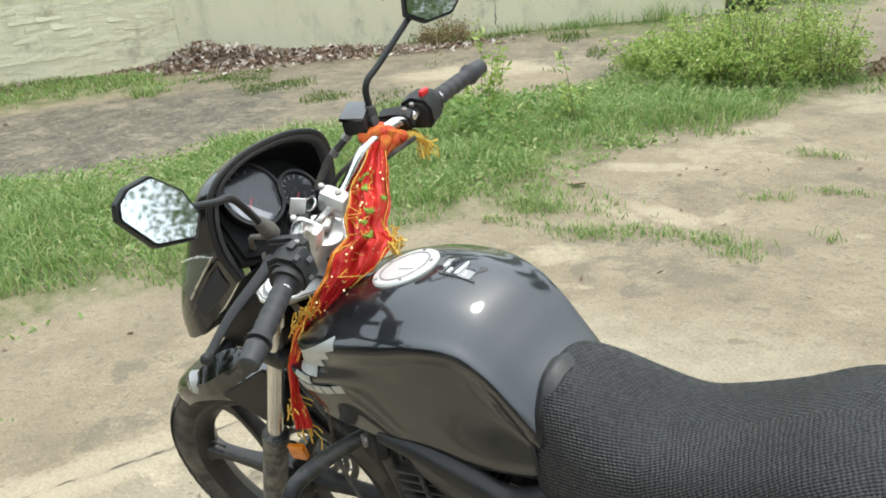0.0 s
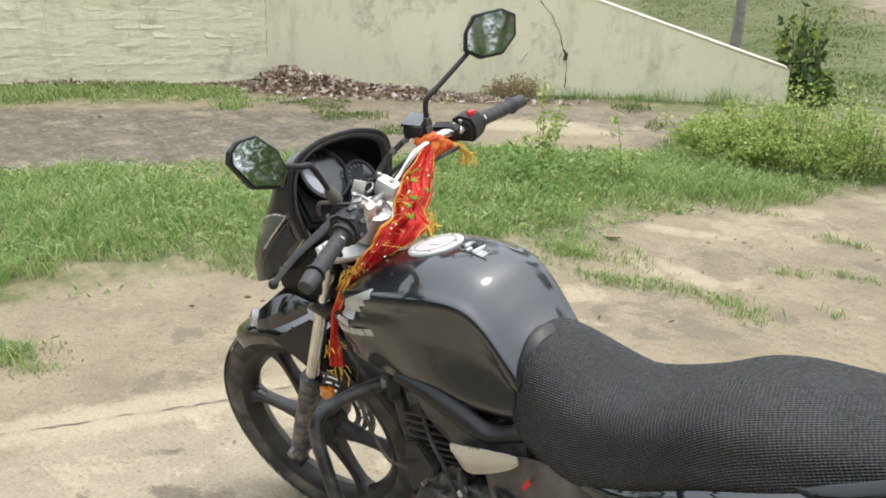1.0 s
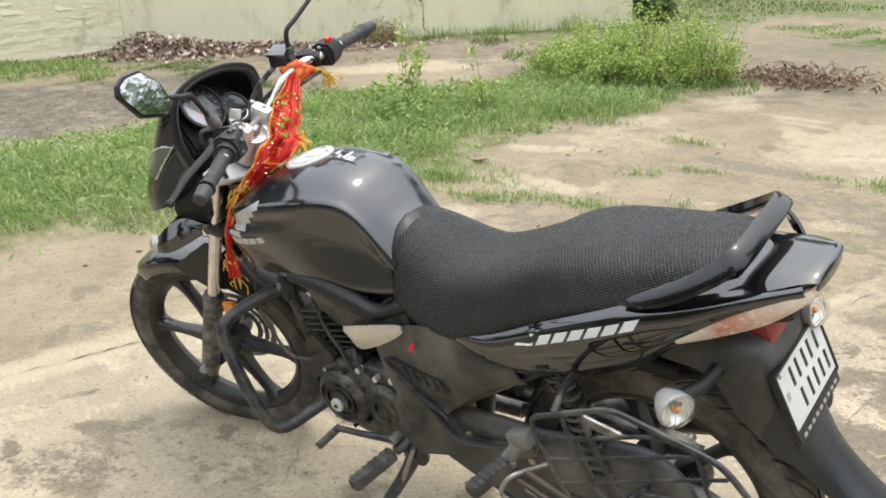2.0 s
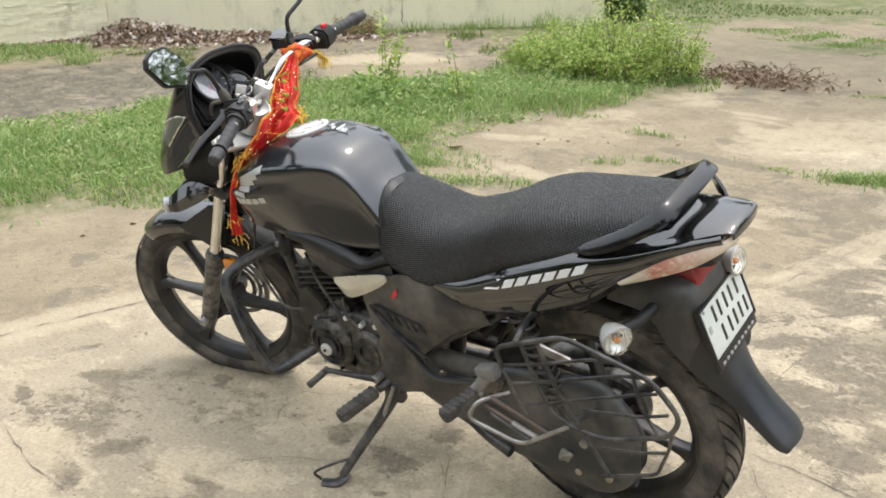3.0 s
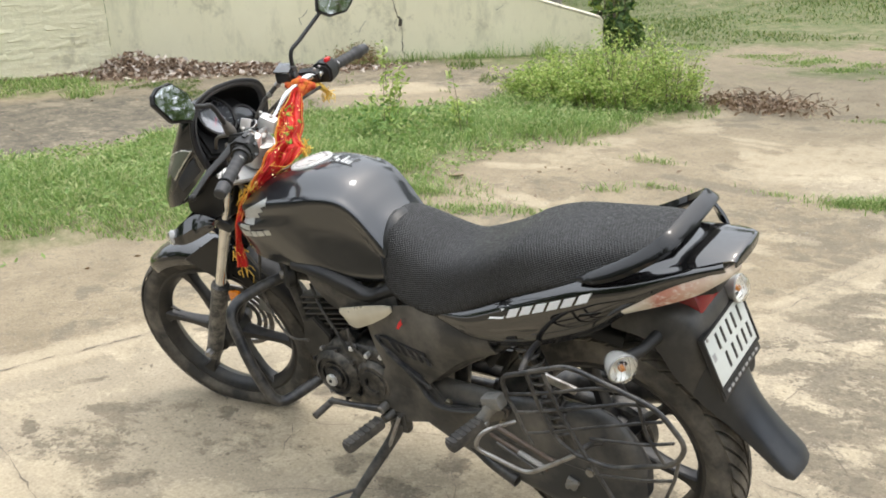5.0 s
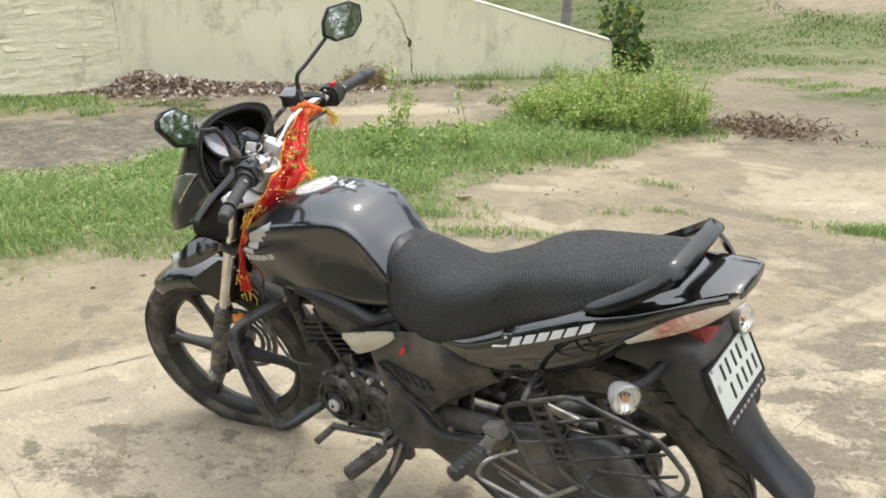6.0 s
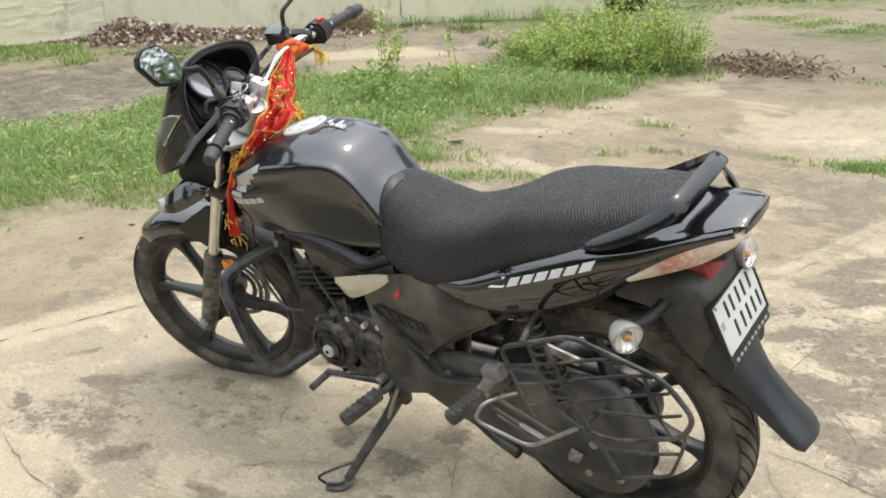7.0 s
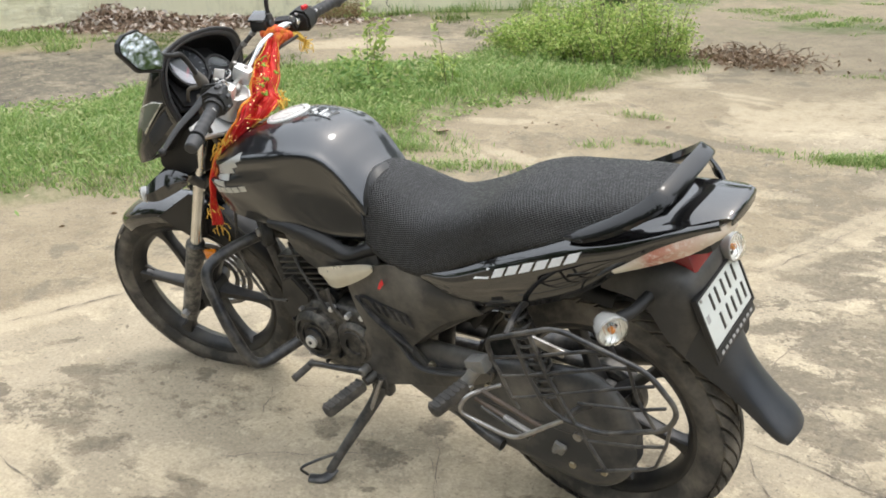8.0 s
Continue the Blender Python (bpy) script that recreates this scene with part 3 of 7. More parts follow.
PALE_SPOTS += [(-4.45, 4.78, 0.80, 0.30, 42, 1.0)] + strewn(81, 45, -2.3, 1.2, -1.0, 2.6, 0.05, 0.22) + strewn(82, 30, -2.4, 1.0, 2.4, 5.2, 0.08, 0.30)
STAIN_SPOTS += strewn(83, 110, -2.0, 1.2, -1.0, 2.0, 0.02, 0.10) + strewn(84, 60, -3.2, 1.0, 0.4, 5.2, 0.05, 0.22) + strewn(85, 60, -0.1, 1.4, 0.7, 2.2, 0.03, 0.16) + strewn(86, 70, 0.1, 2.2, 0.2, 3.4, 0.03, 0.18) + strewn(87, 110, 0.0, 4.5, -1.2, 5.0, 0.04, 0.22)


def spots(rows, x, y):
    """A field of soft oval patches, 0 outside and up to 1 in their middles."""
    f = np.zeros_like(x)
    for cx, cy, rx, ry, a, k in rows:
        c, q = math.cos(radians(a)), math.sin(radians(a))
        u, v = ((x - cx) * c + (y - cy) * q) / rx, (-(x - cx) * q + (y - cy) * c) / ry
        f = np.maximum(f, k * np.clip(1.6 - np.hypot(u, v), 0, 1))
    return f


def grass_amount(x, y):
    g = inside(GRASS_BAND, x, y) + 0.13 * waves(x, y, 5, 3) + 0.06 * waves(x, y, 17, 4)
    b = inside(WALL_GRASS, x, y) + 0.15 * waves(x, y, 4, 5) - 0.05
    return np.maximum(g, b)


def far_amount(x, y):
    f = inside(FAR_GRASS, x, y) + 0.3 * waves(x, y, 2.0, 6)
    d = inside(FAR_DIRT, x, y) + 0.3 * waves(x, y, 3.0, 7)
    e = spots(BANK_SOIL, x, y) - 0.45 + 0.25 * waves(x, y, 1.3, 17)
    return np.minimum(np.minimum(f, -d), -e)


def bank(x, y):
    """The far ground climbs in a long grassy bank beyond the wall; elsewhere it rises gently far off."""
    d = 0.30 * x + 0.954 * y - 8.2
    up = 0.26 * np.clip(d, 0, 16) ** 2 / (np.clip(d, 0, 16) + 2.0)
    return up + 0.02 * np.clip(np.hypot(x + 1, y) - 14, 0, 500) ** 1.02


def ground_height(x, y):
    bump = 0.012 * waves(x, y, 2.1, 11) + 0.006 * waves(x, y, 6.5, 12)
    near = np.clip((np.hypot(x + 0.7, y + 0.1) - 1.3) / 1.5, 0, 1)
    rise = 0.03 * np.clip(grass_amount(x, y) * 4, 0, 1)
    return bump * near + rise + bank(x, y)


def spread(lo, a, b, hi, step):
    """Grid lines, dense from a to b and ever coarser outside."""
    mid = np.arange(a, b + step / 2, step)
    left, right, s = [], [], step
    p = a
    while p > lo:
        s *= 1.22
        p -= s
        left.append(p)
    p, s = b, step
    while p < hi:
        s *= 1.22
        p += s
        right.append(p)
    return np.concatenate([left[::-1], mid, right])


def build_ground():
    gx, gy = spread(-900, -6.2, 1.6, 900, 0.028), spread(-900, -1.2, 5.6, 900, 0.028)
    x, y = np.meshgrid(gx, gy)
    z = ground_height(x, y)
    joint = np.zeros_like(x)
    for i, ((x0, y0), (x1, y1), half) in enumerate(JOINTS):
        ex, ey = x1 - x0, y1 - y0
        t = np.clip(((x - x0) * ex + (y - y0) * ey) / (ex * ex + ey * ey), 0, 1)
        d = np.hypot(x - x0 - t * ex, y - y0 - t * ey) + 0.012 * waves(x, y, 9, 20 + i)
        joint = np.maximum(joint, np.clip(1 - np.abs(d) / 0.022, 0, 1))
    slab = inside(SLABS, x, y)
    z = z - 0.001 * joint
    rows, cols = x.shape
    verts = np.column_stack([x.ravel(), y.ravel(), z.ravel()])
    i = np.arange(rows * cols).reshape(rows, cols)
    faces = np.column_stack([i[:-1, :-1].ravel(), i[:-1, 1:].ravel(), i[1:, 1:].ravel(), i[1:, :-1].ravel()])
    me = bpy.data.meshes.new("ground")
    me.from_pydata(verts.tolist(), [], faces.tolist())
    me.materials.append(M["ground"])
    soil = np.clip(0.5 + 2.5 * np.maximum(grass_amount(x, y), far_amount(x, y)), 0, 1)
    pale = inside(PALE_PATH, x, y)
    for name, field in (("sand", np.clip(0.5 - 1.6 * slab, 0.12, 1)), ("dark", np.clip(np.maximum(0.45 + 1.6 * inside(DARK_EARTH, x, y), np.maximum(np.minimum(0.52, 0.45 + inside(FORE_EARTH, x, y)), np.minimum(0.8, 0.45 + 1.6 * inside(UNSEEN_DARK_GROUND, x, y)))) - 3 * np.clip(pale + 0.2, 0, 1), 0, 1)), ("soil", soil), ("turf", np.clip(0.35 + 0.5 * far_amount(x, y), 0, 1)), ("pale", spots(PALE_SPOTS, x, y)), ("stain", spots(STAIN_SPOTS, x, y)), ("joint", joint * np.clip(slab + 1.0, 0, 1) * 0.3)):
        me.attributes.new(name, "FLOAT", "POINT").data.foreach_set("value", field.ravel().astype(np.float32))
    for p in me.polygons:
        p.use_smooth = True
    return tagged(new("ground", me), "cracked pale concrete and sandy earth with grass soil", "ground", kind="structure")


def build_cracks(ground):
    """Thin ragged cracks and joints, each lying in the ground's surface."""
    rng = random.Random(15)
    for (x0, y0), (x1, y1), half in JOINTS:
        l = math.hypot(x1 - x0, y1 - y0)
        n = max(6, int(l / 0.035))
        nx, ny = -(y1 - y0) / l, (x1 - x0) / l
        off, bm, last = 0.0, bmesh.new(), None
        for i in range(n + 1):
            off = 0.82 * off + rng.gauss(0, 0.006)
            h = max(0.0003, half * rng.uniform(-0.25, 1.0)) if 0 < i < n else 0.0003
            cx, cy = x0 + (x1 - x0) * i / n + nx * off, y0 + (y1 - y0) * i / n + ny * off
            pts = [(cx + nx * h, cy + ny * h), (cx - nx * h, cy - ny * h)]
            row = [bm.verts.new((px, py, float(ground_height(np.array(px), np.array(py))) + 0.0025)) for px, py in pts]
            if last:
                bm.faces.new((last[0], row[0], row[1], last[1]))
            last = row
        part("crack", bm, M["crack"], ground, smooth=False)


build_cracks(build_ground())

# ---- the walls ----
CORNER, WALL_END, LEFT_END = Vector((-7.89, 4.31, 0)), Vector((-3.73, 7.25, 0)), Vector((-11.6, -1.6, 0))


def build_ramp_wall():
    """Plastered wall whose top slopes down to a low end; a rendered coping runs along the slope."""
    d = (WALL_END - CORNER)
    length = d.length
    m = axes(CORNER, d, (0, 0, 1))
    bm = prism([(0, -0.3), (length, -0.3), (length, 0.33), (length - 0.06, 0.35), (3.2, 0.935), (1.9, 1.44), (0.9, 1.9), (0, 2.2)], 0.22, 0.012)
    bm.transform(Matrix.Translation((0, 0, -0.11)))
    bmesh.ops.triangulate(bm, faces=[f for f in bm.faces if len(f.verts) > 4])
    moved(bm, m)
    wall = thing("wall_north", bm, M["wall"], "cream plastered wall sloping down to a low end, streaked and cracked", "wall", kind="structure")
    edge_pts = [(length - 0.02, 0.352), (3.2, 0.942), (1.9, 1.447), (0.9, 1.89)]
    for (a, b), (c, e) in zip(edge_pts, edge_pts[1:]):
        part("coping", prism([(a, b - 0.008), (a, b + 0.007), (c, e + 0.007), (c, e - 0.008)], 0.235, 0.004, None, m @ Matrix.Translation((0, 0, -0.11))), M["coping"], wall, "pale limewashed coping edge")
    rng = random.Random(4)
    crack = []
    w = 1.15
    while w > 0.02:
        x = float(np.interp(w, [0.1, 0.42, 0.69, 0.9, 1.2], [3.03, 3.0, 2.90, 2.76, 2.66]))
        crack.append((x + rng.uniform(-0.022, 0.022), w))
        w -= rng.uniform(0.03, 0.07)
    for i in range(len(crack) - 1):
        (a, b), (c, e) = crack[i], crack[i + 1]
        t = rng.uniform(0.001, 0.006) * (3.4 if 0.38 < b < 0.47 else 1)
        part("crack", prism([(a - t, b), (c - t, e), (c + t, e), (a + t, b)], 0.006, 0, None, m @ Matrix.Translation((0, 0, 0.0015))), M["wall_crack"], wall)
    for k in range(5):
        a, b = 2.0 + 0.5 * k, rng.uniform(0.25, 0.7)
        for i in range(rng.randrange(4, 8)):
            c, e = a + rng.uniform(-0.03, 0.07), b + rng.uniform(-0.01, 0.07)
            if e > 0.34 + 0.6 * (4.9 - c) * 0.36:
                break
            t = rng.uniform(0.001, 0.0035)
            part("crack", prism([(a - t, b), (c - t, e), (c + t, e), (a + t, b)], 0.006, 0, None, m @ Matrix.Translation((0, 0, 0.0015))), M["wall_crack"], wall)
            a, b = c, e
    return wall


def build_brick_wall():
    """Painted rough brick wall; every course in view stands a little proud or back."""
    d = (CORNER - LEFT_END)
    length = d.length
    m = axes(LEFT_END, d, (0, 0, 1))
    bm = box((length / 2, 1.2, -0.124), (length, 3.0, 0.22), 0.0)
    moved(bm, m)
    wall = thing("wall_west", bm, M["wall_brick"], "cream painted rough brick wall", "wall", kind="structure")
    rng = random.Random(9)
    kinds = []
    for k in range(6):
        b = box((0, 0, 0), (0.243, 0.084, 0.05), 0.022, None, None, 2)
        for v in b.verts:
            v.co += Vector((rng.uniform(-1, 1), rng.uniform(-1, 1), rng.uniform(-1, 1))) * 0.009
        kinds.append(make("brick", b, M["wall_brick"]))
    for row in range(12):
        for col in range(13):
            ob = new("brick", kinds[rng.randrange(6)])
            ob.parent = wall
            x = length - 0.12 - col * 0.246 - (0.123 if row % 2 else 0) 
            ob.matrix_basis = m @ pose(x, 0.04 + row * 0.088, rng.uniform(-0.043, -0.038), rng.uniform(-2, 2), rng.uniform(-1.5, 1.5), rng.uniform(-2, 2))
    return wall


build_ramp_wall()
build_brick_wall()

# ---- grass, shrubs, litter ----
def blades(px, py, pz, h, w, rng, lean=0.5):
    """Grass blades at points: each a bent strip of two quads and a tip."""
    n = len(px)
    a = rng.rand(n) * 6.283
    cx, cy = np.cos(a), np.sin(a)
    b = rng.rand(n) * 6.283
    k = lean * (0.3 + rng.rand(n)) * h
    bx, by = np.cos(b) * k, np.sin(b) * k
    v = np.empty((n, 5, 3))
    for i, (s, t, off) in enumerate(((-1, 0, 0), (1, 0, 0), (1, 0.55, 0.35), (-1, 0.55, 0.35), (0, 1, 1))):
        ww = w * (1 if i < 2 else 0.8)
        v[:, i, 0] = px + s * ww * cx + bx * off
        v[:, i, 1] = py + s * ww * cy + by * off
        v[:, i, 2] = pz + h * t * (1 - 0.25 * off * lean) - (0.004 if i < 2 else 0)
    base = np.arange(n)[:, None] * 5
    faces = (base + [0, 1, 2, 3]).tolist() + (base + [3, 2, 4]).tolist()
    return v.reshape(-1, 3).tolist(), faces


def scatter(n, x0, x1, y0, y1, keep, seed):
    rng = np.random.RandomState(seed)
    x, y = x0 + (x1 - x0) * rng.rand(n), y0 + (y1 - y0) * rng.rand(n)
    ok = rng.rand(n) < keep(x, y)
    return x[ok], y[ok], rng


def lawn(name, n, area, keep, hmin, hmax, w, material, label, seed, lean=0.55):
    x, y, rng = scatter(n, *area, keep, seed)
    z = ground_height(x, y)
    h = (hmin + (hmax - hmin) * rng.rand(len(x)) ** 1.6) * (0.75 + 0.40 * waves(x, y, 3.0, seed + 50) + 0.35 * waves(x, y, 11.0, seed + 90)).clip(0.3, 1.6)
    v, f = blades(x, y, z, h, w * (0.7 + 0.6 * rng.rand(len(x))), rng, lean)
    return stuff(name, v, f, material, label, "grass")


def tuft_keep(spots):
    def keep(x, y):
        k = np.zeros_like(x)
        for cx, cy, r, ry, a in spots:
            dx, dy = x - cx, y - cy
            c, s = math.cos(a), math.sin(a)
            u, v = (dx * c + dy * s) / r, (-dx * s + dy * c) / ry
            k = np.maximum(k, np.exp(-1.6 * (u * u + v * v)) * (0.55 + 0.5 * waves(x, y, 14, 31)))
        return k
    return keep


lawn("grass_band", 150000, (-6.4, -1.6, -1.2, 5.3), lambda x, y: np.clip(0.15 + 5 * inside(GRASS_BAND, x, y) + 1.5 * waves(x, y, 4.5, 3) + 1.0 * waves(x, y, 13, 8), 0, 1) * (inside(GRASS_BAND, x, y) > -0.16),
     0.03, 0.15, 0.0036, M["grass"], "uneven band of short green grass", 21, 0.95)
lawn("wall_grass", 26000, (-9.6, -6.4, 0.9, 4.2), lambda x, y: np.clip(0.0 + 3 * inside(WALL_GRASS, x, y) + 1.0 * waves(x, y, 4, 5) + 0.8 * waves(x, y, 11, 6), 0, 1) * (inside(WALL_GRASS, x, y) > -0.1),
     0.03, 0.12, 0.005, M["grass"], "bright patchy grass strip along the wall", 22, 0.9)
lawn("far_grass", 170000, (-10, 6, 6.3, 18), lambda x, y: np.clip(0.2 + 1.6 * far_amount(x, y) + 0.5 * waves(x, y, 2.5, 9), 0, 1) * (far_amount(x, y) > -0.1) * ((y - 4.3) > (x + 7.89) * 0.707 + 0.25),
     0.02, 0.075, 0.006, M["far_grass"], "rough grass on the far ground", 23, 0.9)
TUFTS = [(-0.58, 3.14, 0.16, 0.05, 0.0), (-0.33, 3.08, 0.20, 0.08, 0.1), (-0.10, 3.13, 0.22, 0.10, 0.15), (0.10, 3.15, 0.14, 0.08, 0.0), (-2.88, -0.27, 0.14, 0.10, 0.5), (-0.55, 5.1, 0.25, 0.05, 0.1),
         (-1.72, 2.19, 0.20, 0.07, 0.1), (-1.49, 2.22, 0.22, 0.08, 0.0), (-1.31, 2.13, 0.12, 0.07, 0.0), (-1.95, 2.10, 0.24, 0.12, 0.2), (-2.3, 2.3, 0.28, 0.20, 0.0), (-2.0, 3.63, 0.14, 0.05, 0.2), (-1.44, 2.78, 0.10, 0.04, 0.4),
         (-1.06, 2.43, 0.08, 0.04, 0.0), (-1.47, 3.42, 0.18, 0.04, 0.1), (-2.35, 2.04, 0.14, 0.06, 0.0), (-1.2, 2.95, 0.16, 0.03, 0.1)]
lawn("slab_tufts", 420000, (-3.4, 1.2, -0.8, 5.4), tuft_keep(TUFTS), 0.02, 0.085, 0.0024, M["grass"], "small grass tufts in the sandy ground", 24, 0.85)
lawn("edge_clump", 22000, (-3.3, -2.6, -0.6, 0.05), tuft_keep([(-2.93, -0.27, 0.14, 0.10, 0.5), (-2.80, -0.20, 0.10, 0.06, 0.3), (-3.05, -0.36, 0.14, 0.10, 0.4)]), 0.03, 0.11, 0.0026, M["grass"], "grass clump on the sandy earth", 28, 0.9)
lawn("slab_clump", 26000, (-0.75, 0.4, 2.9, 3.4), tuft_keep([(-0.25, 3.11, 0.13, 0.05, 0.05), (-0.04, 3.14, 0.14, 0.07, 0.1), (0.13, 3.15, 0.08, 0.05, 0.0)]), 0.03, 0.12, 0.0024, M["grass"], "thicker grass clump growing from the slab joint", 27, 0.9)
lawn("wall_weeds", 34000, (-6.2, -3.4, 5.0, 7.4), tuft_keep([(-4.85, 6.32, 0.45, 0.13, 0.62), (-5.5, 5.75, 0.5, 0.10, 0.62), (-4.2, 6.78, 0.4, 0.09, 0.62), (-4.6, 6.5, 0.18, 0.12, 0.62), (-5.2, 6.1, 0.16, 0.12, 0.6)]), 0.04, 0.24, 0.004, M["grass"], "weeds along the foot of the wall", 25, 0.6)


def leaf_quads(centres, size, rng, flat=0.6):
    """Pointed little leaves of four corners, turned every way."""
    c = np.asarray(centres)
    n = len(c)
    d = rng.normal(size=(n, 3))
    d /= np.linalg.norm(d, axis=1, keepdims=True)
    u = rng.normal(size=(n, 3)) * [1, 1, flat]
    u -= d * (u * d).sum(1, keepdims=True)
    u /= np.maximum(np.linalg.norm(u, axis=1, keepdims=True), 1e-6)
    w = np.cross(d, u)
    s = (size * (0.6 + 0.8 * rng.rand(n)))[:, None]
    v = np.stack([c - u * s, c + w * s * 0.42, c + u * s, c - w * s * 0.42], 1)
    base = np.arange(n)[:, None] * 4
    return v.reshape(-1, 3).tolist(), (base + [0, 1, 2, 3]).tolist()


def ground_leaves(name, n, area, keep, size, top, material, label, seed):
    """Small broad leaves close to the ground, between the blades."""
    x, y, rng = scatter(n, *area, keep, seed)
    z = ground_height(x, y) + 0.004 + top * rng.rand(len(x)) ** 1.5
    v, f = leaf_quads(np.column_stack([x, y, z]), size, rng, 0.35)
    return stuff(name, v, f, material, label, "weeds")


def leaf_part(name, verts, faces, material, parent, label=""):
    me = bpy.data.meshes.new(name)
    me.from_pydata(verts, [], faces)
    me.materials.append(material)
    ob = new(name, me)
    ob.parent = parent
    if label:
        tagged(ob, label)
    return ob


def shrub(name, spots, stems, leaves, size, material, label, seed, wood=0.004):
    """A shrub: many thin stems that fan from the ground, each with leaves along it."""
    rng = np.random.RandomState(seed)
    bm = bmesh.new()
    cents = []
    for i in range(stems):
        cx, cy, r, h = spots[i % len(spots)]
        a, q = rng.rand() * 6.283, math.sqrt(rng.rand())
        bx, by = cx + 0.7 * r * q * math.cos(a), cy + 0.7 * r * q * math.sin(a)
        hh = h * (0.38 + 0.78 * rng.rand() ** 1.3) * (1.0 - 0.40 * q)
        ex, ey = bx + 0.5 * r * math.cos(a) * rng.rand() + 0.04 * rng.normal(), by + 0.5 * r * math.sin(a) * rng.rand() + 0.04 * rng.normal()
        z0 = float(ground_height(np.array(bx), np.array(by))) - 0.01
        pts = np.array([(bx, by, z0), (bx * 0.6 + ex * 0.4, by * 0.6 + ey * 0.4, z0 + hh * 0.55), (ex, ey, z0 + hh)])
        tube(pts, [wood, wood * 0.7, wood * 0.3], 4, 0, bm)
        k = leaves // stems
        t = 0.12 + 0.9 * rng.rand(k) ** 0.75
        line = crom(pts, 30)
        p = line[np.minimum((t * 29).astype(int), 29)]
        cents.append(p + rng.normal(size=(k, 3)) * [0.055, 0.055, 0.036] * (0.35 + r))
    ob = thing(name, bm, M["twig"], label, "shrub")
    v, f = leaf_quads(np.concatenate(cents), size, rng)
    leaf_part("leaves", v, f, material, ob)
    return ob


shrub("broad_shrub", [(-2.75, 4.72, 0.36, 0.50), (-2.35, 4.78, 0.40, 0.58), (-2.05, 5.0, 0.30, 0.60), (-2.95, 4.9, 0.3, 0.38), (-2.5, 5.05, 0.4, 0.52), (-3.15, 4.9, 0.28, 0.32)], 300, 24000, 0.0155, M["shrub"], "low broad yellow-green shrub at the grass edge", 31)
for spots_, stems, leaves, seed in (([(-3.40, 3.28, 0.13, 0.80)], 6, 330, 32), ([(-2.93, 3.52, 0.09, 0.52)], 4, 130, 35)):
    shrub("sprig_plant", spots_, stems, leaves, 0.021, M["shrub"], "thin upright weed with sparse yellow-green leaves", seed)
shrub("dark_bush", [(-3.68, 7.44, 0.13, 0.85), (-3.92, 7.66, 0.18, 1.25), (-3.56, 7.40, 0.16, 0.62), (-3.80, 7.62, 0.22, 1.0)], 40, 1100, 0.050, M["dark_leaf"], "dark green bush behind the wall's low end", 33, 0.008)
shrub("dry_weed", [(-5.62, 5.62, 0.20, 0.30), (-5.75, 5.55, 0.16, 0.22)], 60, 2200, 0.014, M["dead_weed"], "reddish brown dry weed at the wall crack", 34)


def band_keep(x, y):
    g = inside(GRASS_BAND, x, y)
    return np.clip(3 * g + 1.1 * waves(x, y, 3.6, 61) + 0.5 * waves(x, y, 11, 62), 0, 1) * (g > -0.1)


ground_leaves("grass_weeds", 60000, (-6.4, -1.6, -1.2, 5.3), band_keep, 0.016, 0.06, M["grass"], "small broad-leaved weeds among the grass", 63)
ground_leaves("leafy_weeds", 9000, (-3.8, -2.8, 2.6, 3.6), tuft_keep([(-3.3, 3.12, 0.24, 0.20, 0.3), (-3.1, 3.3, 0.2, 0.14, 0.5), (-3.05, 2.95, 0.14, 0.12, 0.0)]), 0.021, 0.24, M["weed"], "low leafy green weeds at the foot of the sprigs", 64)
lawn("sparse_grass", 60000, (-6.8, -3.2, 3.2, 6.9), lambda x, y: np.clip(-0.38 + 1.0 * waves(x, y, 3.2, 71) + 0.7 * waves(x, y, 9, 72), 0, 0.8) * (inside(GRASS_BAND, x, y) < 0.1) * ((y - 4.31) < (x + 7.89) * 0.707 - 0.05) * (inside(PALE_PATH, x, y) < 0), 0.02, 0.07, 0.004, M["far_grass"], "sparse grass on the earth before the wall", 73)
lawn("path_grass", 150000, (-3.5, 2.5, 5.2, 8.5), lambda x, y: np.clip(-0.5 + 1.1 * waves(x, y, 3.0, 75) + 0.6 * waves(x, y, 8, 76), 0, 0.8) * ((y - 4.31) > (x + 7.89) * 0.707 - 2.6), 0.012, 0.05, 0.004, M["grass"], "patchy grass on the far earth", 77, 0.9)


def litter(name, spots, n, size, material, label, seed, height):
    rng = np.random.RandomState(seed)
    pts = []
    for cx, cy, rx, ry, a, h in spots:
        q = rng.normal(size=(n // len(spots), 2)) * 0.5
        c, s = math.cos(a), math.sin(a)
        x, y = cx + q[:, 0] * rx * c - q[:, 1] * ry * s, cy + q[:, 0] * rx * s + q[:, 1] * ry * c
        z = ground_height(x, y) + 0.006 + h * np.exp(-1.2 * (q ** 2).sum(1) * 2) * rng.rand(len(x))
        pts.append(np.column_stack([x, y, z]))
    v, f = leaf_quads(np.concatenate(pts), size, rng, 0.4)
    v = np.array(v)
    v[:, 2] = np.maximum(v[:, 2], 0.004)
    return stuff(name, v.tolist(), f, material, label, "leaf litter")


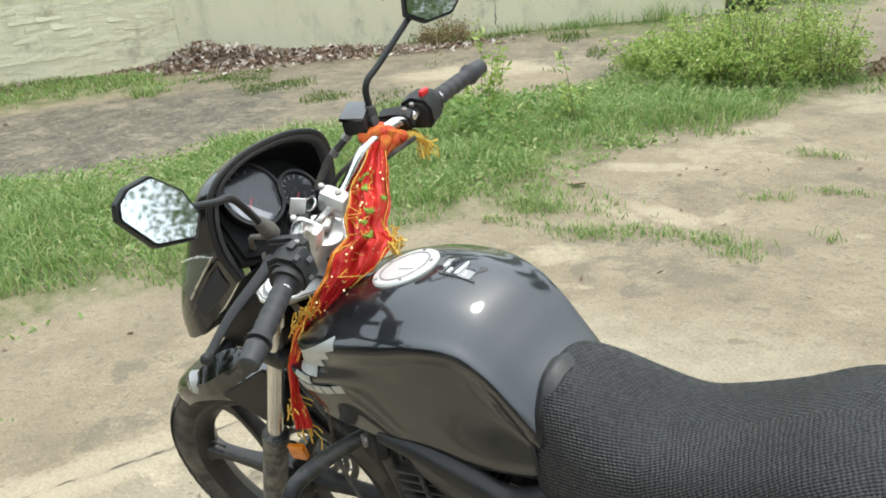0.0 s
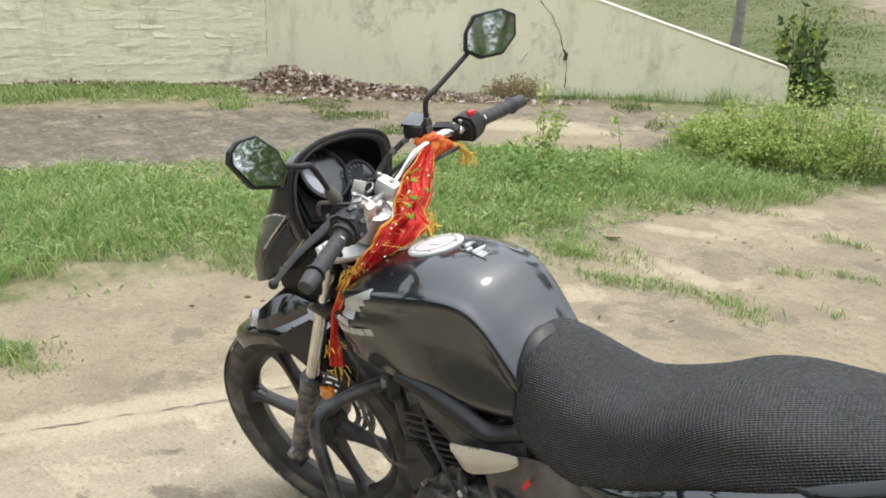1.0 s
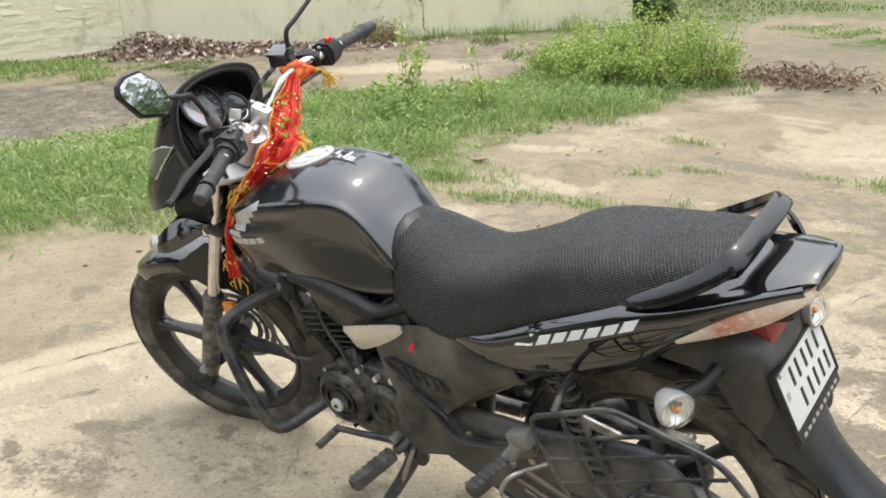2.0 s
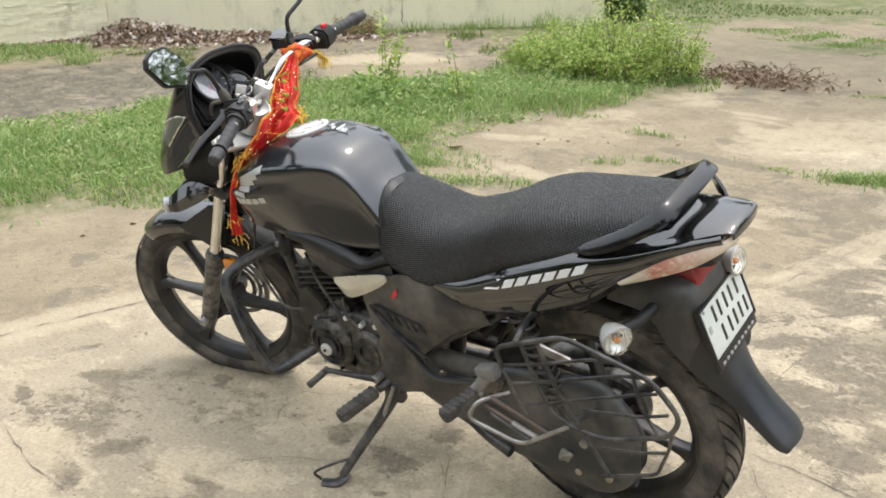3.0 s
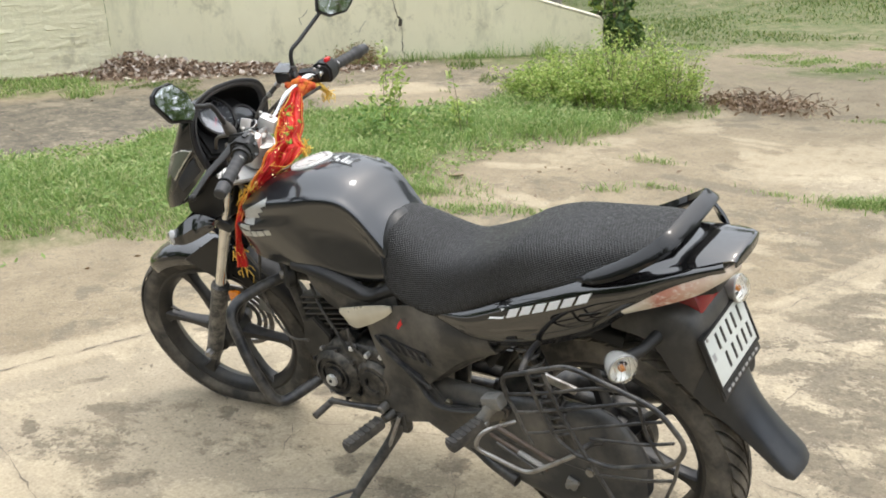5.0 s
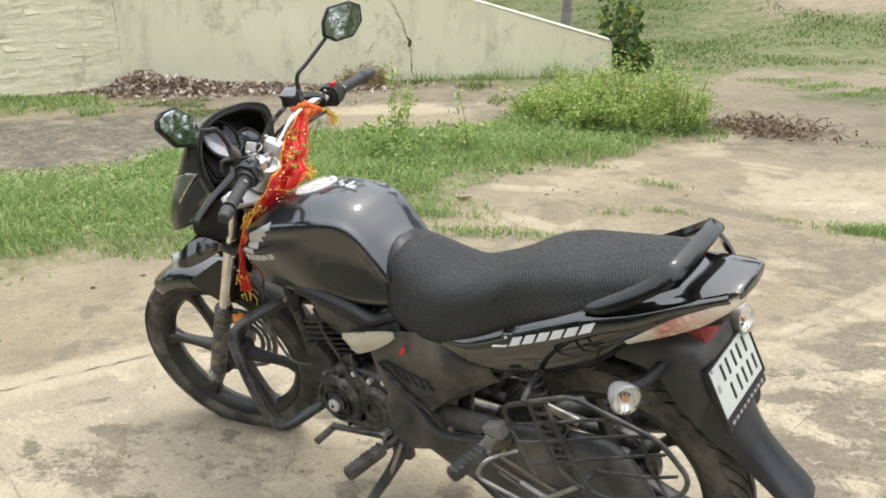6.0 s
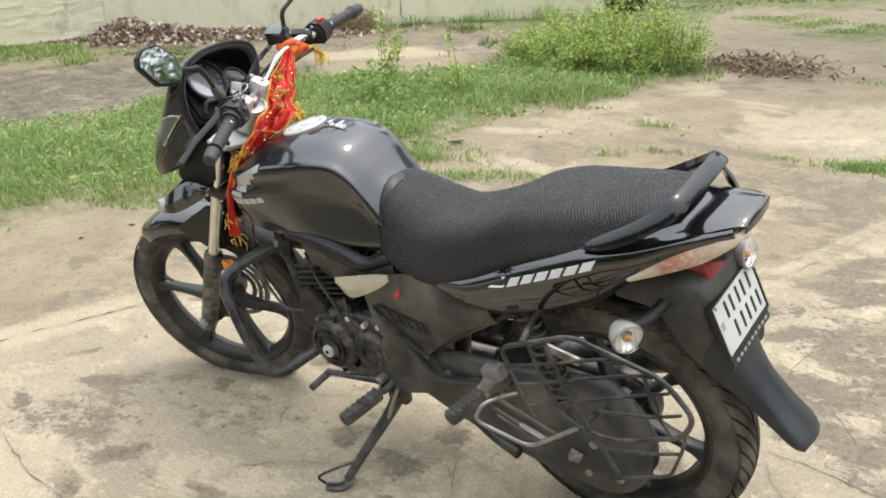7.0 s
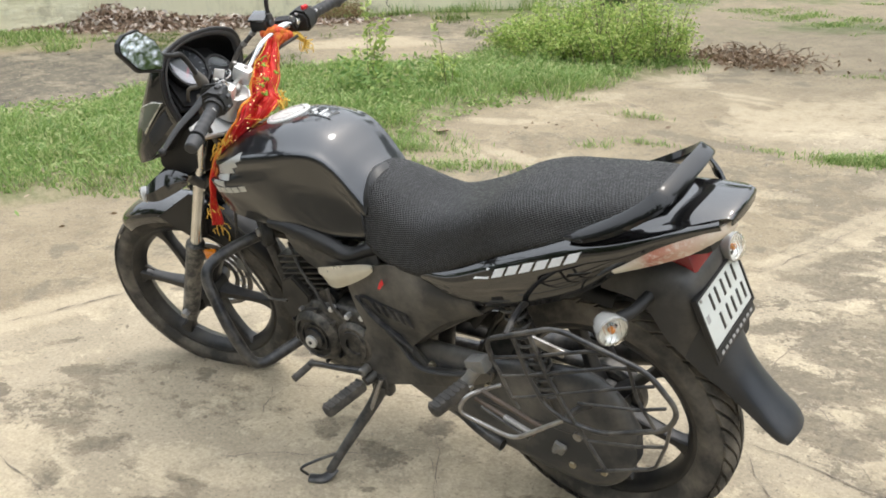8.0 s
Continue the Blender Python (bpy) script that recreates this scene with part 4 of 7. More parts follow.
litter("leaf_heap", [(-7.2, 4.35, 0.9, 0.35, 0.62, 0.17), (-6.6, 4.75, 1.2, 0.3, 0.62, 0.09), (-7.5, 4.25, 0.5, 0.35, 0.6, 0.22), (-5.9, 5.2, 0.8, 0.2, 0.6, 0.04)], 5200, 0.034, M["dead_leaf"], "heap of brown dead leaves and scraps in the wall corner", 41, 0.2)
litter("wall_foot_litter", [(-8.6, 2.8, 1.2, 0.2, 1.0, 0.04)], 500, 0.04, M["dead_leaf"], "dead leaves along the brick wall", 42, 0.04)
litter("scattered_leaves", [(-3.0, 1.2, 2.2, 1.2, 1.2, 0.0), (-1.6, 2.6, 2.0, 0.9, 0.7, 0.0), (-6.3, 2.0, 1.6, 1.6, 0.9, 0.0)], 150, 0.018, M["brown_leaf"], "single dry leaves strewn over sand and earth", 43, 0.0)


def build_brush():
    """Dry twigs and leaves thrown together beside the shrub."""
    rng = random.Random(8)
    bm = bmesh.new()
    for i in range(34):
        cx, cy = rng.gauss(-1.40, 0.20), rng.gauss(5.3, 0.12)
        a, l = rng.random() * 6.283, rng.uniform(0.06, 0.2)
        z = rng.uniform(0.01, 0.08)
        e = (cx + l * math.cos(a), cy + l * math.sin(a), max(0.01, z + rng.uniform(-0.08, 0.08)))
        mid = ((cx + e[0]) / 2 + rng.gauss(0, 0.02), (cy + e[1]) / 2, (z + e[2]) / 2 + 0.02)
        tube([(cx, cy, z), mid, e], [0.004, 0.0035, 0.0015], 5, 0, bm)
    ob = thing("brush_heap", bm, M["twig"], "heap of dry brown twigs and leaves beside the shrub", "brush", kind="stuff")
    r2 = np.random.RandomState(5)
    c = np.column_stack([r2.normal(-1.48, 0.26, 1200), r2.normal(5.28, 0.14, 1200), 0.01 + 0.06 * r2.rand(1200) ** 2])
    v, f = leaf_quads(c, 0.022, r2)
    leaf_part("dry_leaves", v, f, M["brown_leaf"], ob)


build_brush()


def curled_leaf():
    bm = surface([[(-0.09, -0.012, 0.02), (-0.05, 0.0, 0.004), (-0.09, 0.012, 0.018)], [(0, -0.045, 0.03), (0, 0, 0.004), (0, 0.045, 0.028)], [(0.08, -0.02, 0.035), (0.085, 0, 0.02), (0.08, 0.02, 0.03)]], 9, 9, thick=0.0015)
    bm.transform(Matrix.Scale(0.6, 4))
    moved(bm, pose(-2.33, 2.58, float(ground_height(np.array(-2.33), np.array(2.58))) + 0.004, 0, 0, 20))
    thing("fallen_leaf", bm, M["brown_leaf"], "large curled brown dry leaf at the grass edge", "leaf")


curled_leaf()


def tree(name, x, y, h, r, spread_, leaves, seed, label, low=0.45, leaf=0.075):
    """Tapered trunk, forking limbs and a crown of many small leaves with gaps."""
    rng = np.random.RandomState(seed)
    z0 = float(ground_height(np.array(float(x)), np.array(float(y)))) - 0.05
    bm = tube([(x, y, z0), (x + 0.03, y, z0 + h * 0.2), (x + rng.normal() * 0.1, y + rng.normal() * 0.1, z0 + h * low), (x + rng.normal() * 0.3, y + rng.normal() * 0.3, z0 + h * 0.8)], [r * 1.25, r, r * 0.8, r * 0.3], 12, 14)
    ob = thing(name, bm, M["bark"], label, "tree", "trees round the yard")
    limbs = bmesh.new()
    tips = []
    for i in range(14):
        a = i * 2.4 + rng.rand()
        s = z0 + h * (low + (0.85 - low) * rng.rand())
        l = spread_ * (0.5 + 0.5 * rng.rand())
        p = [(x, y, s), (x + 0.45 * l * math.cos(a), y + 0.45 * l * math.sin(a), s + 0.25 * l), (x + l * math.cos(a), y + l * math.sin(a), s + l * (0.3 + 0.4 * rng.rand()))]
        tube(p, [r * 0.4, r * 0.25, r * 0.08], 6, 7, limbs)
        line = crom(p, 12)
        tips += [line[k] for k in (5, 7, 9, 10, 11)]
    part("limb", limbs, M["bark"], ob)
    tips = np.array(tips)
    c = tips[rng.randint(len(tips), size=leaves // 22)] + rng.normal(size=(leaves // 22, 3)) * spread_ * 0.13
    c = np.repeat(c, 22, 0) + rng.normal(size=(len(c) * 22, 3)) * 0.14
    v, f = leaf_quads(c, leaf, rng)
    leaf_part("crown", v, f, M["tree_leaf"], ob)
    return ob


tree("tree", -6.42, 11.06, 4.5, 0.065, 1.8, 6000, 51, "slim grey-barked tree standing beyond the wall", 0.6)
tree("tree", -0.66, 7.05, 4.5, 0.07, 1.6, 6000, 52, "slim tree with a pale bare trunk on the far grass", 0.6)
# The last seven are unseen, added on the camera's side to darken the tank's reflections.
for k, (x, y, h, sp, n) in enumerate(((6.1, 5.0, 5.6, 2.2, 120000), (9.8, -2.4, 4.8, 2.2, 26000), (-13.5, 13.0, 8.5, 3.4, 9000), (-17.0, 7.5, 8.5, 3.2, 9000), (8.6, -9.5, 5.6, 2.6, 16000), (4.6, -8.6, 5.2, 2.6, 18000), (1.2, -8.2, 5.4, 2.6, 18000), (-2.4, -8.4, 5.0, 2.6, 18000), (-5.8, -8.6, 5.4, 2.6, 18000), (-9.4, -8.0, 5.2, 2.6, 18000), (-12.5, -5.6, 5.4, 2.6, 16000))):
    tree("tree", x, y, h, 0.16, sp, n, 53 + k, "broad leafy tree standing well away from the motorcycle", 0.22 if k < 4 else 0.06, 0.030 if k < 2 else 0.10)


def build_pebbles():
    rng = random.Random(12)
    vs, fs = [], []
    for i in range(900):
        x, y = rng.uniform(-3.0, 1.3), rng.uniform(-1.0, 4.2)
        if rng.random() < 0.5:
            x, y = rng.gauss(-1.2, 0.7), rng.gauss(2.4, 0.5)
        z = float(ground_height(np.array(x), np.array(y)))
        s = rng.uniform(0.002, 0.006) * (2.2 if rng.random() < 0.05 else 1)
        b = len(vs)
        a = rng.random() * 6.283
        for k in range(4):
            vs.append((x + s * math.cos(a + k * 1.57) * rng.uniform(0.7, 1.3), y + s * math.sin(a + k * 1.57) * rng.uniform(0.7, 1.3), z))
        vs.append((x, y, z + s * rng.uniform(0.6, 1.1)))
        fs += [(b, b + 1, b + 4), (b + 1, b + 2, b + 4), (b + 2, b + 3, b + 4), (b + 3, b, b + 4)]
    stuff("grit", vs, fs, M["stone"], "loose grit and small stones on the concrete", "grit")


build_pebbles()

# ---- the motorcycle: x runs to the rear from the back axle, v to its right, w up ----
LEAN = 10.5
bike = new("motorcycle")
bike.matrix_basis = pose(0, 0, 0.0, LEAN, 0, 0)
tagged(bike, "black commuter motorcycle leaning on its side stand, dusty", "motorcycle")
RAKE = radians(24.5)
FRONT, REAR = Vector((-1.345, 0, 0.298)), Vector((-0.008, 0, 0.313))
HEAD_AXIS = Vector((math.sin(RAKE), 0, math.cos(RAKE)))
HEAD_FOOT = FRONT + Vector((0.044, 0, 0.007))
STEER = Matrix.Translation(HEAD_FOOT) @ Matrix.Rotation(radians(14), 4, HEAD_AXIS) @ Matrix.Translation(-HEAD_FOOT)


def turned(bm):
    """Turns a bmesh with the handlebar, which is swung to the left."""
    return moved(bm, STEER)


COWL = Matrix.Translation(HEAD_FOOT) @ Matrix.Rotation(radians(4), 4, HEAD_AXIS) @ Matrix.Translation(-HEAD_FOOT) @ pose(-1.12, 0, 1.0, -8, 0, 0) @ pose(-1.12, 0, 1.0).inverted()


def cowled(bm):
    """Sets a bmesh of the headlight cowl, which hangs nearly straight ahead, a little askew."""
    return moved(bm, COWL)


def along(w, ahead=0.0):
    """x of the fork line at height w."""
    return FRONT.x + (w - FRONT.z) * math.tan(RAKE) - ahead


# wheels
def tyre_mesh(c, r, width, n=72, tread=True):
    """A tyre with a rounded crown, side walls and slanted tread cuts."""
    h = width / 2
    rim = r - width * 0.82
    prof = [(rim, -h * 0.62), (rim + 0.018, -h * 0.92), (r - width * 0.38, -h), (r - width * 0.17, -h * 0.86), (r - 0.008, -h * 0.5), (r, 0), (r - 0.008, h * 0.5), (r - width * 0.17, h * 0.86), (r - width * 0.38, h), (rim + 0.018, h * 0.92), (rim, h * 0.62), (rim - 0.004, 0)]
    bm = lathe(prof, c, (0, 1, 0), n)
    return bm


def tread_blocks(c, r, width, count, parent, m=None, high=0.0035):
    """Slanted grooves between the blocks, cut as raised ribs on the crown."""
    h = width / 2
    bm = bmesh.new()
    for i in range(count):
        for side in (-1, 1):
            t0 = 2 * math.pi * (i + (0.5 if side > 0 else 0)) / count
            rows = []
            for k in range(6):
                f = k / 5
                a = t0 + 0.30 * f ** 0.8
                v = side * h * (0.10 + 0.84 * f)
                rr = r - 0.5 * width * (1 - math.sqrt(max(0.0, 1 - (0.92 * (0.10 + 0.84 * f)) ** 2))) * 0.62 + 0.001
                rows.append((a, v, rr))
            dw = 2 * math.pi / count * 0.36
            for k in range(5):
                (a0, v0, r0), (a1, v1, r1) = rows[k], rows[k + 1]
                q = []
                for (a, v, rr) in ((a0 - dw, v0, r0), (a0 + dw, v0, r0), (a1 + dw, v1, r1), (a1 - dw, v1, r1)):
                    q.append((c.x + rr * math.cos(a), v, c.z + rr * math.sin(a), c.x + (rr + high) * math.cos(a), v * 1.01, c.z + (rr + high) * math.sin(a)))
                lo = [bm.verts.new(p[:3]) for p in q]
                up = [bm.verts.new(p[3:]) for p in q]
                bm.faces.new(up)
                for j in range(4):
                    bm.faces.new((lo[j], lo[(j + 1) % 4], up[(j + 1) % 4], up[j]))
    bmesh.ops.recalc_face_normals(bm, faces=bm.faces[:])
    if m:
        moved(bm, m)
    return part("tread", bm, M["rubber"], parent)


def wheel(name, c, r, width, tread_count, m, drum, phase):
    rim_r = r - width * 0.80
    h = width * 0.36
    rim = lathe([(rim_r + 0.006, -h), (rim_r - 0.002, -h - 0.003), (rim_r - 0.014, -h + 0.004), (rim_r - 0.024, -h * 0.35), (rim_r - 0.030, 0), (rim_r - 0.024, h * 0.35), (rim_r - 0.014, h - 0.004), (rim_r - 0.002, h + 0.003), (rim_r + 0.006, h), (rim_r, h - 0.006), (rim_r - 0.012, 0), (rim_r, -h + 0.006)], c, (0, 1, 0), 72)
    ob = part(name, moved(rim, m), M["rim"], bike, "black alloy wheel")
    part("tyre", moved(tyre_mesh(c, r, width), m), M["rubber"], ob, "dusty black tyre")
    tread_blocks(c, r, width, tread_count, ob, m, 0.0022 if not drum else 0.005)
    for i in range(6):
        a = 2 * math.pi * i / 6 + radians(phase)
        d, t = Vector((math.cos(a), 0, math.sin(a))), Vector((-math.sin(a), 0, math.cos(a)))
        ring = []
        for f, wd, dp in ((0.025, 0.024, 0.030), (0.09, 0.013, 0.021), (rim_r * 0.62, 0.010, 0.017), (rim_r - 0.045, 0.012, 0.018), (rim_r - 0.016, 0.024, 0.024)):
            o = c + d * f
            ring.append([tuple(o + t * wd * q + Vector((0, dp * s, 0))) for q, s in ((-1, 0.4), (-0.75, 0.95), (0.75, 0.95), (1, 0.4), (1, -0.4), (0.75, -0.95), (-0.75, -0.95), (-1, -0.4))])
        part("spoke", moved(surface(ring, 9, 16, True, True), m), M["rim"], ob)
    part("hub", moved(lathe([(0.012, -0.075), (0.034, -0.075), (0.040, -0.045), (0.058, -0.03), (0.06, 0.03), (0.040, 0.045), (0.034, 0.075), (0.012, 0.075)], c, (0, 1, 0), 32), m), M["rim"], ob)
    if drum:
        part("brake_drum", moved(lathe([(0.0, 0.02), (0.075, 0.02), (0.085, 0.028), (0.085, 0.055), (0.07, 0.066), (0.0, 0.066)], c, (0, 1, 0), 32), m), M["engine"], ob)
    return ob


front_wheel = wheel("front_wheel", FRONT, 0.312, 0.084, 60, STEER, False, 52)
rear_wheel = wheel("rear_wheel", REAR, 0.318, 0.104, 44, Matrix(), True, 45)
bd = bmesh.new()
for r0, r1 in ((0.060, 0.075), (0.083, 0.096), (0.103, 0.120)):
    lathe([(r0, -0.0025), (r1, -0.0025), (r1, 0.0025), (r0, 0.0025)], FRONT + Vector((0, 0.062, 0)), (0, 1, 0), 48, bd)
for k in range(30):
    q = 2 * math.pi * k / 30
    d = Vector((math.cos(q), 0, math.sin(q)))
    a, b = (0.070, 0.087) if k % 2 else (0.090, 0.108)
    tube([FRONT + Vector((0, 0.062, 0)) + d * a, FRONT + Vector((0, 0.062, 0)) + d * b], 0.0060, 6, 0, bd, flat=0.4)
part("brake_disc", turned(bd), M["steel"], front_wheel, "slotted steel brake disc")
part("caliper", turned(box((along(0.42) + 0.075, 0.075, 0.37), (0.06, 0.05, 0.10), 0.012, pose(0, 0, 0, 0, 24))), M["alu"], bike, "silver brake caliper")
part("valve_stem", turned(tube([FRONT + Vector((-0.215, -0.004, 0.065)), FRONT + Vector((-0.178, -0.006, 0.052))], 0.0035, 6)), M["rubber"], front_wheel)

# fork
for side in (-1, 1):
    v = side * 0.095
    low = tube([(along(0.275), v, 0.275), (along(0.30), v, 0.30), (along(0.33), v, 0.33), (along(0.52), v, 0.52), (along(0.535), v, 0.535), (along(0.545), v, 0.545)], [0.018, 0.025, 0.0255, 0.0255, 0.028, 0.0265], 18)
    box((along(0.275) - 0.004, v, 0.275), (0.045, 0.032, 0.05), 0.012, pose(0, 0, 0, 0, 24.5), low)
    leg = part("fork_leg", turned(low), M["fork"], bike, "dull grey scuffed fork lower")
    part("fork_tube", turned(tube([(along(0.54), v, 0.54), (along(0.912), v, 0.912)], 0.0165, 16)), M["chrome"], leg, "chrome fork tube")
    part("axle_nut", turned(disc((along(0.298) + 0.0, side * 0.125, 0.298), (0, 1, 0), 0.012, 0.03, 6)), M["steel"], leg)
    refl = turned(box((along(0.53) + 0.055, side * 0.105, 0.515), (0.036, 0.014, 0.036), 0.004))
    part("side_reflector", refl, M["orange"], bike, "orange side reflector")
    part("reflector_bracket", turned(box((along(0.53) + 0.03, side * 0.10, 0.525), (0.05, 0.006, 0.02), 0.002)), M["plastic"], bike)
part("lower_yoke", turned(box((along(0.77), 0, 0.77), (0.06, 0.235, 0.035), 0.012, pose(0, 0, 0, 0, 24.5))), M["frame"], bike)
YOKE = axes(Vector((along(0.915), 0, 0.915)), (math.cos(RAKE), 0, -math.sin(RAKE)), (0, 1, 0))
yoke = prism([(-0.026, -0.075), (-0.026, 0.075), (-0.030, 0.110), (-0.012, 0.124), (0.018, 0.122), (0.030, 0.102), (0.082, 0.034), (0.088, 0.0), (0.082, -0.034), (0.030, -0.102), (0.018, -0.122), (-0.012, -0.124), (-0.030, -0.110)], 0.014, 0.004, None, YOKE)
part("top_yoke", turned(yoke), M["alu"], bike, "silver cast top yoke plate")
part("yoke_pillar", turned(tube([(along(0.92) + 0.03, 0, 0.918), (along(0.975) + 0.035, 0, 0.975)], [0.045, 0.036], 20)), M["alu"], bike, "silver riser between yoke and clamps")
for side in (-1, 1):
    part("fork_cap", turned(disc((along(0.925), side * 0.095, 0.925), HEAD_AXIS, 0.021, 0.014, 20)), M["alu"], bike)
    clamp = box((along(0.99) + 0.035, side * 0.045, 1.0), (0.052, 0.032, 0.045), 0.012, pose(0, 0, 0, 0, 24.5))
    bc = part("bar_clamp", turned(clamp), M["alu"], bike, "silver handlebar clamp")
    for q in (-0.016, 0.016):
        part("bolt", turned(disc((along(0.99) + 0.035 + q * 0.9, side * 0.045, 1.024 - q * 0.42), HEAD_AXIS, 0.006, 0.008, 8)), M["steel"], bc)
part("steering_nut", turned(disc((along(0.985) + 0.035, 0, 0.985), HEAD_AXIS, 0.017, 0.016, 6)), M["steel"], bike)
lock = turned(disc((along(0.99) - 0.012, 0.0, 0.995), HEAD_AXIS, 0.02, 0.03, 24))
ign = part("ignition_lock", lock, M["plastic"], bike)
kr = [Vector((along(1.01) - 0.005 + 0.012 * math.cos(q), 0.02 + 0.012 * math.sin(q), 1.012 + 0.006 * math.sin(q))) for q in np.linspace(0, 6.2, 18)]
part("key_ring", turned(tube(kr, 0.0018, 6, 0, None, True)), M["chrome"], ign)
part("key", turned(box((along(1.01) - 0.012, 0.0, 1.022), (0.026, 0.004, 0.03), 0.0015, pose(0, 0, 0, 0, 24.5, 35))), M["alu"], ign)
part("head_tube", tube([(along(0.74) + 0.05, 0, 0.72), (along(0.95) + 0.044, 0, 0.945)], 0.032, 16), M["frame"], bike)

# front fender and its stay
rows = []
for a, hw, rr in ((58, 0.05, 0.332), (76, 0.060, 0.336), (94, 0.064, 0.338), (110, 0.061, 0.335), (122, 0.05, 0.329), (129, 0.028, 0.324)):
    t = radians(a)
    d = Vector((math.cos(t), 0, math.sin(t)))
    rows.append([tuple(FRONT + d * (rr - dr) + Vector((0, q * hw, 0))) for q, dr in ((-1, 0.05), (-0.93, 0.022), (-0.55, 0.004), (0, 0), (0.55, 0.004), (0.93, 0.022), (1, 0.05))])
fender = part("front_fender", turned(surface(rows, 34, 25, thick=-0.003)), M["gloss"], bike, "glossy black front fender")
for side in (-1, 1):
    st = xz([(along(0.56) - 0.12, 0.615), (along(0.62) - 0.01, 0.70), (along(0.62) + 0.035, 0.69), (along(0.56) + 0.025, 0.55), (along(0.56) - 0.03, 0.55)], side * 0.075, 0.008)
    part("fender_stay", turned(st), M["plastic"], fender)
skirt = xz([(FRONT.x + 0.05, FRONT.z + 0.35), (FRONT.x + 0.16, FRONT.z + 0.30), (FRONT.x + 0.235, FRONT.z + 0.19), (FRONT.x + 0.20, FRONT.z + 0.19), (FRONT.x + 0.12, FRONT.z + 0.28), (FRONT.x + 0.03, FRONT.z + 0.31)], -0.055, 0.006)
part("fender_skirt", turned(skirt), M["plastic"], fender)
rear_half = []
for a, hw in ((62, 0.05), (45, 0.047), (28, 0.044), (10, 0.04)):
    d = Vector((math.cos(radians(a)), 0, math.sin(radians(a))))
    rear_half.append([tuple(FRONT + d * (0.35 - dr) + Vector((0, q * hw, 0))) for q, dr in ((-1, 0.035), (-0.9, 0.012), (0, 0), (0.9, 0.012), (1, 0.035))])
part("rear_flap", turned(surface(rear_half, 18, 15, thick=-0.003)), M["plastic"], fender, "matt black fender tail")

# headlight cowl with its hood
cowl_half = [
    [(-1.095, 0.118, 0.925), (-1.10, 0.137, 0.985), (-1.096, 0.138, 1.052), (-1.092, 0.116, 1.094), (-1.096, 0.06, 1.114), (-1.098, 0, 1.118)],
    [(-1.125, 0.145, 0.876), (-1.135, 0.152, 0.955), (-1.132, 0.143, 1.038), (-1.130, 0.115, 1.080), (-1.135, 0.06, 1.097), (-1.137, 0, 1.101)],
    [(-1.175, 0.160, 0.828), (-1.188, 0.156, 0.90), (-1.178, 0.132, 0.985), (-1.172, 0.095, 1.040), (-1.175, 0.05, 1.055), (-1.177, 0, 1.058)],
    [(-1.235, 0.140, 0.806), (-1.248, 0.130, 0.85), (-1.238, 0.105, 0.92), (-1.228, 0.07, 0.962), (-1.225, 0.035, 0.973), (-1.224, 0, 0.975)],
    [(-1.265, 0.065, 0.788), (-1.288, 0.065, 0.81), (-1.283, 0.052, 0.85), (-1.278, 0.035, 0.870), (-1.276, 0.018, 0.875), (-1.275, 0, 0.877)],
]
cowl_rows = [[(x, -v, w) for x, v, w in r] + [(x, v, w) for x, v, w in reversed(r[:-1])] for r in cowl_half]
cowl = part("headlight_cowl", cowled(surface(cowl_rows, 30, 33, thick=-0.004)), M["gloss"], bike, "glossy smoke-black headlight cowl")
rim_line = [(x + 0.004, v * 1.02, w + 0.002) for x, v, w in cowl_rows[0]]
part("hood_edge", cowled(tube(rim_line, 0.0065, 10, 64, flat=0.7)), M["plastic"], cowl)
flange_rows = [[(x + d, v * s, 1.02 + (w - 1.02) * s) for x, v, w in cowl_rows[0]] for d, s in ((0.008, 0.985), (0.006, 0.93), (-0.002, 0.885))]
part("hood_flange", cowled(surface(flange_rows, 6, 33, thick=0.002)), M["grey_plastic"], cowl, "dusty grey inner rim of the hood")
lens = surface([[(-1.262 + 0.02 * abs(q), q * 0.07, w) for q in (-1, -0.5, 0, 0.5, 1)] for w in (0.806, 0.83, 0.855)], 8, 12, thick=0.004)
part("headlamp_lens", cowled(lens), M["glass_dial"], cowl)


def cowl_at(i, j, side, proud=0.010):
    """A point just off the cowl's side: i forwards from the hood, j upwards from the lower edge."""
    c = np.array(cowl_half)
    a, b = min(int(i), 3), min(int(j), 4)
    f, g = i - a, j - b
    p = (c[a, b] * (1 - g) + c[a, b + 1] * g) * (1 - f) + (c[a + 1, b] * (1 - g) + c[a + 1, b + 1] * g) * f
    return (p[0], side * (p[1] + proud), p[2])


for side in (-1, 1):
    def lens_at(u, q):
        """u from the pointed rear corner to the front edge, q from that edge's foot to its top."""
        return cowl_at(0.12 + u * (1.55 + 0.55 * q), 0.98 + u * (-0.20 + 1.0 * q), side)
    sl = surface([[lens_at(u, q) for q in (0, 0.25, 0.5, 0.75, 1)] for u in (0.02, 0.35, 0.7, 1.0)], 16, 14, thick=0.003 * side)
    wrap = part("side_lens", cowled(sl), M["side_lens"], cowl, "smoked side lens of the headlight")
    edge = [lens_at(u, 1) for u in (1, 0.7, 0.35, 0.02)] + [lens_at(u, 0) for u in (0.35, 0.7, 1)]
    part("lens_edge", cowled(tube(edge, 0.0034, 8)), M["silver"], wrap, "pale edge of the lens")
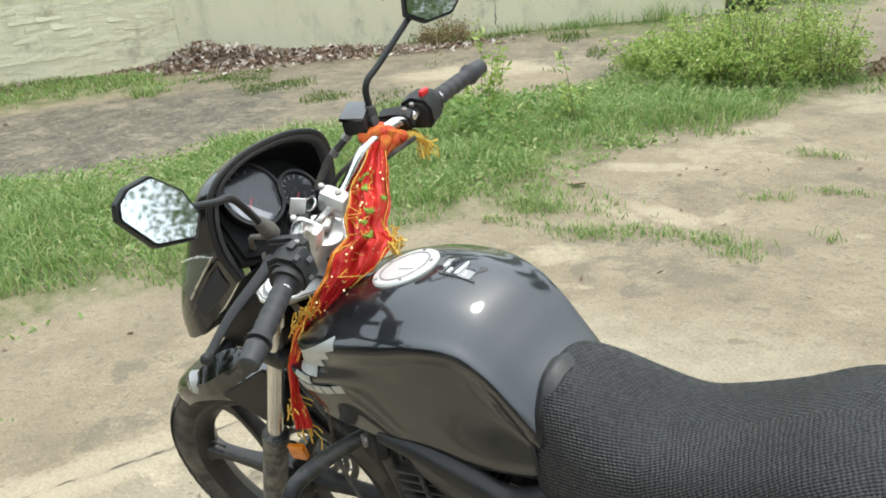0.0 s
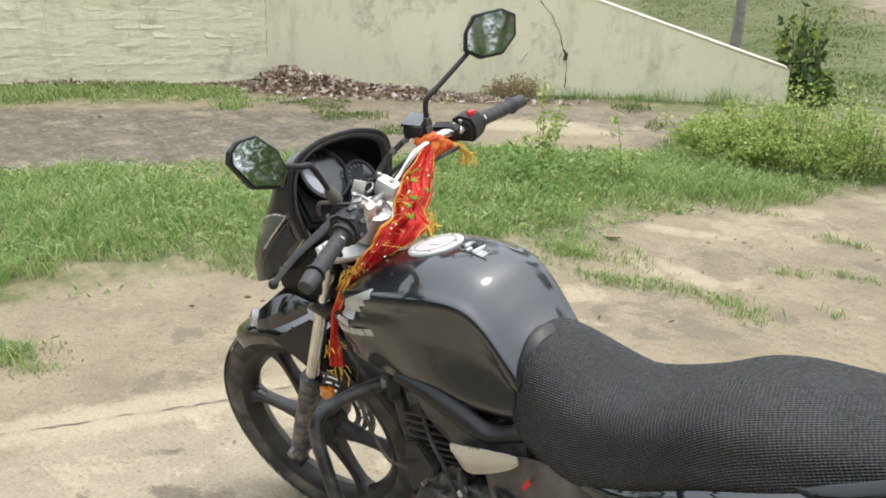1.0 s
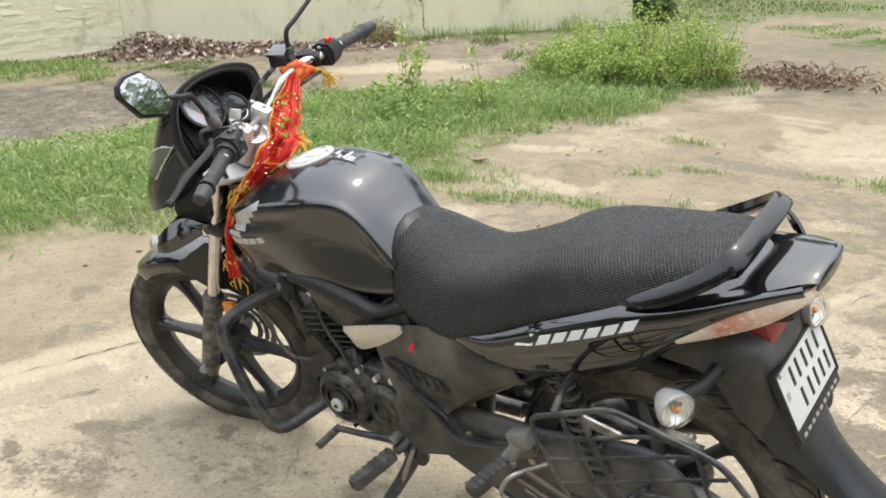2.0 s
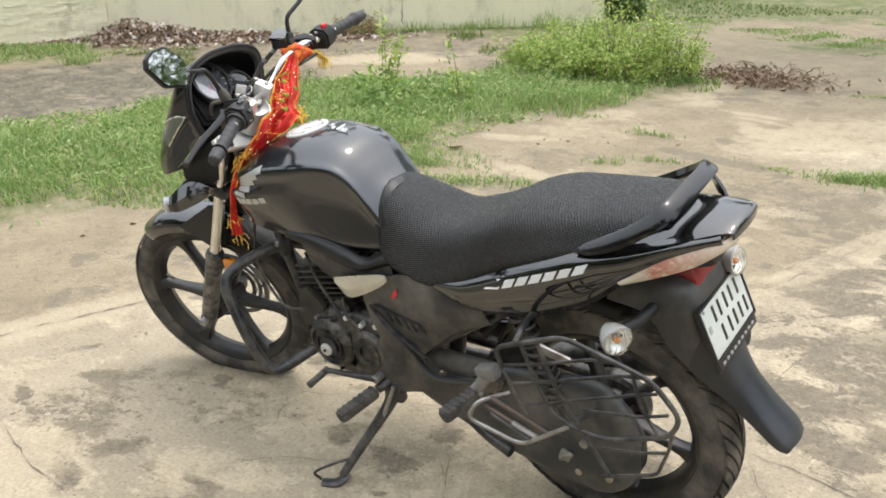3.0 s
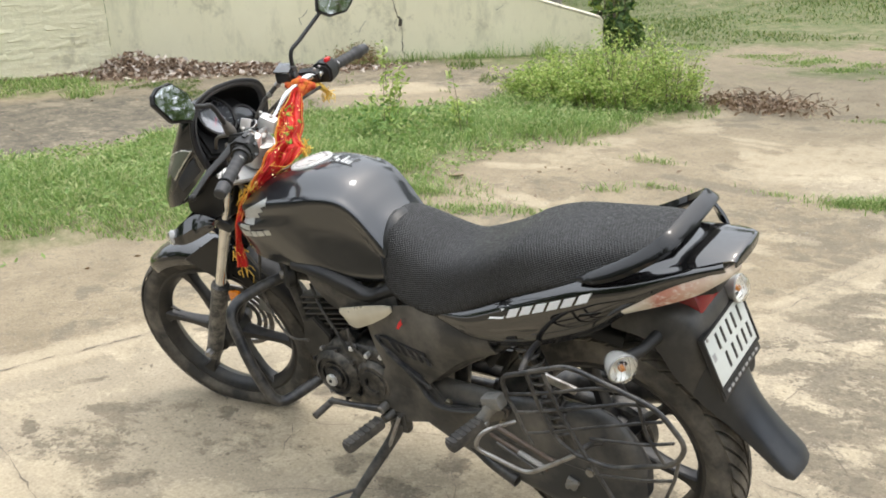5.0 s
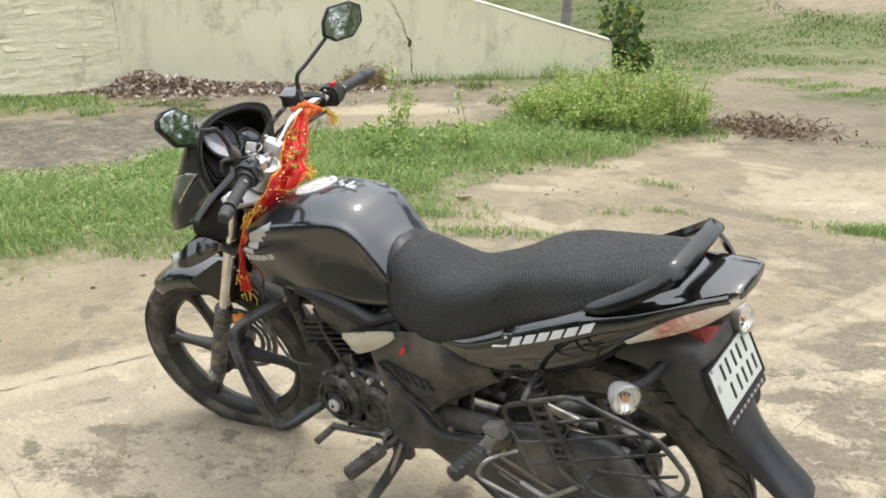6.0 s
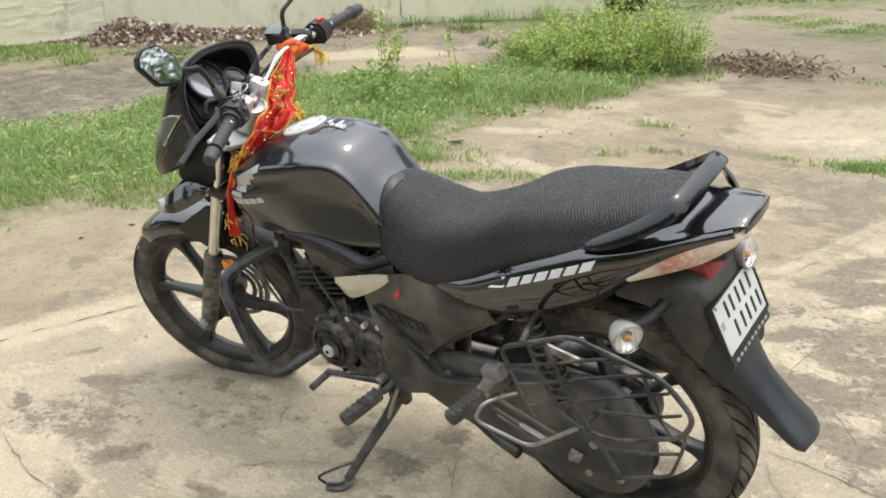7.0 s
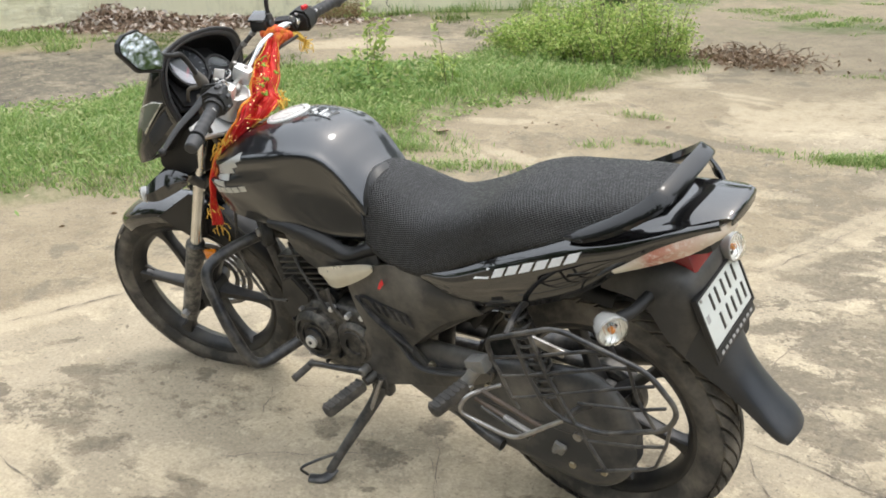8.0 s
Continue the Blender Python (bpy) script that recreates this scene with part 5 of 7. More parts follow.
for side in (-1, 1):
    def facet_at(u, q):
        """u forwards along the lower flank, q upwards across it."""
        return cowl_at(0.20 + 1.30 * u, 0.12 + 0.10 * u + (0.58 - 0.10 * u) * q, side, 0.012 - 0.006 * abs(2 * q - 1))
    fc = surface([[facet_at(u, q) for q in (0, 0.3, 0.7, 1)] for u in (0, 0.35, 0.7, 1.0)], 14, 12, thick=0.004 * side)
    part("lower_facet", cowled(fc), M["flap"], cowl, "raised satin facet below the side lens")
    part("cowl_step", cowled(tube([cowl_at(i, j, side, 0.006) for i, j in ((0.1, 0.85), (0.9, 0.78), (1.7, 0.62), (2.4, 0.50), (3.0, 0.45))], [0.003, 0.006, 0.007, 0.006, 0.003], 8, 20)), M["gloss"], cowl)
base_rows = [[(x + 0.006, -v * 0.97, w + 0.004), (x + 0.012, -v * 0.5, w + 0.012), (x + 0.014, 0, w + 0.016), (x + 0.012, v * 0.5, w + 0.012), (x + 0.006, v * 0.97, w + 0.004)] for x, v, w in [r[0] for r in cowl_half]]
part("cowl_base", cowled(surface(base_rows, 16, 17, thick=0.003)), M["plastic"], cowl, "matt black underside of the cowl")
housing = xz([(-1.06, 0.935), (-1.12, 0.90), (-1.20, 0.83), (-1.235, 0.80), (-1.225, 0.768), (-1.18, 0.752), (-1.11, 0.758), (-1.075, 0.78), (-1.06, 0.84)], 0, 0.19, 0.016)
part("lamp_housing", cowled(housing), M["plastic"], cowl, "matt black headlamp housing below the cowl")
liner_rows = [[(x - d, v * s, 1.02 + (w - 1.02) * s - 0.3 * d) for x, v, w in cowl_rows[0]] for d, s in ((0.002, 0.89), (0.02, 0.875), (0.05, 0.83), (0.075, 0.6), (0.08, 0.1))]
part("hood_liner", cowled(surface(liner_rows, 10, 25, thick=0.002)), M["liner"], cowl, "matt black hood lining")

# instruments
pm = axes(Vector((-1.125, 0, 1.005)), (0, 1, 0), (-0.60, 0, 0.80))
panel = part("instrument_panel", cowled(prism([(-0.115, -0.07), (-0.06, -0.085), (0.06, -0.085), (0.115, -0.07), (0.112, 0.02), (0.08, 0.065), (0, 0.08), (-0.08, 0.065), (-0.112, 0.02)], 0.03, 0.008, None, pm)), M["liner"], bike, "black instrument panel")
for v, r, name in ((-0.036, 0.056, "speedometer"), (0.050, 0.037, "fuel_gauge")):
    c = pm @ Vector((v, 0.020 if v < 0 else -0.012, 0.022))
    g = part(name, cowled(disc(c, pm.to_3x3().col[2], r, 0.022, 40, 0.15)), M["dial"], panel)
    part("bezel", cowled(lathe([(r - 0.003, 0.010), (r + 0.004, 0.010), (r + 0.004, 0.017), (r - 0.001, 0.017)], c, pm.to_3x3().col[2], 40)), M["plastic"], g)
    part("dial_glass", cowled(disc(c + pm.to_3x3().col[2] * 0.0145, pm.to_3x3().col[2], r - 0.003, 0.0012, 40)), M["glass_dial"], g)
    for i in range(13):
        a = radians(225 - 270 * i / 12)
        tick = box((0, 0, 0), (0.006, 0.0012, 0.001), 0, pose(0, 0, 0, 0, 0, math.degrees(a)))
        moved(tick, axes(c, (0, 1, 0), (-0.60, 0, 0.80)) @ Matrix.Translation((0.78 * r * math.cos(a), 0.78 * r * math.sin(a), 0.0118)))
        part("tick", cowled(tick), M["decal_grey"], g)
    if v < 0:
        seg = [(-0.044 * math.cos(q), -0.044 * math.sin(q)) for q in np.linspace(-0.45, 1.9, 14)]
        win = prism(seg, 0.001, 0)
        moved(win, axes(c, (0, 1, 0), (-0.60, 0, 0.80)) @ Matrix.Translation((-0.003, -0.004, 0.0119)))
        part("display", cowled(win), M["display"], g, "pale grey display window")
    nd = box((0, 0, 0), (r * 0.5, 0.0016, 0.001), 0, pose(0, 0, 0, 0, 0, 225))
    moved(nd, axes(c, (0, 1, 0), (-0.60, 0, 0.80)) @ Matrix.Translation((-0.25 * r, -0.25 * r, 0.0125)))
    part("needle", cowled(nd), M["red"], g)

# handlebar
BAR = 0.022
bar_half = [(-1.002, 0.03, 0.990), (-0.989, 0.062, 1.006), (-0.962, 0.112, 1.048), (-0.927, 0.165, 1.064), (-0.902, 0.205, 1.062), (-0.872, 0.375, 1.045)]
bar = [(x, -v + BAR, w) for x, v, w in reversed(bar_half)] + [(x, v + BAR, w) for x, v, w in bar_half]
handlebar = part("handlebar", turned(tube(bar, 0.011, 12, 60)), M["chrome"], bike, "chromed handlebar tube")
for side in (-1, 1):
    d = Vector((0.033, side * 0.17, -0.015)).normalized()
    a = Vector((-0.897, side * 0.245 + BAR, 1.0565))
    e = a + d * 0.118
    ribs, rad = [], []
    for i in range(25):
        ribs.append(a + (e - a) * i / 24)
        rad.append(0.0152 if i % 4 else 0.0138)
    rad[0] = rad[-1] = 0.0195
    rad[1] = rad[-2] = 0.0185
    g = part("grip", turned(tube(ribs, rad, 18)), M["grip"], bike, "black ribbed rubber grip")
    part("bar_end", turned(tube([e, e + d * 0.006, e + d * 0.012, e + d * 0.038, e + d * 0.041], [0.012, 0.0165, 0.0165, 0.0145, 0.011], 16)), M["grey_plastic"], g, "grey bar-end weight")
    box_c = a - d * 0.026
    m = axes(box_c, d, (0.2, 0, 1))
    sw = prism([(-0.030, -0.020), (-0.022, -0.028), (0.018, -0.028), (0.028, -0.018), (0.030, 0.010), (0.020, 0.026), (-0.006, 0.031), (-0.026, 0.022), (-0.031, 0.004)], 0.046, 0.007)
    moved(sw, axes(Vector((0, 0, 0)), (1, 0, 0), (0.2, 0, 1)))
    sw.transform(Matrix.Translation(box_c))
    sh = part("switch_housing", turned(sw), M["plastic"], bike, "black switch housing")
    part("housing_collar", turned(tube([a - d * 0.004, a + d * 0.006], 0.024, 20)), M["plastic"], sh)
    if side > 0:
        kill = box((0, 0, 0), (0.020, 0.013, 0.008), 0.002, m.to_3x3().to_4x4())
        part("kill_switch", turned(moved(kill, Matrix.Translation(box_c + Vector((0.012, 0.002, 0.030))))), M["red"], sh, "red kill switch")
    else:
        for k, (q, up, back, sz) in enumerate(((-0.012, 0.028, 0.006, 0.016), (0.008, 0.024, 0.020, 0.012), (-0.006, 0.010, 0.031, 0.013), (0.010, -0.008, 0.032, 0.011))):
            btn = box(tuple(box_c + d * q + Vector((back, 0, up))), (sz * 0.7, sz, sz * 0.7), 0.003, pose(0, 0, 0, 0, 20 + 12 * k))
            part("button", turned(btn), M["grey_plastic"], sh)
    lever_root = a - d * 0.05 + Vector((-0.045, 0, -0.004))
    tip = lever_root + d * 0.172 + Vector((-0.062, 0, -0.034))
    lv = tube([lever_root, lever_root + d * 0.035 + Vector((-0.012, 0, -0.006)), lever_root + d * 0.10 + Vector((-0.042, 0, -0.018)), tip - d * 0.012, tip], [0.014, 0.012, 0.0095, 0.0075, 0.007], 10, 22, flat=0.55)
    bmesh.ops.create_uvsphere(lv, u_segments=12, v_segments=8, radius=0.0095, matrix=Matrix.Translation(tip))
    part("clutch_lever" if side < 0 else "brake_lever", turned(lv), M["plastic"], bike, "black hand lever")
    perch = prism([(-0.042, -0.014), (-0.02, -0.021), (0.02, -0.021), (0.03, -0.010), (0.03, 0.012), (0.012, 0.021), (-0.03, 0.016)], 0.030, 0.006)
    moved(perch, axes(Vector((0, 0, 0)), (1, 0, 0), (0.1, -side * 0.3, 1)))
    perch.transform(Matrix.Translation(a - d * 0.064 + Vector((-0.020, 0, 0.0))))
    pc = part("lever_perch", turned(perch), M["plastic"], bike)
    for q in (-0.010, 0.010):
        part("bolt", turned(disc(a - d * 0.064 + Vector((0.006, 0, 0.022)) + d * q, (0.2, 0, 1), 0.0045, 0.006, 8)), M["steel"], pc)
mc = box((-0.978, 0.140 + BAR, 1.086), (0.042, 0.050, 0.028), 0.005, pose(0, 0, 0, 4, 6, 10))
res = part("brake_reservoir", turned(mc), M["plastic"], bike, "black brake fluid reservoir")
part("reservoir_cap", turned(box((-0.978, 0.140 + BAR, 1.103), (0.045, 0.053, 0.007), 0.002, pose(0, 0, 0, 4, 6, 10))), M["gloss"], res)
hose_a, hose_b = Vector((-0.990, 0.128 + BAR, 1.074)), Vector((-1.040, 0.098 + BAR, 1.030))
part("brake_hose", turned(tube([hose_a, hose_a.lerp(hose_b, 0.5), hose_b, (-1.085, 0.09, 0.965)], 0.0062, 10, 18)), M["rubber"], res, "black brake hose")
for f in (0.12, 0.62):
    q = hose_a.lerp(hose_b, f)
    part("hose_fitting", turned(tube([q, q + (hose_b - hose_a) * 0.16], 0.0085, 8)), M["steel"], res)
part("sight_glass", turned(disc((-0.951, 0.145 + BAR, 1.080), (1, 0, 0.1), 0.011, 0.008, 20)), M["grey_plastic"], res)

# mirrors
def rear_mirror(side, centre, right, up, base, bend, outline):
    m = axes(centre, right, up)
    ring = []
    for i in range(8):
        a, b, c = (np.array((*outline[(i + k) % 8], 0.0)) for k in (-1, 0, 1))
        ring += [b + (a - b) * 0.18, b + (a - b) * 0.06, b + (c - b) * 0.06, b + (c - b) * 0.18]
    ring = np.array(ring)
    shell = [[tuple(m @ Vector((x * s, y * s, z))) for x, y, _ in ring] for s, z in ((0.96, 0.004), (1.02, 0.007), (1.06, 0.002), (1.05, -0.006), (0.75, -0.022), (0.25, -0.028))]
    housing = part("mirror", surface(shell, 16, 64, True, True), M["plastic"], bike, "black hexagonal rear-view mirror")
    gl = [(x * 0.95, y * 0.94) for x, y, _ in ring]
    part("mirror_glass", prism(gl, 0.003, 0, None, m @ Matrix.Translation((0, 0, 0.0075))), M["mirror"], housing, "mirror glass")
    hit = m @ Vector((0, 0, -0.02))
    b = Vector(base)
    bb = Vector(bend)
    part("mirror_stem", tube([b + (bb - b) * 0.30, bb, bb + (hit - bb) * 0.25, hit], [0.0058, 0.0058, 0.0056, 0.005], 10, 24), M["plastic"], housing)
    part("stem_boot", tube([b, b + (bb - b) * 0.12, b + (bb - b) * 0.34, b + (bb - b) * 0.38], [0.013, 0.014, 0.010, 0.006], 12), M["rubber"], housing)


rear_mirror(-1, (-0.873, -0.335, 1.213), (0.12, 0.89, -0.42), (-0.25, 0.38, 0.85), (-0.945, -0.135, 1.055), (-0.92, -0.195, 1.15),
            [(-0.0525, 0.012), (-0.040, 0.030), (-0.008, 0.045), (0.034, 0.0265), (0.0545, -0.004), (0.047, -0.034), (-0.008, -0.041), (-0.052, -0.007)])
rear_mirror(1, (-0.945, 0.325, 1.268), (0.487, 0.873, 0.0), (-0.174, 0.097, 0.98), (-1.0, 0.165, 1.10), (-0.995, 0.172, 1.16),
            [(-0.028, 0.039), (0.033, 0.043), (0.060, 0.027), (0.055, -0.014), (0.022, -0.046), (-0.026, -0.048), (-0.057, -0.027), (-0.050, 0.008)])

# cables
for pts, r in (
    ([(-1.0, 0.16, 1.06), (-1.02, 0.12, 1.04), (-1.08, 0.10, 0.98), (-1.10, 0.07, 0.86), (-1.16, 0.08, 0.70), (-1.24, 0.085, 0.48)], 0.005),
    ([(-0.96, -0.14, 1.05), (-1.03, -0.12, 1.02), (-1.10, -0.06, 0.93), (-1.05, 0.02, 0.80), (-0.95, 0.04, 0.66)], 0.0045),
    ([(-0.93, 0.19, 1.06), (-0.99, 0.12, 1.02), (-1.05, 0.06, 0.95), (-1.0, 0.03, 0.82)], 0.0045),
    ([(-0.93, -0.17, 1.04), (-0.99, -0.13, 0.98), (-1.02, -0.09, 0.88), (-0.98, -0.07, 0.74)], 0.006),
    ([(-1.16, -0.07, 0.74), (-1.08, -0.085, 0.66), (-1.0, -0.09, 0.60), (-0.93, -0.08, 0.60)], 0.004),
    ([(-1.0, -0.10, 0.70), (-1.02, -0.11, 0.55), (-0.95, -0.12, 0.44), (-0.86, -0.13, 0.45)], 0.004),
):
    part("cable", tube(pts, r, 8, 40), M["rubber"], bike, "black control cable")

# front and rear indicators
def indicator(c, d, stalk_from, size=1.0):
    """A drop-shaped clear body on a rubber stalk: bright bowl, amber bulb, ribbed clear lens."""
    c, d = Vector(c), Vector(d).normalized()
    z = size
    body = lathe([(0, -0.050 * z), (0.010 * z, -0.047 * z), (0.021 * z, -0.034 * z), (0.0285 * z, -0.014 * z), (0.0305 * z, 0.0), (0.0285 * z, 0.002 * z), (0.0265 * z, -0.012 * z), (0, -0.030 * z)], c, d, 28)
    ob = part("indicator", body, M["clear_body"], bike, "indicator with a clear lens and an amber bulb")
    cover = lathe([(0.0, 0.018 * z), (0.012 * z, 0.017 * z), (0.023 * z, 0.011 * z), (0.0285 * z, 0.003 * z), (0.0285 * z, 0.0005), (0.0215 * z, 0.008 * z), (0.011 * z, 0.0145 * z), (0.0, 0.0155 * z)], c, d, 28)
    part("lens", cover, M["lens_white"], ob, "clear lens")
    part("bowl", lathe([(0, -0.022 * z), (0.012 * z, -0.018 * z), (0.021 * z, -0.006 * z), (0.0265 * z, 0.001), (0.0245 * z, 0.001), (0.019 * z, -0.005 * z), (0, -0.019 * z)], c, d, 24), M["reflector_bowl"], ob, "bright reflector bowl")
    for k in range(5):
        q = (k - 2) * 0.0095 * z
        up = d.cross(Vector((0, 0, 1))).normalized() * q
        half = math.sqrt(max(0.0, (0.025 * z) ** 2 - q * q))
        part("lens_rib", tube([c + d * 0.004 + up + Vector((0, 0, half)), c + d * 0.013 * z + up, c + d * 0.004 + up - Vector((0, 0, half))], 0.0009, 5, 9), M["clear"], ob)
    part("bulb", disc(c - d * 0.005, d, 0.0060 * z, 0.014, 16, 0.45), M["bulb"], ob, "amber bulb")
    part("stalk", tube([Vector(stalk_from), (Vector(stalk_from) + c) / 2, c - d * 0.022 * z], [0.014, 0.012, 0.016], 12), M["plastic"], ob, "black rubber stalk")
    return ob


for side in (-1, 1):
    f = indicator((0, 0, 0), (-0.9, side * 0.45, -0.12), (0.03, -side * 0.10, 0.02), 0.72)
    f.matrix_basis = STEER @ Matrix.Translation((-1.246, side * 0.187, 0.772)) @ pose(0, 0, 0, 0, 0, 0)
    r = indicator((0.127, -0.200, 0.688), (0.80, -0.58, -0.02), (0.160, -0.08, 0.715), 1.12) if side < 0 else indicator((0.262, 0.088, 0.745), (0.92, -0.05, 0.14), (0.20, 0.05, 0.735), 1.05)
    cap = surface([[(-1.236, side * (0.184 + q * 0.015), 0.774 + z) for q, z in ((-1, -0.012), (-0.9, 0.002), (0, 0.013), (0.9, 0.002), (1, -0.012))],
                   [(-1.20, side * (0.172 + q * 0.027), 0.790 + z) for q, z in ((-1, -0.028), (-0.94, 0.000), (0, 0.024), (0.94, 0.000), (1, -0.028))],
                   [(-1.165, side * (0.150 + q * 0.028), 0.800 + z) for q, z in ((-1, -0.030), (-0.94, 0.002), (0, 0.024), (0.94, 0.002), (1, -0.030))],
                   [(-1.135, side * (0.128 + q * 0.012), 0.788 + z) for q, z in ((-1, -0.010), (-0.9, 0.002), (0, 0.008), (0.9, 0.002), (1, -0.010))]], 12, 5, thick=-0.003)
    part("indicator_cover", turned(cap), M["gloss"], bike, "glossy black indicator housing")

# fuel tank: half sections, from the ridge down to the lower edge
def tank_ring(x, top, sh_v, sh_w, mid_v, mid_w, low_v, low_w, bot_w):
    """One section: domed top, a tight shoulder crease, the flank below it hollowed for the knee."""
    h = float(np.interp(x, [-0.90, -0.85, -0.60, -0.54], [0.0, 1.0, 1.0, 0.3]))
    t = 0.034
    return sym([(x, 0, top), (x, sh_v * 0.45, top - (top - sh_w) * 0.13), (x, sh_v * 0.82, sh_w + (top - sh_w) * 0.36), (x, sh_v, sh_w), (x, sh_v + 0.003 - 0.006 * h, sh_w - t),
                (x, mid_v - 0.015 * h, mid_w), (x, low_v + 0.004 * h, low_w + 0.018), (x, low_v * 0.94, low_w - 0.004), (x, low_v * 0.7, bot_w), (x, 0, bot_w)])


TANK = [
    (-1.035, 0.835, 0.062, 0.824, 0.080, 0.800, 0.078, 0.772, 0.762),
    (-1.015, 0.860, 0.108, 0.832, 0.137, 0.798, 0.126, 0.742, 0.726),
    (-0.96, 0.892, 0.144, 0.850, 0.166, 0.800, 0.146, 0.708, 0.687),
    (-0.88, 0.922, 0.156, 0.874, 0.168, 0.808, 0.140, 0.692, 0.668),
    (-0.79, 0.942, 0.150, 0.890, 0.160, 0.812, 0.138, 0.690, 0.664),
    (-0.72, 0.943, 0.134, 0.899, 0.142, 0.806, 0.132, 0.690, 0.664),
    (-0.66, 0.924, 0.117, 0.892, 0.126, 0.794, 0.124, 0.688, 0.662),
    (-0.615, 0.886, 0.108, 0.861, 0.116, 0.778, 0.116, 0.688, 0.664),
    (-0.575, 0.846, 0.104, 0.812, 0.110, 0.758, 0.110, 0.690, 0.670),
    (-0.53, 0.811, 0.101, 0.754, 0.105, 0.730, 0.104, 0.696, 0.678),
    (-0.48, 0.786, 0.098, 0.728, 0.098, 0.718, 0.096, 0.700, 0.688),
]
tank = part("fuel_tank", surface([tank_ring(*r) for r in TANK], 84, 144, True, True), M["paint"], bike, "glossy black fuel tank")


TANK_FINE = np.array(crom(np.array(TANK), 400))


def tank_skin(x, v, t=np.array(TANK)):
    """Height of the tank's top at x, v."""
    row = [np.interp(x, t[:, 0], t[:, k]) for k in range(1, 9)]
    ring = crom(tank_ring(x, *row), 240, True)
    ok = ring[(ring[:, 1] * (1 if v >= 0 else -1) >= -1e-6) & (ring[:, 2] > row[3])]
    return float(ok[np.argmin(abs(ok[:, 1] - v)), 2])


cap_m = axes(Vector((-0.831, 0.002, tank_skin(-0.832, 0) - 0.0035)), (1, 0, 0.235), (0, 1, 0))
cap = part("fuel_cap", moved(disc((0, 0, 0.002), (0, 0, 1), 0.057, 0.012, 48, 0.25), cap_m), M["cap"], tank, "round brushed silver fuel cap")
part("cap_ring", moved(lathe([(0.0415, 0.0078), (0.0435, 0.0078), (0.0435, 0.0088), (0.0415, 0.0088)], (0, 0, 0), (0, 0, 1), 48), cap_m), M["steel"], cap)
part("keyhole_flap", moved(box((0.012, 0, 0.0085), (0.034, 0.020, 0.003), 0.0014), cap_m), M["cap"], cap)
for i in range(5):
    a = 2 * math.pi * i / 5 + 0.3
    part("bolt", moved(disc((0.050 * math.cos(a), 0.050 * math.sin(a), 0.0085), (0, 0, 1), 0.0032, 0.003, 12), cap_m), M["steel"], cap)


def on_tank_side(x, w, lift=0.0015):
    """Place and outward direction on the left flank of the tank."""
    t = TANK_FINE
    def flank(xx, ww):
        row = [np.interp(xx, t[:, 0], t[:, k]) for k in range(1, 9)]
        ring = crom(tank_ring(xx, *row), 240, True)
        left = ring[(ring[:, 1] < 0) & (ring[:, 2] > row[7] + 0.004)]
        return float(left[np.argmin(abs(left[:, 2] - ww)), 1])
    p = Vector((x, flank(x, w), w))
    n = Vector((x + 0.01, flank(x + 0.01, w), w)) - Vector((x - 0.01, flank(x - 0.01, w), w))
    u = Vector((x, flank(x, w + 0.012), w + 0.012)) - Vector((x, flank(x, w - 0.012), w - 0.012))
    nn = n.cross(u).normalized()
    nn = nn if nn.y < 0 else -nn
    return p + nn * lift, n.normalized(), nn


def decal_on(fn, outline, name, material, parent, lift=0.002, label="", thick=0.0015):
    """A thin raised piece whose outline (x, w) follows a curved flank."""
    bm = bmesh.new()
    lo = [bm.verts.new(fn(x, w, 0.0003)) for x, w in outline]
    up = [bm.verts.new(fn(x, w, lift)) for x, w in outline]
    n = len(outline)
    bm.faces.new(up)
    for i in range(n):
        bm.faces.new((lo[i], lo[(i + 1) % n], up[(i + 1) % n], up[i]))
    bmesh.ops.triangulate(bm, faces=bm.faces[:])
    bmesh.ops.recalc_face_normals(bm, faces=bm.faces[:])
    return part(name, bm, material, parent, label)


def side_point(x, w, lift):
    return on_tank_side(x, w, lift)[0]


# a silver emblem of five feathers above a row of plain bars
def ribbon_on(fn, a, b, h0, h1, name, material, parent, label="", n=9, lift=0.0016):
    """A thin raised strip from a to b (x, w), h0 and h1 wide at its ends, that hugs a curved flank."""
    (x0, w0), (x1, w1) = a, b
    l = math.hypot(x1 - x0, w1 - w0)
    px, pw = -(w1 - w0) / l, (x1 - x0) / l
    bm = bmesh.new()
    rows = []
    for i in range(n):
        f = i / (n - 1)
        h = h0 + (h1 - h0) * f
        rows.append([[bm.verts.new(fn(x0 + (x1 - x0) * f + px * h * q, w0 + (w1 - w0) * f + pw * h * q, up)) for q in (-0.5, 0.0, 0.5)] for up in (0.0, lift)])
    for r, s in zip(rows, rows[1:]):
        for k in (0, 1):
            bm.faces.new((r[1][k], s[1][k], s[1][k + 1], r[1][k + 1]))
        bm.faces.new((r[0][0], s[0][0], s[1][0], r[1][0]))
        bm.faces.new((r[0][2], r[1][2], s[1][2], s[0][2]))
    for e in (rows[0], rows[-1]):
        bm.faces.new((e[0][0], e[0][1], e[0][2], e[1][2], e[1][1], e[1][0]))
    bmesh.ops.recalc_face_normals(bm, faces=bm.faces[:])
    return part(name, bm, material, parent, label)


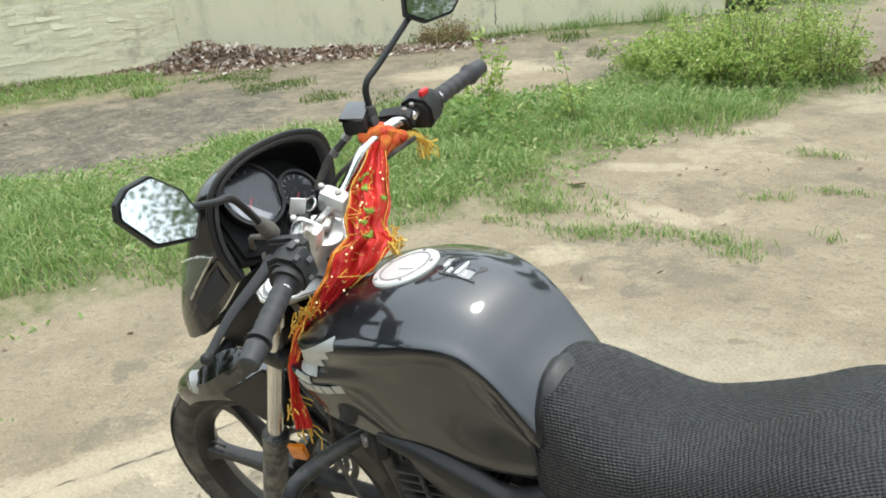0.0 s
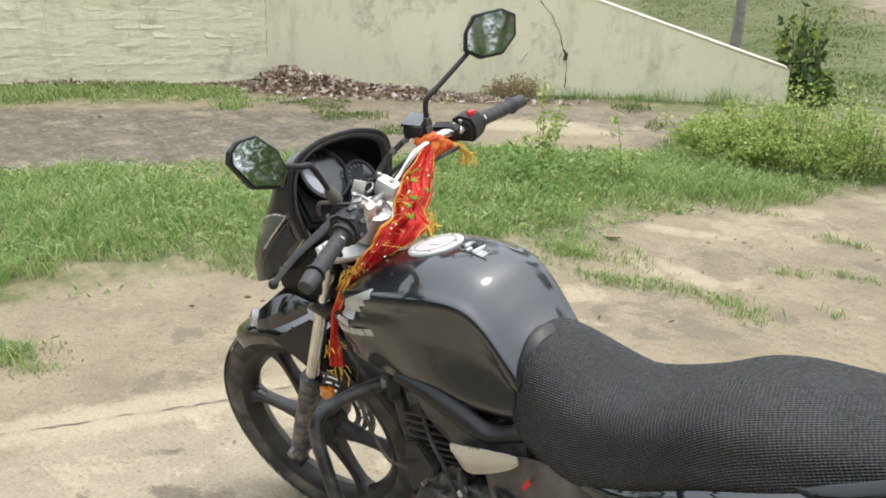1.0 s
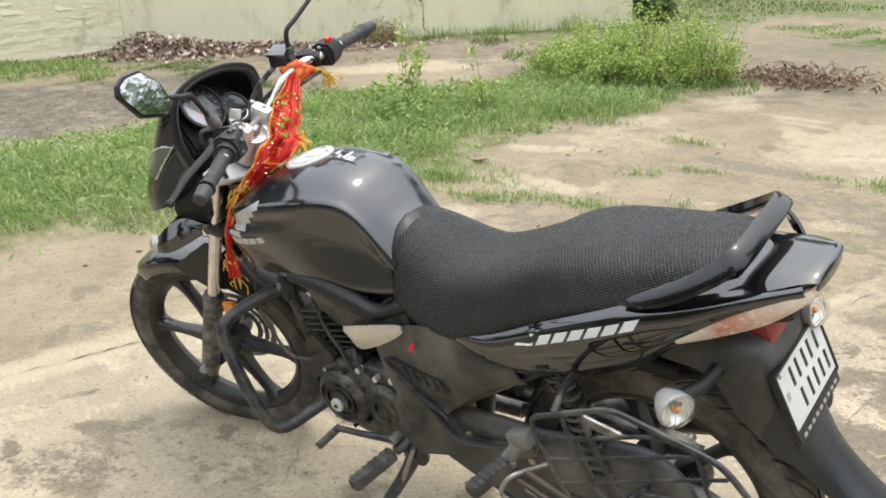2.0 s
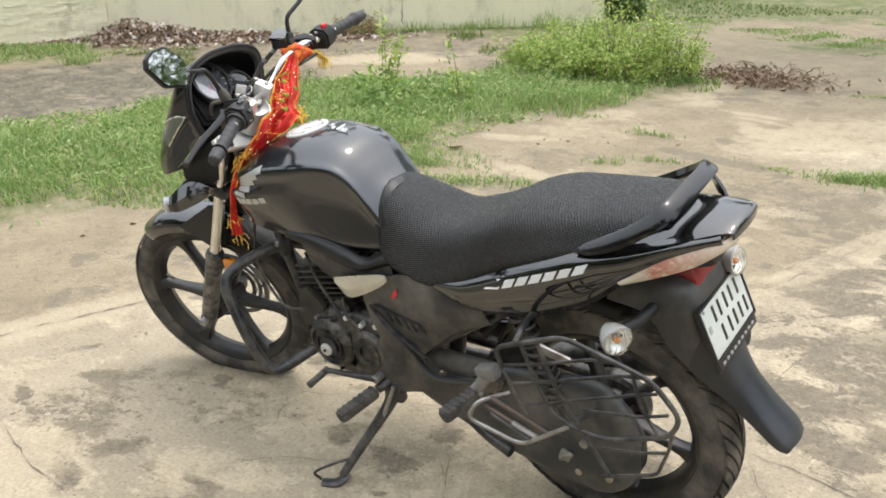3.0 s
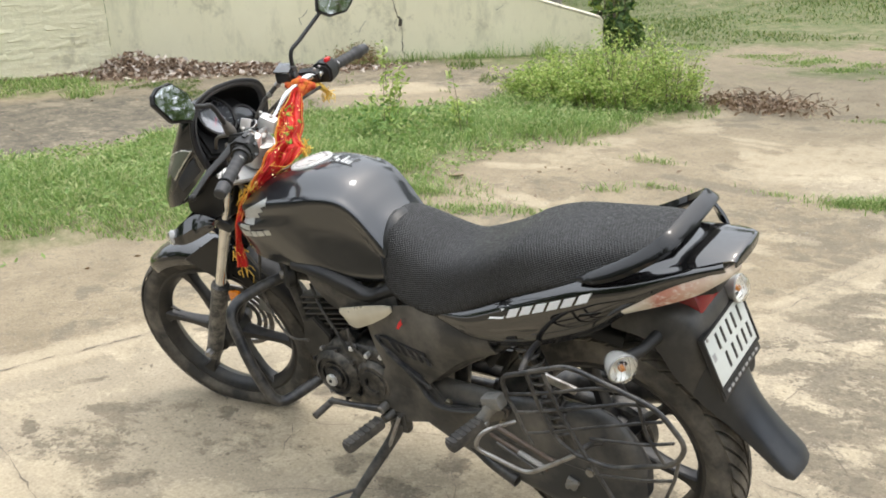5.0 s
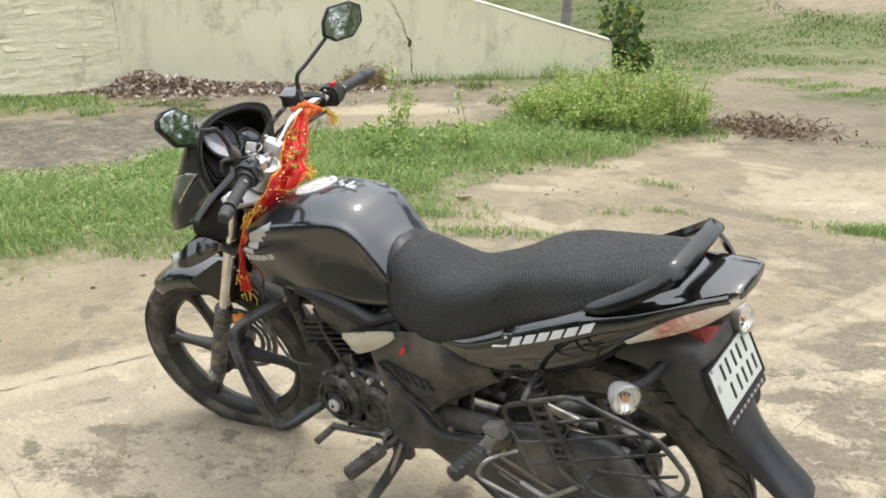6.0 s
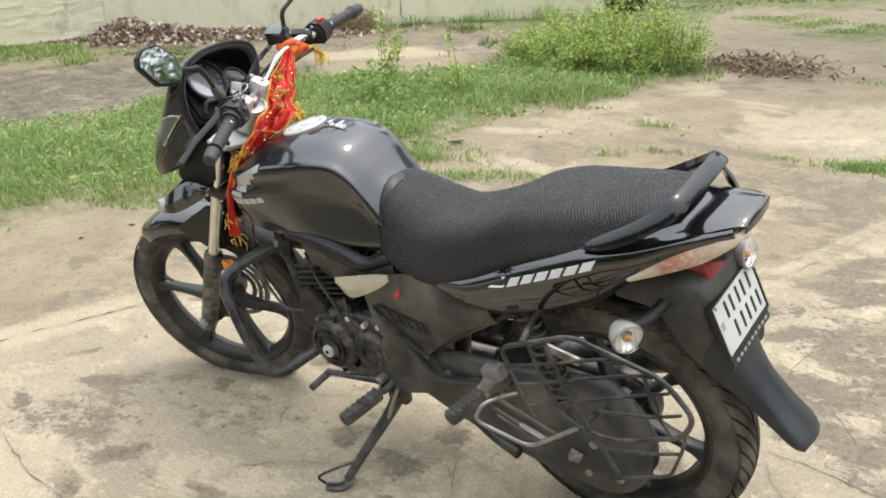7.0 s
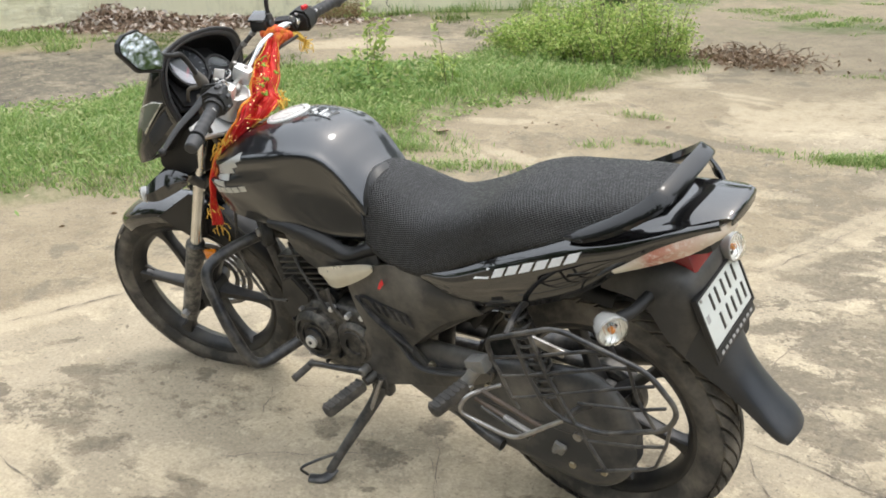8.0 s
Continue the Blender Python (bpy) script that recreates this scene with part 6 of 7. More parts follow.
for i in range(5):
    f = i / 4
    ribbon_on(side_point, (-0.972 + 0.004 * i, 0.804 + 0.009 * i), (-0.930 + 0.064 * f, 0.806 + 0.076 * f), 0.006, 0.0150, "emblem_feather", M["emblem"], tank, "silver emblem feather")
for i in range(5):
    x0, w0 = -0.970 + i * 0.0208, 0.782 + i * 0.0034
    ribbon_on(side_point, (x0, w0), (x0 + 0.0172, w0 + 0.0028), 0.0155, 0.0155, "emblem_bar", M["emblem"], tank, "silver emblem bar", 4)

# sticker with bars on the tank's top
def top_point(x, v, lift):
    return Vector((x, v, tank_skin(x, v, TANK_FINE) + lift))


ribbon_on(top_point, (-0.772, 0.012), (-0.694, 0.020), 0.040, 0.040, "sticker", M["decal_grey"], tank, "pale grey sticker on the tank top", 9, 0.0028)
for k in range(4):
    for q in range(3 - k % 2):
        x0, v0 = -0.757 + 0.014 * k, -0.004 + 0.013 * q + 0.002 * k
        decal_on(top_point, [(x0, v0), (x0 + 0.0055, v0), (x0 + 0.0055, v0 + 0.012), (x0, v0 + 0.012)], "sticker_bar", M["decal"], tank, 0.0040)

# trim under the tank
for side in (-1, 1):
    trim = surface([[(-0.84, side * 0.128, 0.712), (-0.84, side * 0.146, 0.705), (-0.84, side * 0.146, 0.690), (-0.84, side * 0.126, 0.682)],
                    [(-0.75, side * 0.126, 0.714), (-0.75, side * 0.152, 0.706), (-0.75, side * 0.151, 0.682), (-0.75, side * 0.124, 0.672)],
                    [(-0.66, side * 0.12, 0.690), (-0.66, side * 0.148, 0.684), (-0.66, side * 0.147, 0.652), (-0.66, side * 0.12, 0.640)],
                    [(-0.60, side * 0.112, 0.668), (-0.60, side * 0.140, 0.660), (-0.60, side * 0.138, 0.640), (-0.60, side * 0.11, 0.628)],
                    [(-0.54, side * 0.10, 0.690), (-0.54, side * 0.128, 0.684), (-0.54, side * 0.127, 0.662), (-0.54, side * 0.10, 0.650)],
                    [(-0.48, side * 0.09, 0.705), (-0.48, side * 0.120, 0.700), (-0.48, side * 0.118, 0.680), (-0.48, side * 0.09, 0.668)]], 30, 20, True, True)
    part("tank_trim", trim, M["plastic"], bike, "matt black trim below the tank")
    shroud = surface([[(-0.82, side * 0.118, 0.690), (-0.80, side * 0.120, 0.640), (-0.76, side * 0.112, 0.585)], [(-0.72, side * 0.134, 0.680), (-0.71, side * 0.136, 0.635), (-0.68, side * 0.124, 0.575)],
                      [(-0.62, side * 0.130, 0.645), (-0.61, side * 0.132, 0.615), (-0.60, side * 0.126, 0.58)], [(-0.52, side * 0.118, 0.672), (-0.51, side * 0.122, 0.64), (-0.50, side * 0.12, 0.60)]], 20, 14, thick=0.004 * side)
    part("tank_shroud", shroud, M["frame"], bike, "dull black panel between tank and engine")

# seat: half sections from the middle line down to the skirt
def seat_ring(x, top, edge_v, edge_w, low_v, low_w):
    return sym([(x, 0, top), (x, edge_v * 0.6, top - 0.004), (x, edge_v, edge_w), (x, (edge_v + low_v) / 2 + 0.006, (edge_w + low_w) / 2), (x, low_v, low_w), (x, low_v * 0.7, low_w - 0.012), (x, 0, low_w - 0.012)])


SEAT = [
    (-0.580, 0.830, 0.034, 0.816, 0.050, 0.775),
    (-0.556, 0.840, 0.076, 0.810, 0.108, 0.700),
    (-0.51, 0.825, 0.098, 0.793, 0.132, 0.676),
    (-0.45, 0.802, 0.108, 0.773, 0.144, 0.660),
    (-0.39, 0.787, 0.114, 0.762, 0.149, 0.658),
    (-0.33, 0.800, 0.120, 0.776, 0.150, 0.676),
    (-0.25, 0.832, 0.125, 0.808, 0.150, 0.714),
    (-0.175, 0.872, 0.126, 0.848, 0.148, 0.752),
    (-0.10, 0.896, 0.123, 0.872, 0.146, 0.786),
    (-0.03, 0.906, 0.117, 0.884, 0.142, 0.812),
    (0.05, 0.917, 0.107, 0.897, 0.130, 0.842),
    (0.12, 0.928, 0.093, 0.910, 0.112, 0.872),
    (0.180, 0.934, 0.07, 0.922, 0.08, 0.902),
]
seat = part("seat", surface([seat_ring(*r) for r in SEAT], 64, 56, True, True), M["seat"], bike, "long stepped seat in a black mesh cover")
uv = seat.data.uv_layers.new(name="cloth")
for loop in seat.data.loops:
    co = seat.data.vertices[loop.vertex_index].co
    top = float(np.interp(co.x, [q[0] for q in SEAT], [q[1] for q in SEAT]))
    uv.data[loop.index].uv = (co.x, abs(co.y) + max(0.0, top - co.z))
piping = []
for v in np.linspace(-1, 1, 19):
    a = v * 1.35
    piping.append((-0.574 + 0.030 * abs(v) ** 2, 0.117 * math.sin(a), 0.692 + 0.140 * math.cos(a * 1.02)))
part("seat_piping", tube(piping, 0.005, 8, 40), M["plastic"], seat)

band = []
for x, lift in ((-0.581, 0.004), (-0.568, 0.0045), (-0.555, 0.0045), (-0.545, 0.004), (-0.535, 0.001)):
    t = np.array(SEAT)
    top, ev, ew, lv, lw = (np.interp(x, t[:, 0], t[:, k]) for k in range(1, 6))
    band.append([(x, 0.9 * ev, ew + lift), (x, 0, top + lift), (x, -0.6 * ev, top - 0.003 + lift), (x, -ev * 1.0, ew + lift), (x, -(ev + lv) / 2 - 0.008, (ew + lw) / 2 + 0.02)])
part("seat_front_band", surface(band, 14, 24, thick=0.003), M["vinyl"], seat, "smooth black vinyl front edge of the seat")

# tail cowl, side covers
for side in (-1, 1):
    s = side
    cowl_panel = [
        [(-0.375, s * 0.138, 0.672), (-0.37, s * 0.146, 0.665), (-0.365, s * 0.146, 0.655), (-0.36, s * 0.138, 0.645)],
        [(-0.28, s * 0.142, 0.702), (-0.27, s * 0.162, 0.685), (-0.265, s * 0.162, 0.648), (-0.26, s * 0.146, 0.622)],
        [(-0.15, s * 0.142, 0.764), (-0.14, s * 0.166, 0.742), (-0.135, s * 0.164, 0.680), (-0.13, s * 0.142, 0.642)],
        [(0.0, s * 0.134, 0.830), (0.01, s * 0.160, 0.808), (0.015, s * 0.158, 0.745), (0.02, s * 0.134, 0.706)],
        [(0.10, s * 0.122, 0.858), (0.11, s * 0.142, 0.836), (0.115, s * 0.141, 0.806), (0.12, s * 0.124, 0.790)],
        [(0.20, s * 0.096, 0.882), (0.205, s * 0.114, 0.872), (0.208, s * 0.114, 0.858), (0.21, s * 0.104, 0.850)],
        [(0.285, s * 0.068, 0.896), (0.29, s * 0.078, 0.892), (0.292, s * 0.078, 0.886), (0.292, s * 0.072, 0.882)],
    ]
    panel = part("tail_panel", surface(cowl_panel, 44, 22, thick=0.004 * s), M["gloss"], bike, "glossy black tail side panel")
    if side < 0:
        def panel_point(x, w, lift, rows=surface and crom(np.array([crom(np.array(r), 22) for r in cowl_panel]).reshape(7, -1), 60).reshape(-1, 3)):
            near = rows[np.argmin((rows[:, 0] - x) ** 2 + (rows[:, 2] - w) ** 2)]
            return Vector((x, near[1] - 0.0045 - lift, w))
        # the maker's word is drawn as seven slanted white bars
        for i in range(7):
            x0 = -0.196 + i * 0.0345
            w0 = 0.7085 + i * 0.0142
            h = 0.031 if i == 0 else 0.026
            decal_on(panel_point, [(x0 - (0.014 if i == 0 else 0), w0), (x0 + 0.026, w0 + 0.0105), (x0 + 0.036, w0 + h + 0.006), (x0 + 0.010, w0 + h - 0.004)], "emblem_bar", M["decal"], panel, 0.0015, "slanted white emblem bar")
        decal_on(panel_point, [(-0.20, 0.729), (-0.178, 0.738), (-0.166, 0.742), (-0.176, 0.733)], "emblem_bar", M["decal"], panel, 0.0015)
        decal_on(panel_point, [(-0.225, 0.722), (-0.20, 0.732), (-0.155, 0.75), (-0.19, 0.745)], "decal_flash", M["decal_grey"], panel, 0.0014)
    cover = surface([
        [(-0.625, s * 0.128, 0.575), (-0.60, s * 0.136, 0.50), (-0.57, s * 0.136, 0.42), (-0.55, s * 0.132, 0.36)],
        [(-0.54, s * 0.140, 0.640), (-0.53, s * 0.148, 0.55), (-0.51, s * 0.145, 0.47), (-0.48, s * 0.136, 0.40)],
        [(-0.44, s * 0.142, 0.668), (-0.42, s * 0.152, 0.60), (-0.42, s * 0.150, 0.53), (-0.41, s * 0.138, 0.468)],
        [(-0.34, s * 0.144, 0.652), (-0.33, s * 0.156, 0.622), (-0.33, s * 0.155, 0.59), (-0.32, s * 0.142, 0.545)],
        [(-0.24, s * 0.146, 0.645), (-0.23, s * 0.156, 0.632), (-0.22, s * 0.154, 0.612), (-0.215, s * 0.144, 0.598)],
    ], 34, 24, thick=0.004 * s)
    sc = part("side_cover", cover, M["cover"], bike, "dusty black side cover")
    # A flat black plate paints the shade inside the vent slots.
    part("vent_shade_plate", xz([(-0.572, 0.556), (-0.548, 0.560), (-0.428, 0.545), (-0.424, 0.534), (-0.446, 0.514), (-0.50, 0.520)], s * 0.1515, 0.012, 0.002), M["ink"], sc)
    for k in range(5):
        x0, w0 = -0.535 + 0.024 * k, 0.555 - 0.004 * k
        part("vent_slat", xz([(x0, w0), (x0 + 0.009, w0 - 0.002), (x0 + 0.027, w0 - 0.030), (x0 + 0.018, w0 - 0.028)], s * 0.1575, 0.010, 0.002), M["cover"], sc)
    part("cover_rib", tube([(-0.590, s * 0.146, 0.548), (-0.53, s * 0.154, 0.505), (-0.47, s * 0.155, 0.468), (-0.43, s * 0.154, 0.438)], [0.004, 0.010, 0.010, 0.005], 8, 16, flat=0.5), M["frame"], sc)
    accent = surface([[(-0.688, s * 0.148, 0.608), (-0.686, s * 0.152, 0.600), (-0.682, s * 0.148, 0.590)], [(-0.655, s * 0.152, 0.620), (-0.652, s * 0.156, 0.592), (-0.650, s * 0.150, 0.563)],
                      [(-0.605, s * 0.153, 0.636), (-0.60, s * 0.157, 0.610), (-0.595, s * 0.152, 0.585)], [(-0.545, s * 0.152, 0.652), (-0.54, s * 0.155, 0.638), (-0.535, s * 0.152, 0.622)], [(-0.514, s * 0.150, 0.656), (-0.510, s * 0.152, 0.651), (-0.512, s * 0.150, 0.643)]], 26, 12, thick=0.005 * s)
    part("side_accent", accent, M["silver"], bike, "pale silver accent fin on the side cover")
decal_on(lambda x, w, l: Vector((x, -0.158 - l, w)), [(-0.500, 0.600), (-0.492, 0.617), (-0.480, 0.632), (-0.484, 0.620), (-0.478, 0.619), (-0.494, 0.598), (-0.489, 0.610)], "red_flash", M["red"], bike, 0.002, "small red flash decal")

def blade(points, halfs, thick, n, tilt=0.0):
    """A flat bar with chamfered edges along points; halfs: half width at each point; tilt: how far its face leans outwards."""
    q = crom(np.column_stack([np.array(points, float), halfs]), n)
    p, hw = q[:, :3], q[:, 3]
    tan = np.gradient(p, axis=0)
    tan /= np.linalg.norm(tan, axis=1, keepdims=True)
    bm = bmesh.new()
    rings = []
    for k in range(n):
        out = np.array([0.0, 1.0 if p[k][1] >= 0 else -1.0, 0.0])
        a = np.cross(tan[k], [0, 0, 1.0])
        a /= np.linalg.norm(a)
        b = np.cross(a, tan[k])
        b /= np.linalg.norm(b)
        b = b if b[2] > 0 else -b
        a, b = a * math.cos(tilt) - b * math.sin(tilt), b * math.cos(tilt) + a * math.sin(tilt)
        w, t = hw[k], thick * min(1.0, hw[k] / 0.016)
        c = 0.24 * t
        rings.append([bm.verts.new(p[k] + a * u + b * v) for u, v in ((-w, -t + c), (-w + 1.6 * c, -t), (w - 1.6 * c, -t), (w, -t + c), (w, t - 1.2 * c), (w - 2.2 * c, t), (-w + 2.2 * c, t), (-w, t - 1.2 * c))])
    for r0, r1 in zip(rings, rings[1:]):
        for k in range(8):
            bm.faces.new((r0[k], r1[k], r1[(k + 1) % 8], r0[(k + 1) % 8]))
    bm.faces.new(rings[0][::-1])
    bm.faces.new(rings[-1])
    bmesh.ops.recalc_face_normals(bm, faces=bm.faces[:])
    return bm


arm = [(0.006, 0.147, 0.844), (0.045, 0.152, 0.858), (0.10, 0.150, 0.884), (0.145, 0.140, 0.910), (0.176, 0.124, 0.930), (0.193, 0.104, 0.944), (0.199, 0.06, 0.949)]
loop = [(x, -v, w) for x, v, w in arm] + [(0.200, 0.0, 0.950)] + list(reversed(arm))
half = [0.005, 0.013, 0.016, 0.016, 0.017, 0.018, 0.018]
rail = part("grab_rail", blade(loop, half + [0.019] + half[::-1], 0.010, 120, radians(36)), M["rail"], bike, "glossy black grab rail")
foot = surface([[(0.185, 0.116, 0.935), (0.192, 0.104, 0.938), (0.205, 0.100, 0.936)], [(0.20, 0.118, 0.91), (0.212, 0.108, 0.912), (0.226, 0.100, 0.91)], [(0.215, 0.112, 0.888), (0.226, 0.104, 0.888), (0.240, 0.096, 0.886)]], 10, 8, thick=0.006)
part("rail_foot", foot, M["gloss"], rail)
hood = [
    [(0.13, -0.128, 0.852), (0.135, -0.075, 0.888), (0.135, 0, 0.898), (0.135, 0.075, 0.888), (0.13, 0.128, 0.852)],
    [(0.20, -0.108, 0.874), (0.20, -0.066, 0.898), (0.20, 0, 0.904), (0.20, 0.066, 0.898), (0.20, 0.108, 0.874)],
    [(0.26, -0.086, 0.892), (0.26, -0.052, 0.904), (0.26, 0, 0.908), (0.26, 0.052, 0.904), (0.26, 0.086, 0.892)],
    [(0.302, -0.064, 0.898), (0.304, -0.04, 0.904), (0.306, 0, 0.906), (0.304, 0.04, 0.904), (0.302, 0.064, 0.898)],
    [(0.305, -0.060, 0.885), (0.309, -0.04, 0.886), (0.311, 0, 0.886), (0.309, 0.04, 0.886), (0.305, 0.060, 0.885)],
]
part("tail_hood", surface(hood, 26, 22, thick=-0.004), M["gloss"], bike, "glossy black tail hood over the lamp")

# tail lamp, plate holder, plate
for side in (-1, 1):
    s = side
    strip = surface([[(0.100, s * 0.136, 0.789), (0.102, s * 0.138, 0.786), (0.104, s * 0.135, 0.782)], [(0.178, s * 0.120, 0.841), (0.180, s * 0.123, 0.826), (0.180, s * 0.117, 0.808)],
                     [(0.240, s * 0.098, 0.868), (0.244, s * 0.100, 0.852), (0.240, s * 0.094, 0.832)], [(0.285, s * 0.074, 0.883), (0.288, s * 0.073, 0.872), (0.282, s * 0.068, 0.858)], [(0.298, s * 0.03, 0.886), (0.302, s * 0.03, 0.874), (0.296, s * 0.028, 0.860)]], 26, 12, thick=0.006 * s)
    part("lamp_lens", strip, M["pink_lens"], bike, "pale pink side lens of the tail lamp")
red_l = box((0.208, 0, 0.768), (0.05, 0.118, 0.056), 0.012, pose(0, 0, 0, 0, -20))
lamp = part("tail_lamp", red_l, M["red_lens"], bike, "red tail lamp")
part("lamp_lens_rear", surface([[(0.290, v, 0.886), (0.296 - 0.2 * v * v, v, 0.874), (0.286, v, 0.858)] for v in (-0.066, -0.035, 0, 0.035, 0.066)], 16, 10, thick=0.006), M["pink_lens"], lamp)
part("lamp_base", box((0.225, 0, 0.832), (0.10, 0.15, 0.05), 0.014, pose(0, 0, 0, 0, -20)), M["plastic"], lamp)
ru = Vector((-0.37, 0, 1.0)).normalized()   # up along the plate
plate_o = Vector((0.2755, 0.002, 0.668))
pmx = axes(plate_o, (0, 1, 0), ru)
holder = part("plate_holder", box((0, 0, 0), (0.21, 0.148, 0.008), 0.004), M["plastic"], bike, "black number plate holder")
holder.data.transform(pmx @ Matrix.Translation((0, -0.008, -0.006)))
plate = part("number_plate", moved(box((0, 0.006, 0), (0.200, 0.112, 0.002), 0.0009), pmx), M["white"], holder, "white two-line number plate")
frame_bm = bmesh.new()
for c, sz in (((0, 0.0635, 0.001), (0.21, 0.006, 0.006)), ((0, -0.0545, 0.001), (0.21, 0.006, 0.006)), ((-0.1035, 0.004, 0.001), (0.006, 0.12, 0.006)), ((0.1035, 0.004, 0.001), (0.006, 0.12, 0.006))):
    box(c, sz, 0.002, None, frame_bm)
part("plate_frame", moved(frame_bm, pmx), M["plastic"], holder)
part("dealer_strip", moved(box((0, -0.068, -0.001), (0.200, 0.015, 0.003), 0.001), pmx), M["ink"], holder)
for i in range(9):
    part("strip_bar", moved(box((-0.078 + i * 0.0195, -0.068, 0.001), (0.011, 0.006, 0.002), 0.0004), pmx), M["decal_grey"], holder)
for line, (y, xs) in enumerate(((0.031, (-0.058, -0.031, 0.0, 0.027, 0.058)), (-0.019, (-0.045, -0.012, 0.016, 0.044, 0.072)))):
    for x in xs:
        part("plate_bar", moved(box((x + 0.008, y, 0.0012), (0.0095, 0.036, 0.0012), 0.0004), pmx), M["ink"], holder)
part("plate_mark", moved(box((-0.084, 0.012, 0.0011), (0.013, 0.016, 0.001), 0.0003), pmx), M["decal_grey"], holder)
for x in (-0.088, 0.088):
    part("bolt", moved(disc((x, 0.055, 0.002), (0, 0, 1), 0.004, 0.003, 12), pmx), M["steel"], holder)

# rear fender: upper tray and long flap
tray = [
    [(0.06, -0.085, 0.70), (0.06, -0.07, 0.75), (0.06, 0, 0.765), (0.06, 0.07, 0.75), (0.06, 0.085, 0.70)],
    [(0.15, -0.092, 0.69), (0.15, -0.08, 0.765), (0.15, 0, 0.78), (0.15, 0.08, 0.765), (0.15, 0.092, 0.69)],
    [(0.205, -0.096, 0.62), (0.235, -0.088, 0.745), (0.245, 0, 0.76), (0.235, 0.088, 0.745), (0.205, 0.096, 0.62)],
    [(0.232, -0.080, 0.575), (0.265, -0.074, 0.66), (0.275, 0, 0.668), (0.265, 0.074, 0.66), (0.232, 0.080, 0.575)],
    [(0.262, -0.064, 0.530), (0.292, -0.056, 0.585), (0.302, 0, 0.594), (0.292, 0.056, 0.585), (0.262, 0.064, 0.530)],
    [(0.305, -0.052, 0.488), (0.328, -0.045, 0.518), (0.340, 0, 0.526), (0.328, 0.045, 0.518), (0.305, 0.052, 0.488)],
    [(0.358, -0.050, 0.442), (0.374, -0.044, 0.462), (0.384, 0, 0.468), (0.374, 0.044, 0.462), (0.358, 0.050, 0.442)],
    [(0.410, -0.052, 0.400), (0.420, -0.046, 0.414), (0.430, 0, 0.418), (0.420, 0.046, 0.414), (0.410, 0.052, 0.400)],
    [(0.432, -0.044, 0.386), (0.438, -0.036, 0.393), (0.444, 0, 0.396), (0.438, 0.036, 0.393), (0.432, 0.044, 0.386)],
]
for r in tray:
    for i, (x, v, w) in enumerate(r):
        r[i] = (x - 0.012, v, w)
fender_ = part("rear_fender", surface(tray[:5], 34, 29, thick=-0.004), M["fender"], bike, "dusty black rear fender")
part("mud_flap", surface([[(x + 0.003, v, w) for x, v, w in r] for r in tray[3:]], 40, 29, thick=-0.004), M["flap"], fender_, "satin black mud flap")
part("rear_reflector", disc((0.285, 0.072, 0.575), (1, 0, 0.3), 0.026, 0.012, 28), M["plastic"], bike)
inner = [[tuple(REAR + Vector((math.cos(radians(a)), 0, math.sin(radians(a)))) * (0.365 - dr) + Vector((0, v, 0))) for v, dr in ((-0.07, 0.03), (-0.055, 0.004), (0, 0), (0.055, 0.004), (0.07, 0.03))] for a in (78, 96, 114, 132, 150)]
part("inner_fender", surface(inner, 26, 15, thick=-0.003), M["plastic"], bike, "black inner fender")

# frame, engine
frame_ = part("frame", tube([(along(0.76) + 0.05, 0, 0.74), (-0.92, 0, 0.70), (-0.70, 0, 0.66), (-0.50, 0, 0.62), (-0.44, 0, 0.45), (-0.46, 0, 0.30)], 0.022, 12, 40), M["frame"], bike, "black tubular frame")
for s in (-1, 1):
    part("down_tube", tube([(-1.01, s * 0.03, 0.74), (-0.96, s * 0.05, 0.58), (-0.90, s * 0.06, 0.40), (-0.86, s * 0.06, 0.32)], 0.017, 12, 20), M["frame"], frame_)
    part("seat_rail", tube([(-0.52, s * 0.09, 0.62), (-0.30, s * 0.115, 0.66), (-0.05, s * 0.12, 0.715), (0.14, s * 0.10, 0.79)], 0.013, 10, 24), M["frame"], frame_)
    part("rear_stay", tube([(-0.46, s * 0.10, 0.42), (-0.30, s * 0.125, 0.55), (-0.10, s * 0.125, 0.68)], 0.012, 10, 16), M["frame"], frame_)
    pivot = xz([(-0.59, 0.44), (-0.53, 0.50), (-0.47, 0.44), (-0.415, 0.375), (-0.31, 0.395), (-0.24, 0.430), (-0.215, 0.425), (-0.225, 0.395), (-0.32, 0.345), (-0.44, 0.325), (-0.55, 0.275), (-0.615, 0.29), (-0.63, 0.37)], s * 0.130, 0.022, 0.006)
    part("pivot_plate", pivot, M["cover"], frame_, "dusty black footrest plate")
    part("plate_edge", tube([(-0.535, s * 0.146, 0.500), (-0.475, s * 0.148, 0.440), (-0.42, s * 0.150, 0.384), (-0.31, s * 0.152, 0.402), (-0.235, s * 0.152, 0.436)], 0.008, 8, 26, flat=0.6), M["grey_plastic"], frame_)
block = surface([sym([(x, 0, t), (x, hv * 0.7, t), (x, hv, t - 0.03), (x, hv, b + 0.03), (x, hv * 0.7, b), (x, 0, b)]) for x, t, b, hv in ((-0.87, 0.42, 0.30, 0.085), (-0.83, 0.455, 0.265, 0.115), (-0.70, 0.475, 0.25, 0.125), (-0.57, 0.47, 0.26, 0.12), (-0.50, 0.42, 0.29, 0.10))], 24, 40, True, True)
engine = part("engine", block, M["engine"], bike, "dusty black single-cylinder engine")
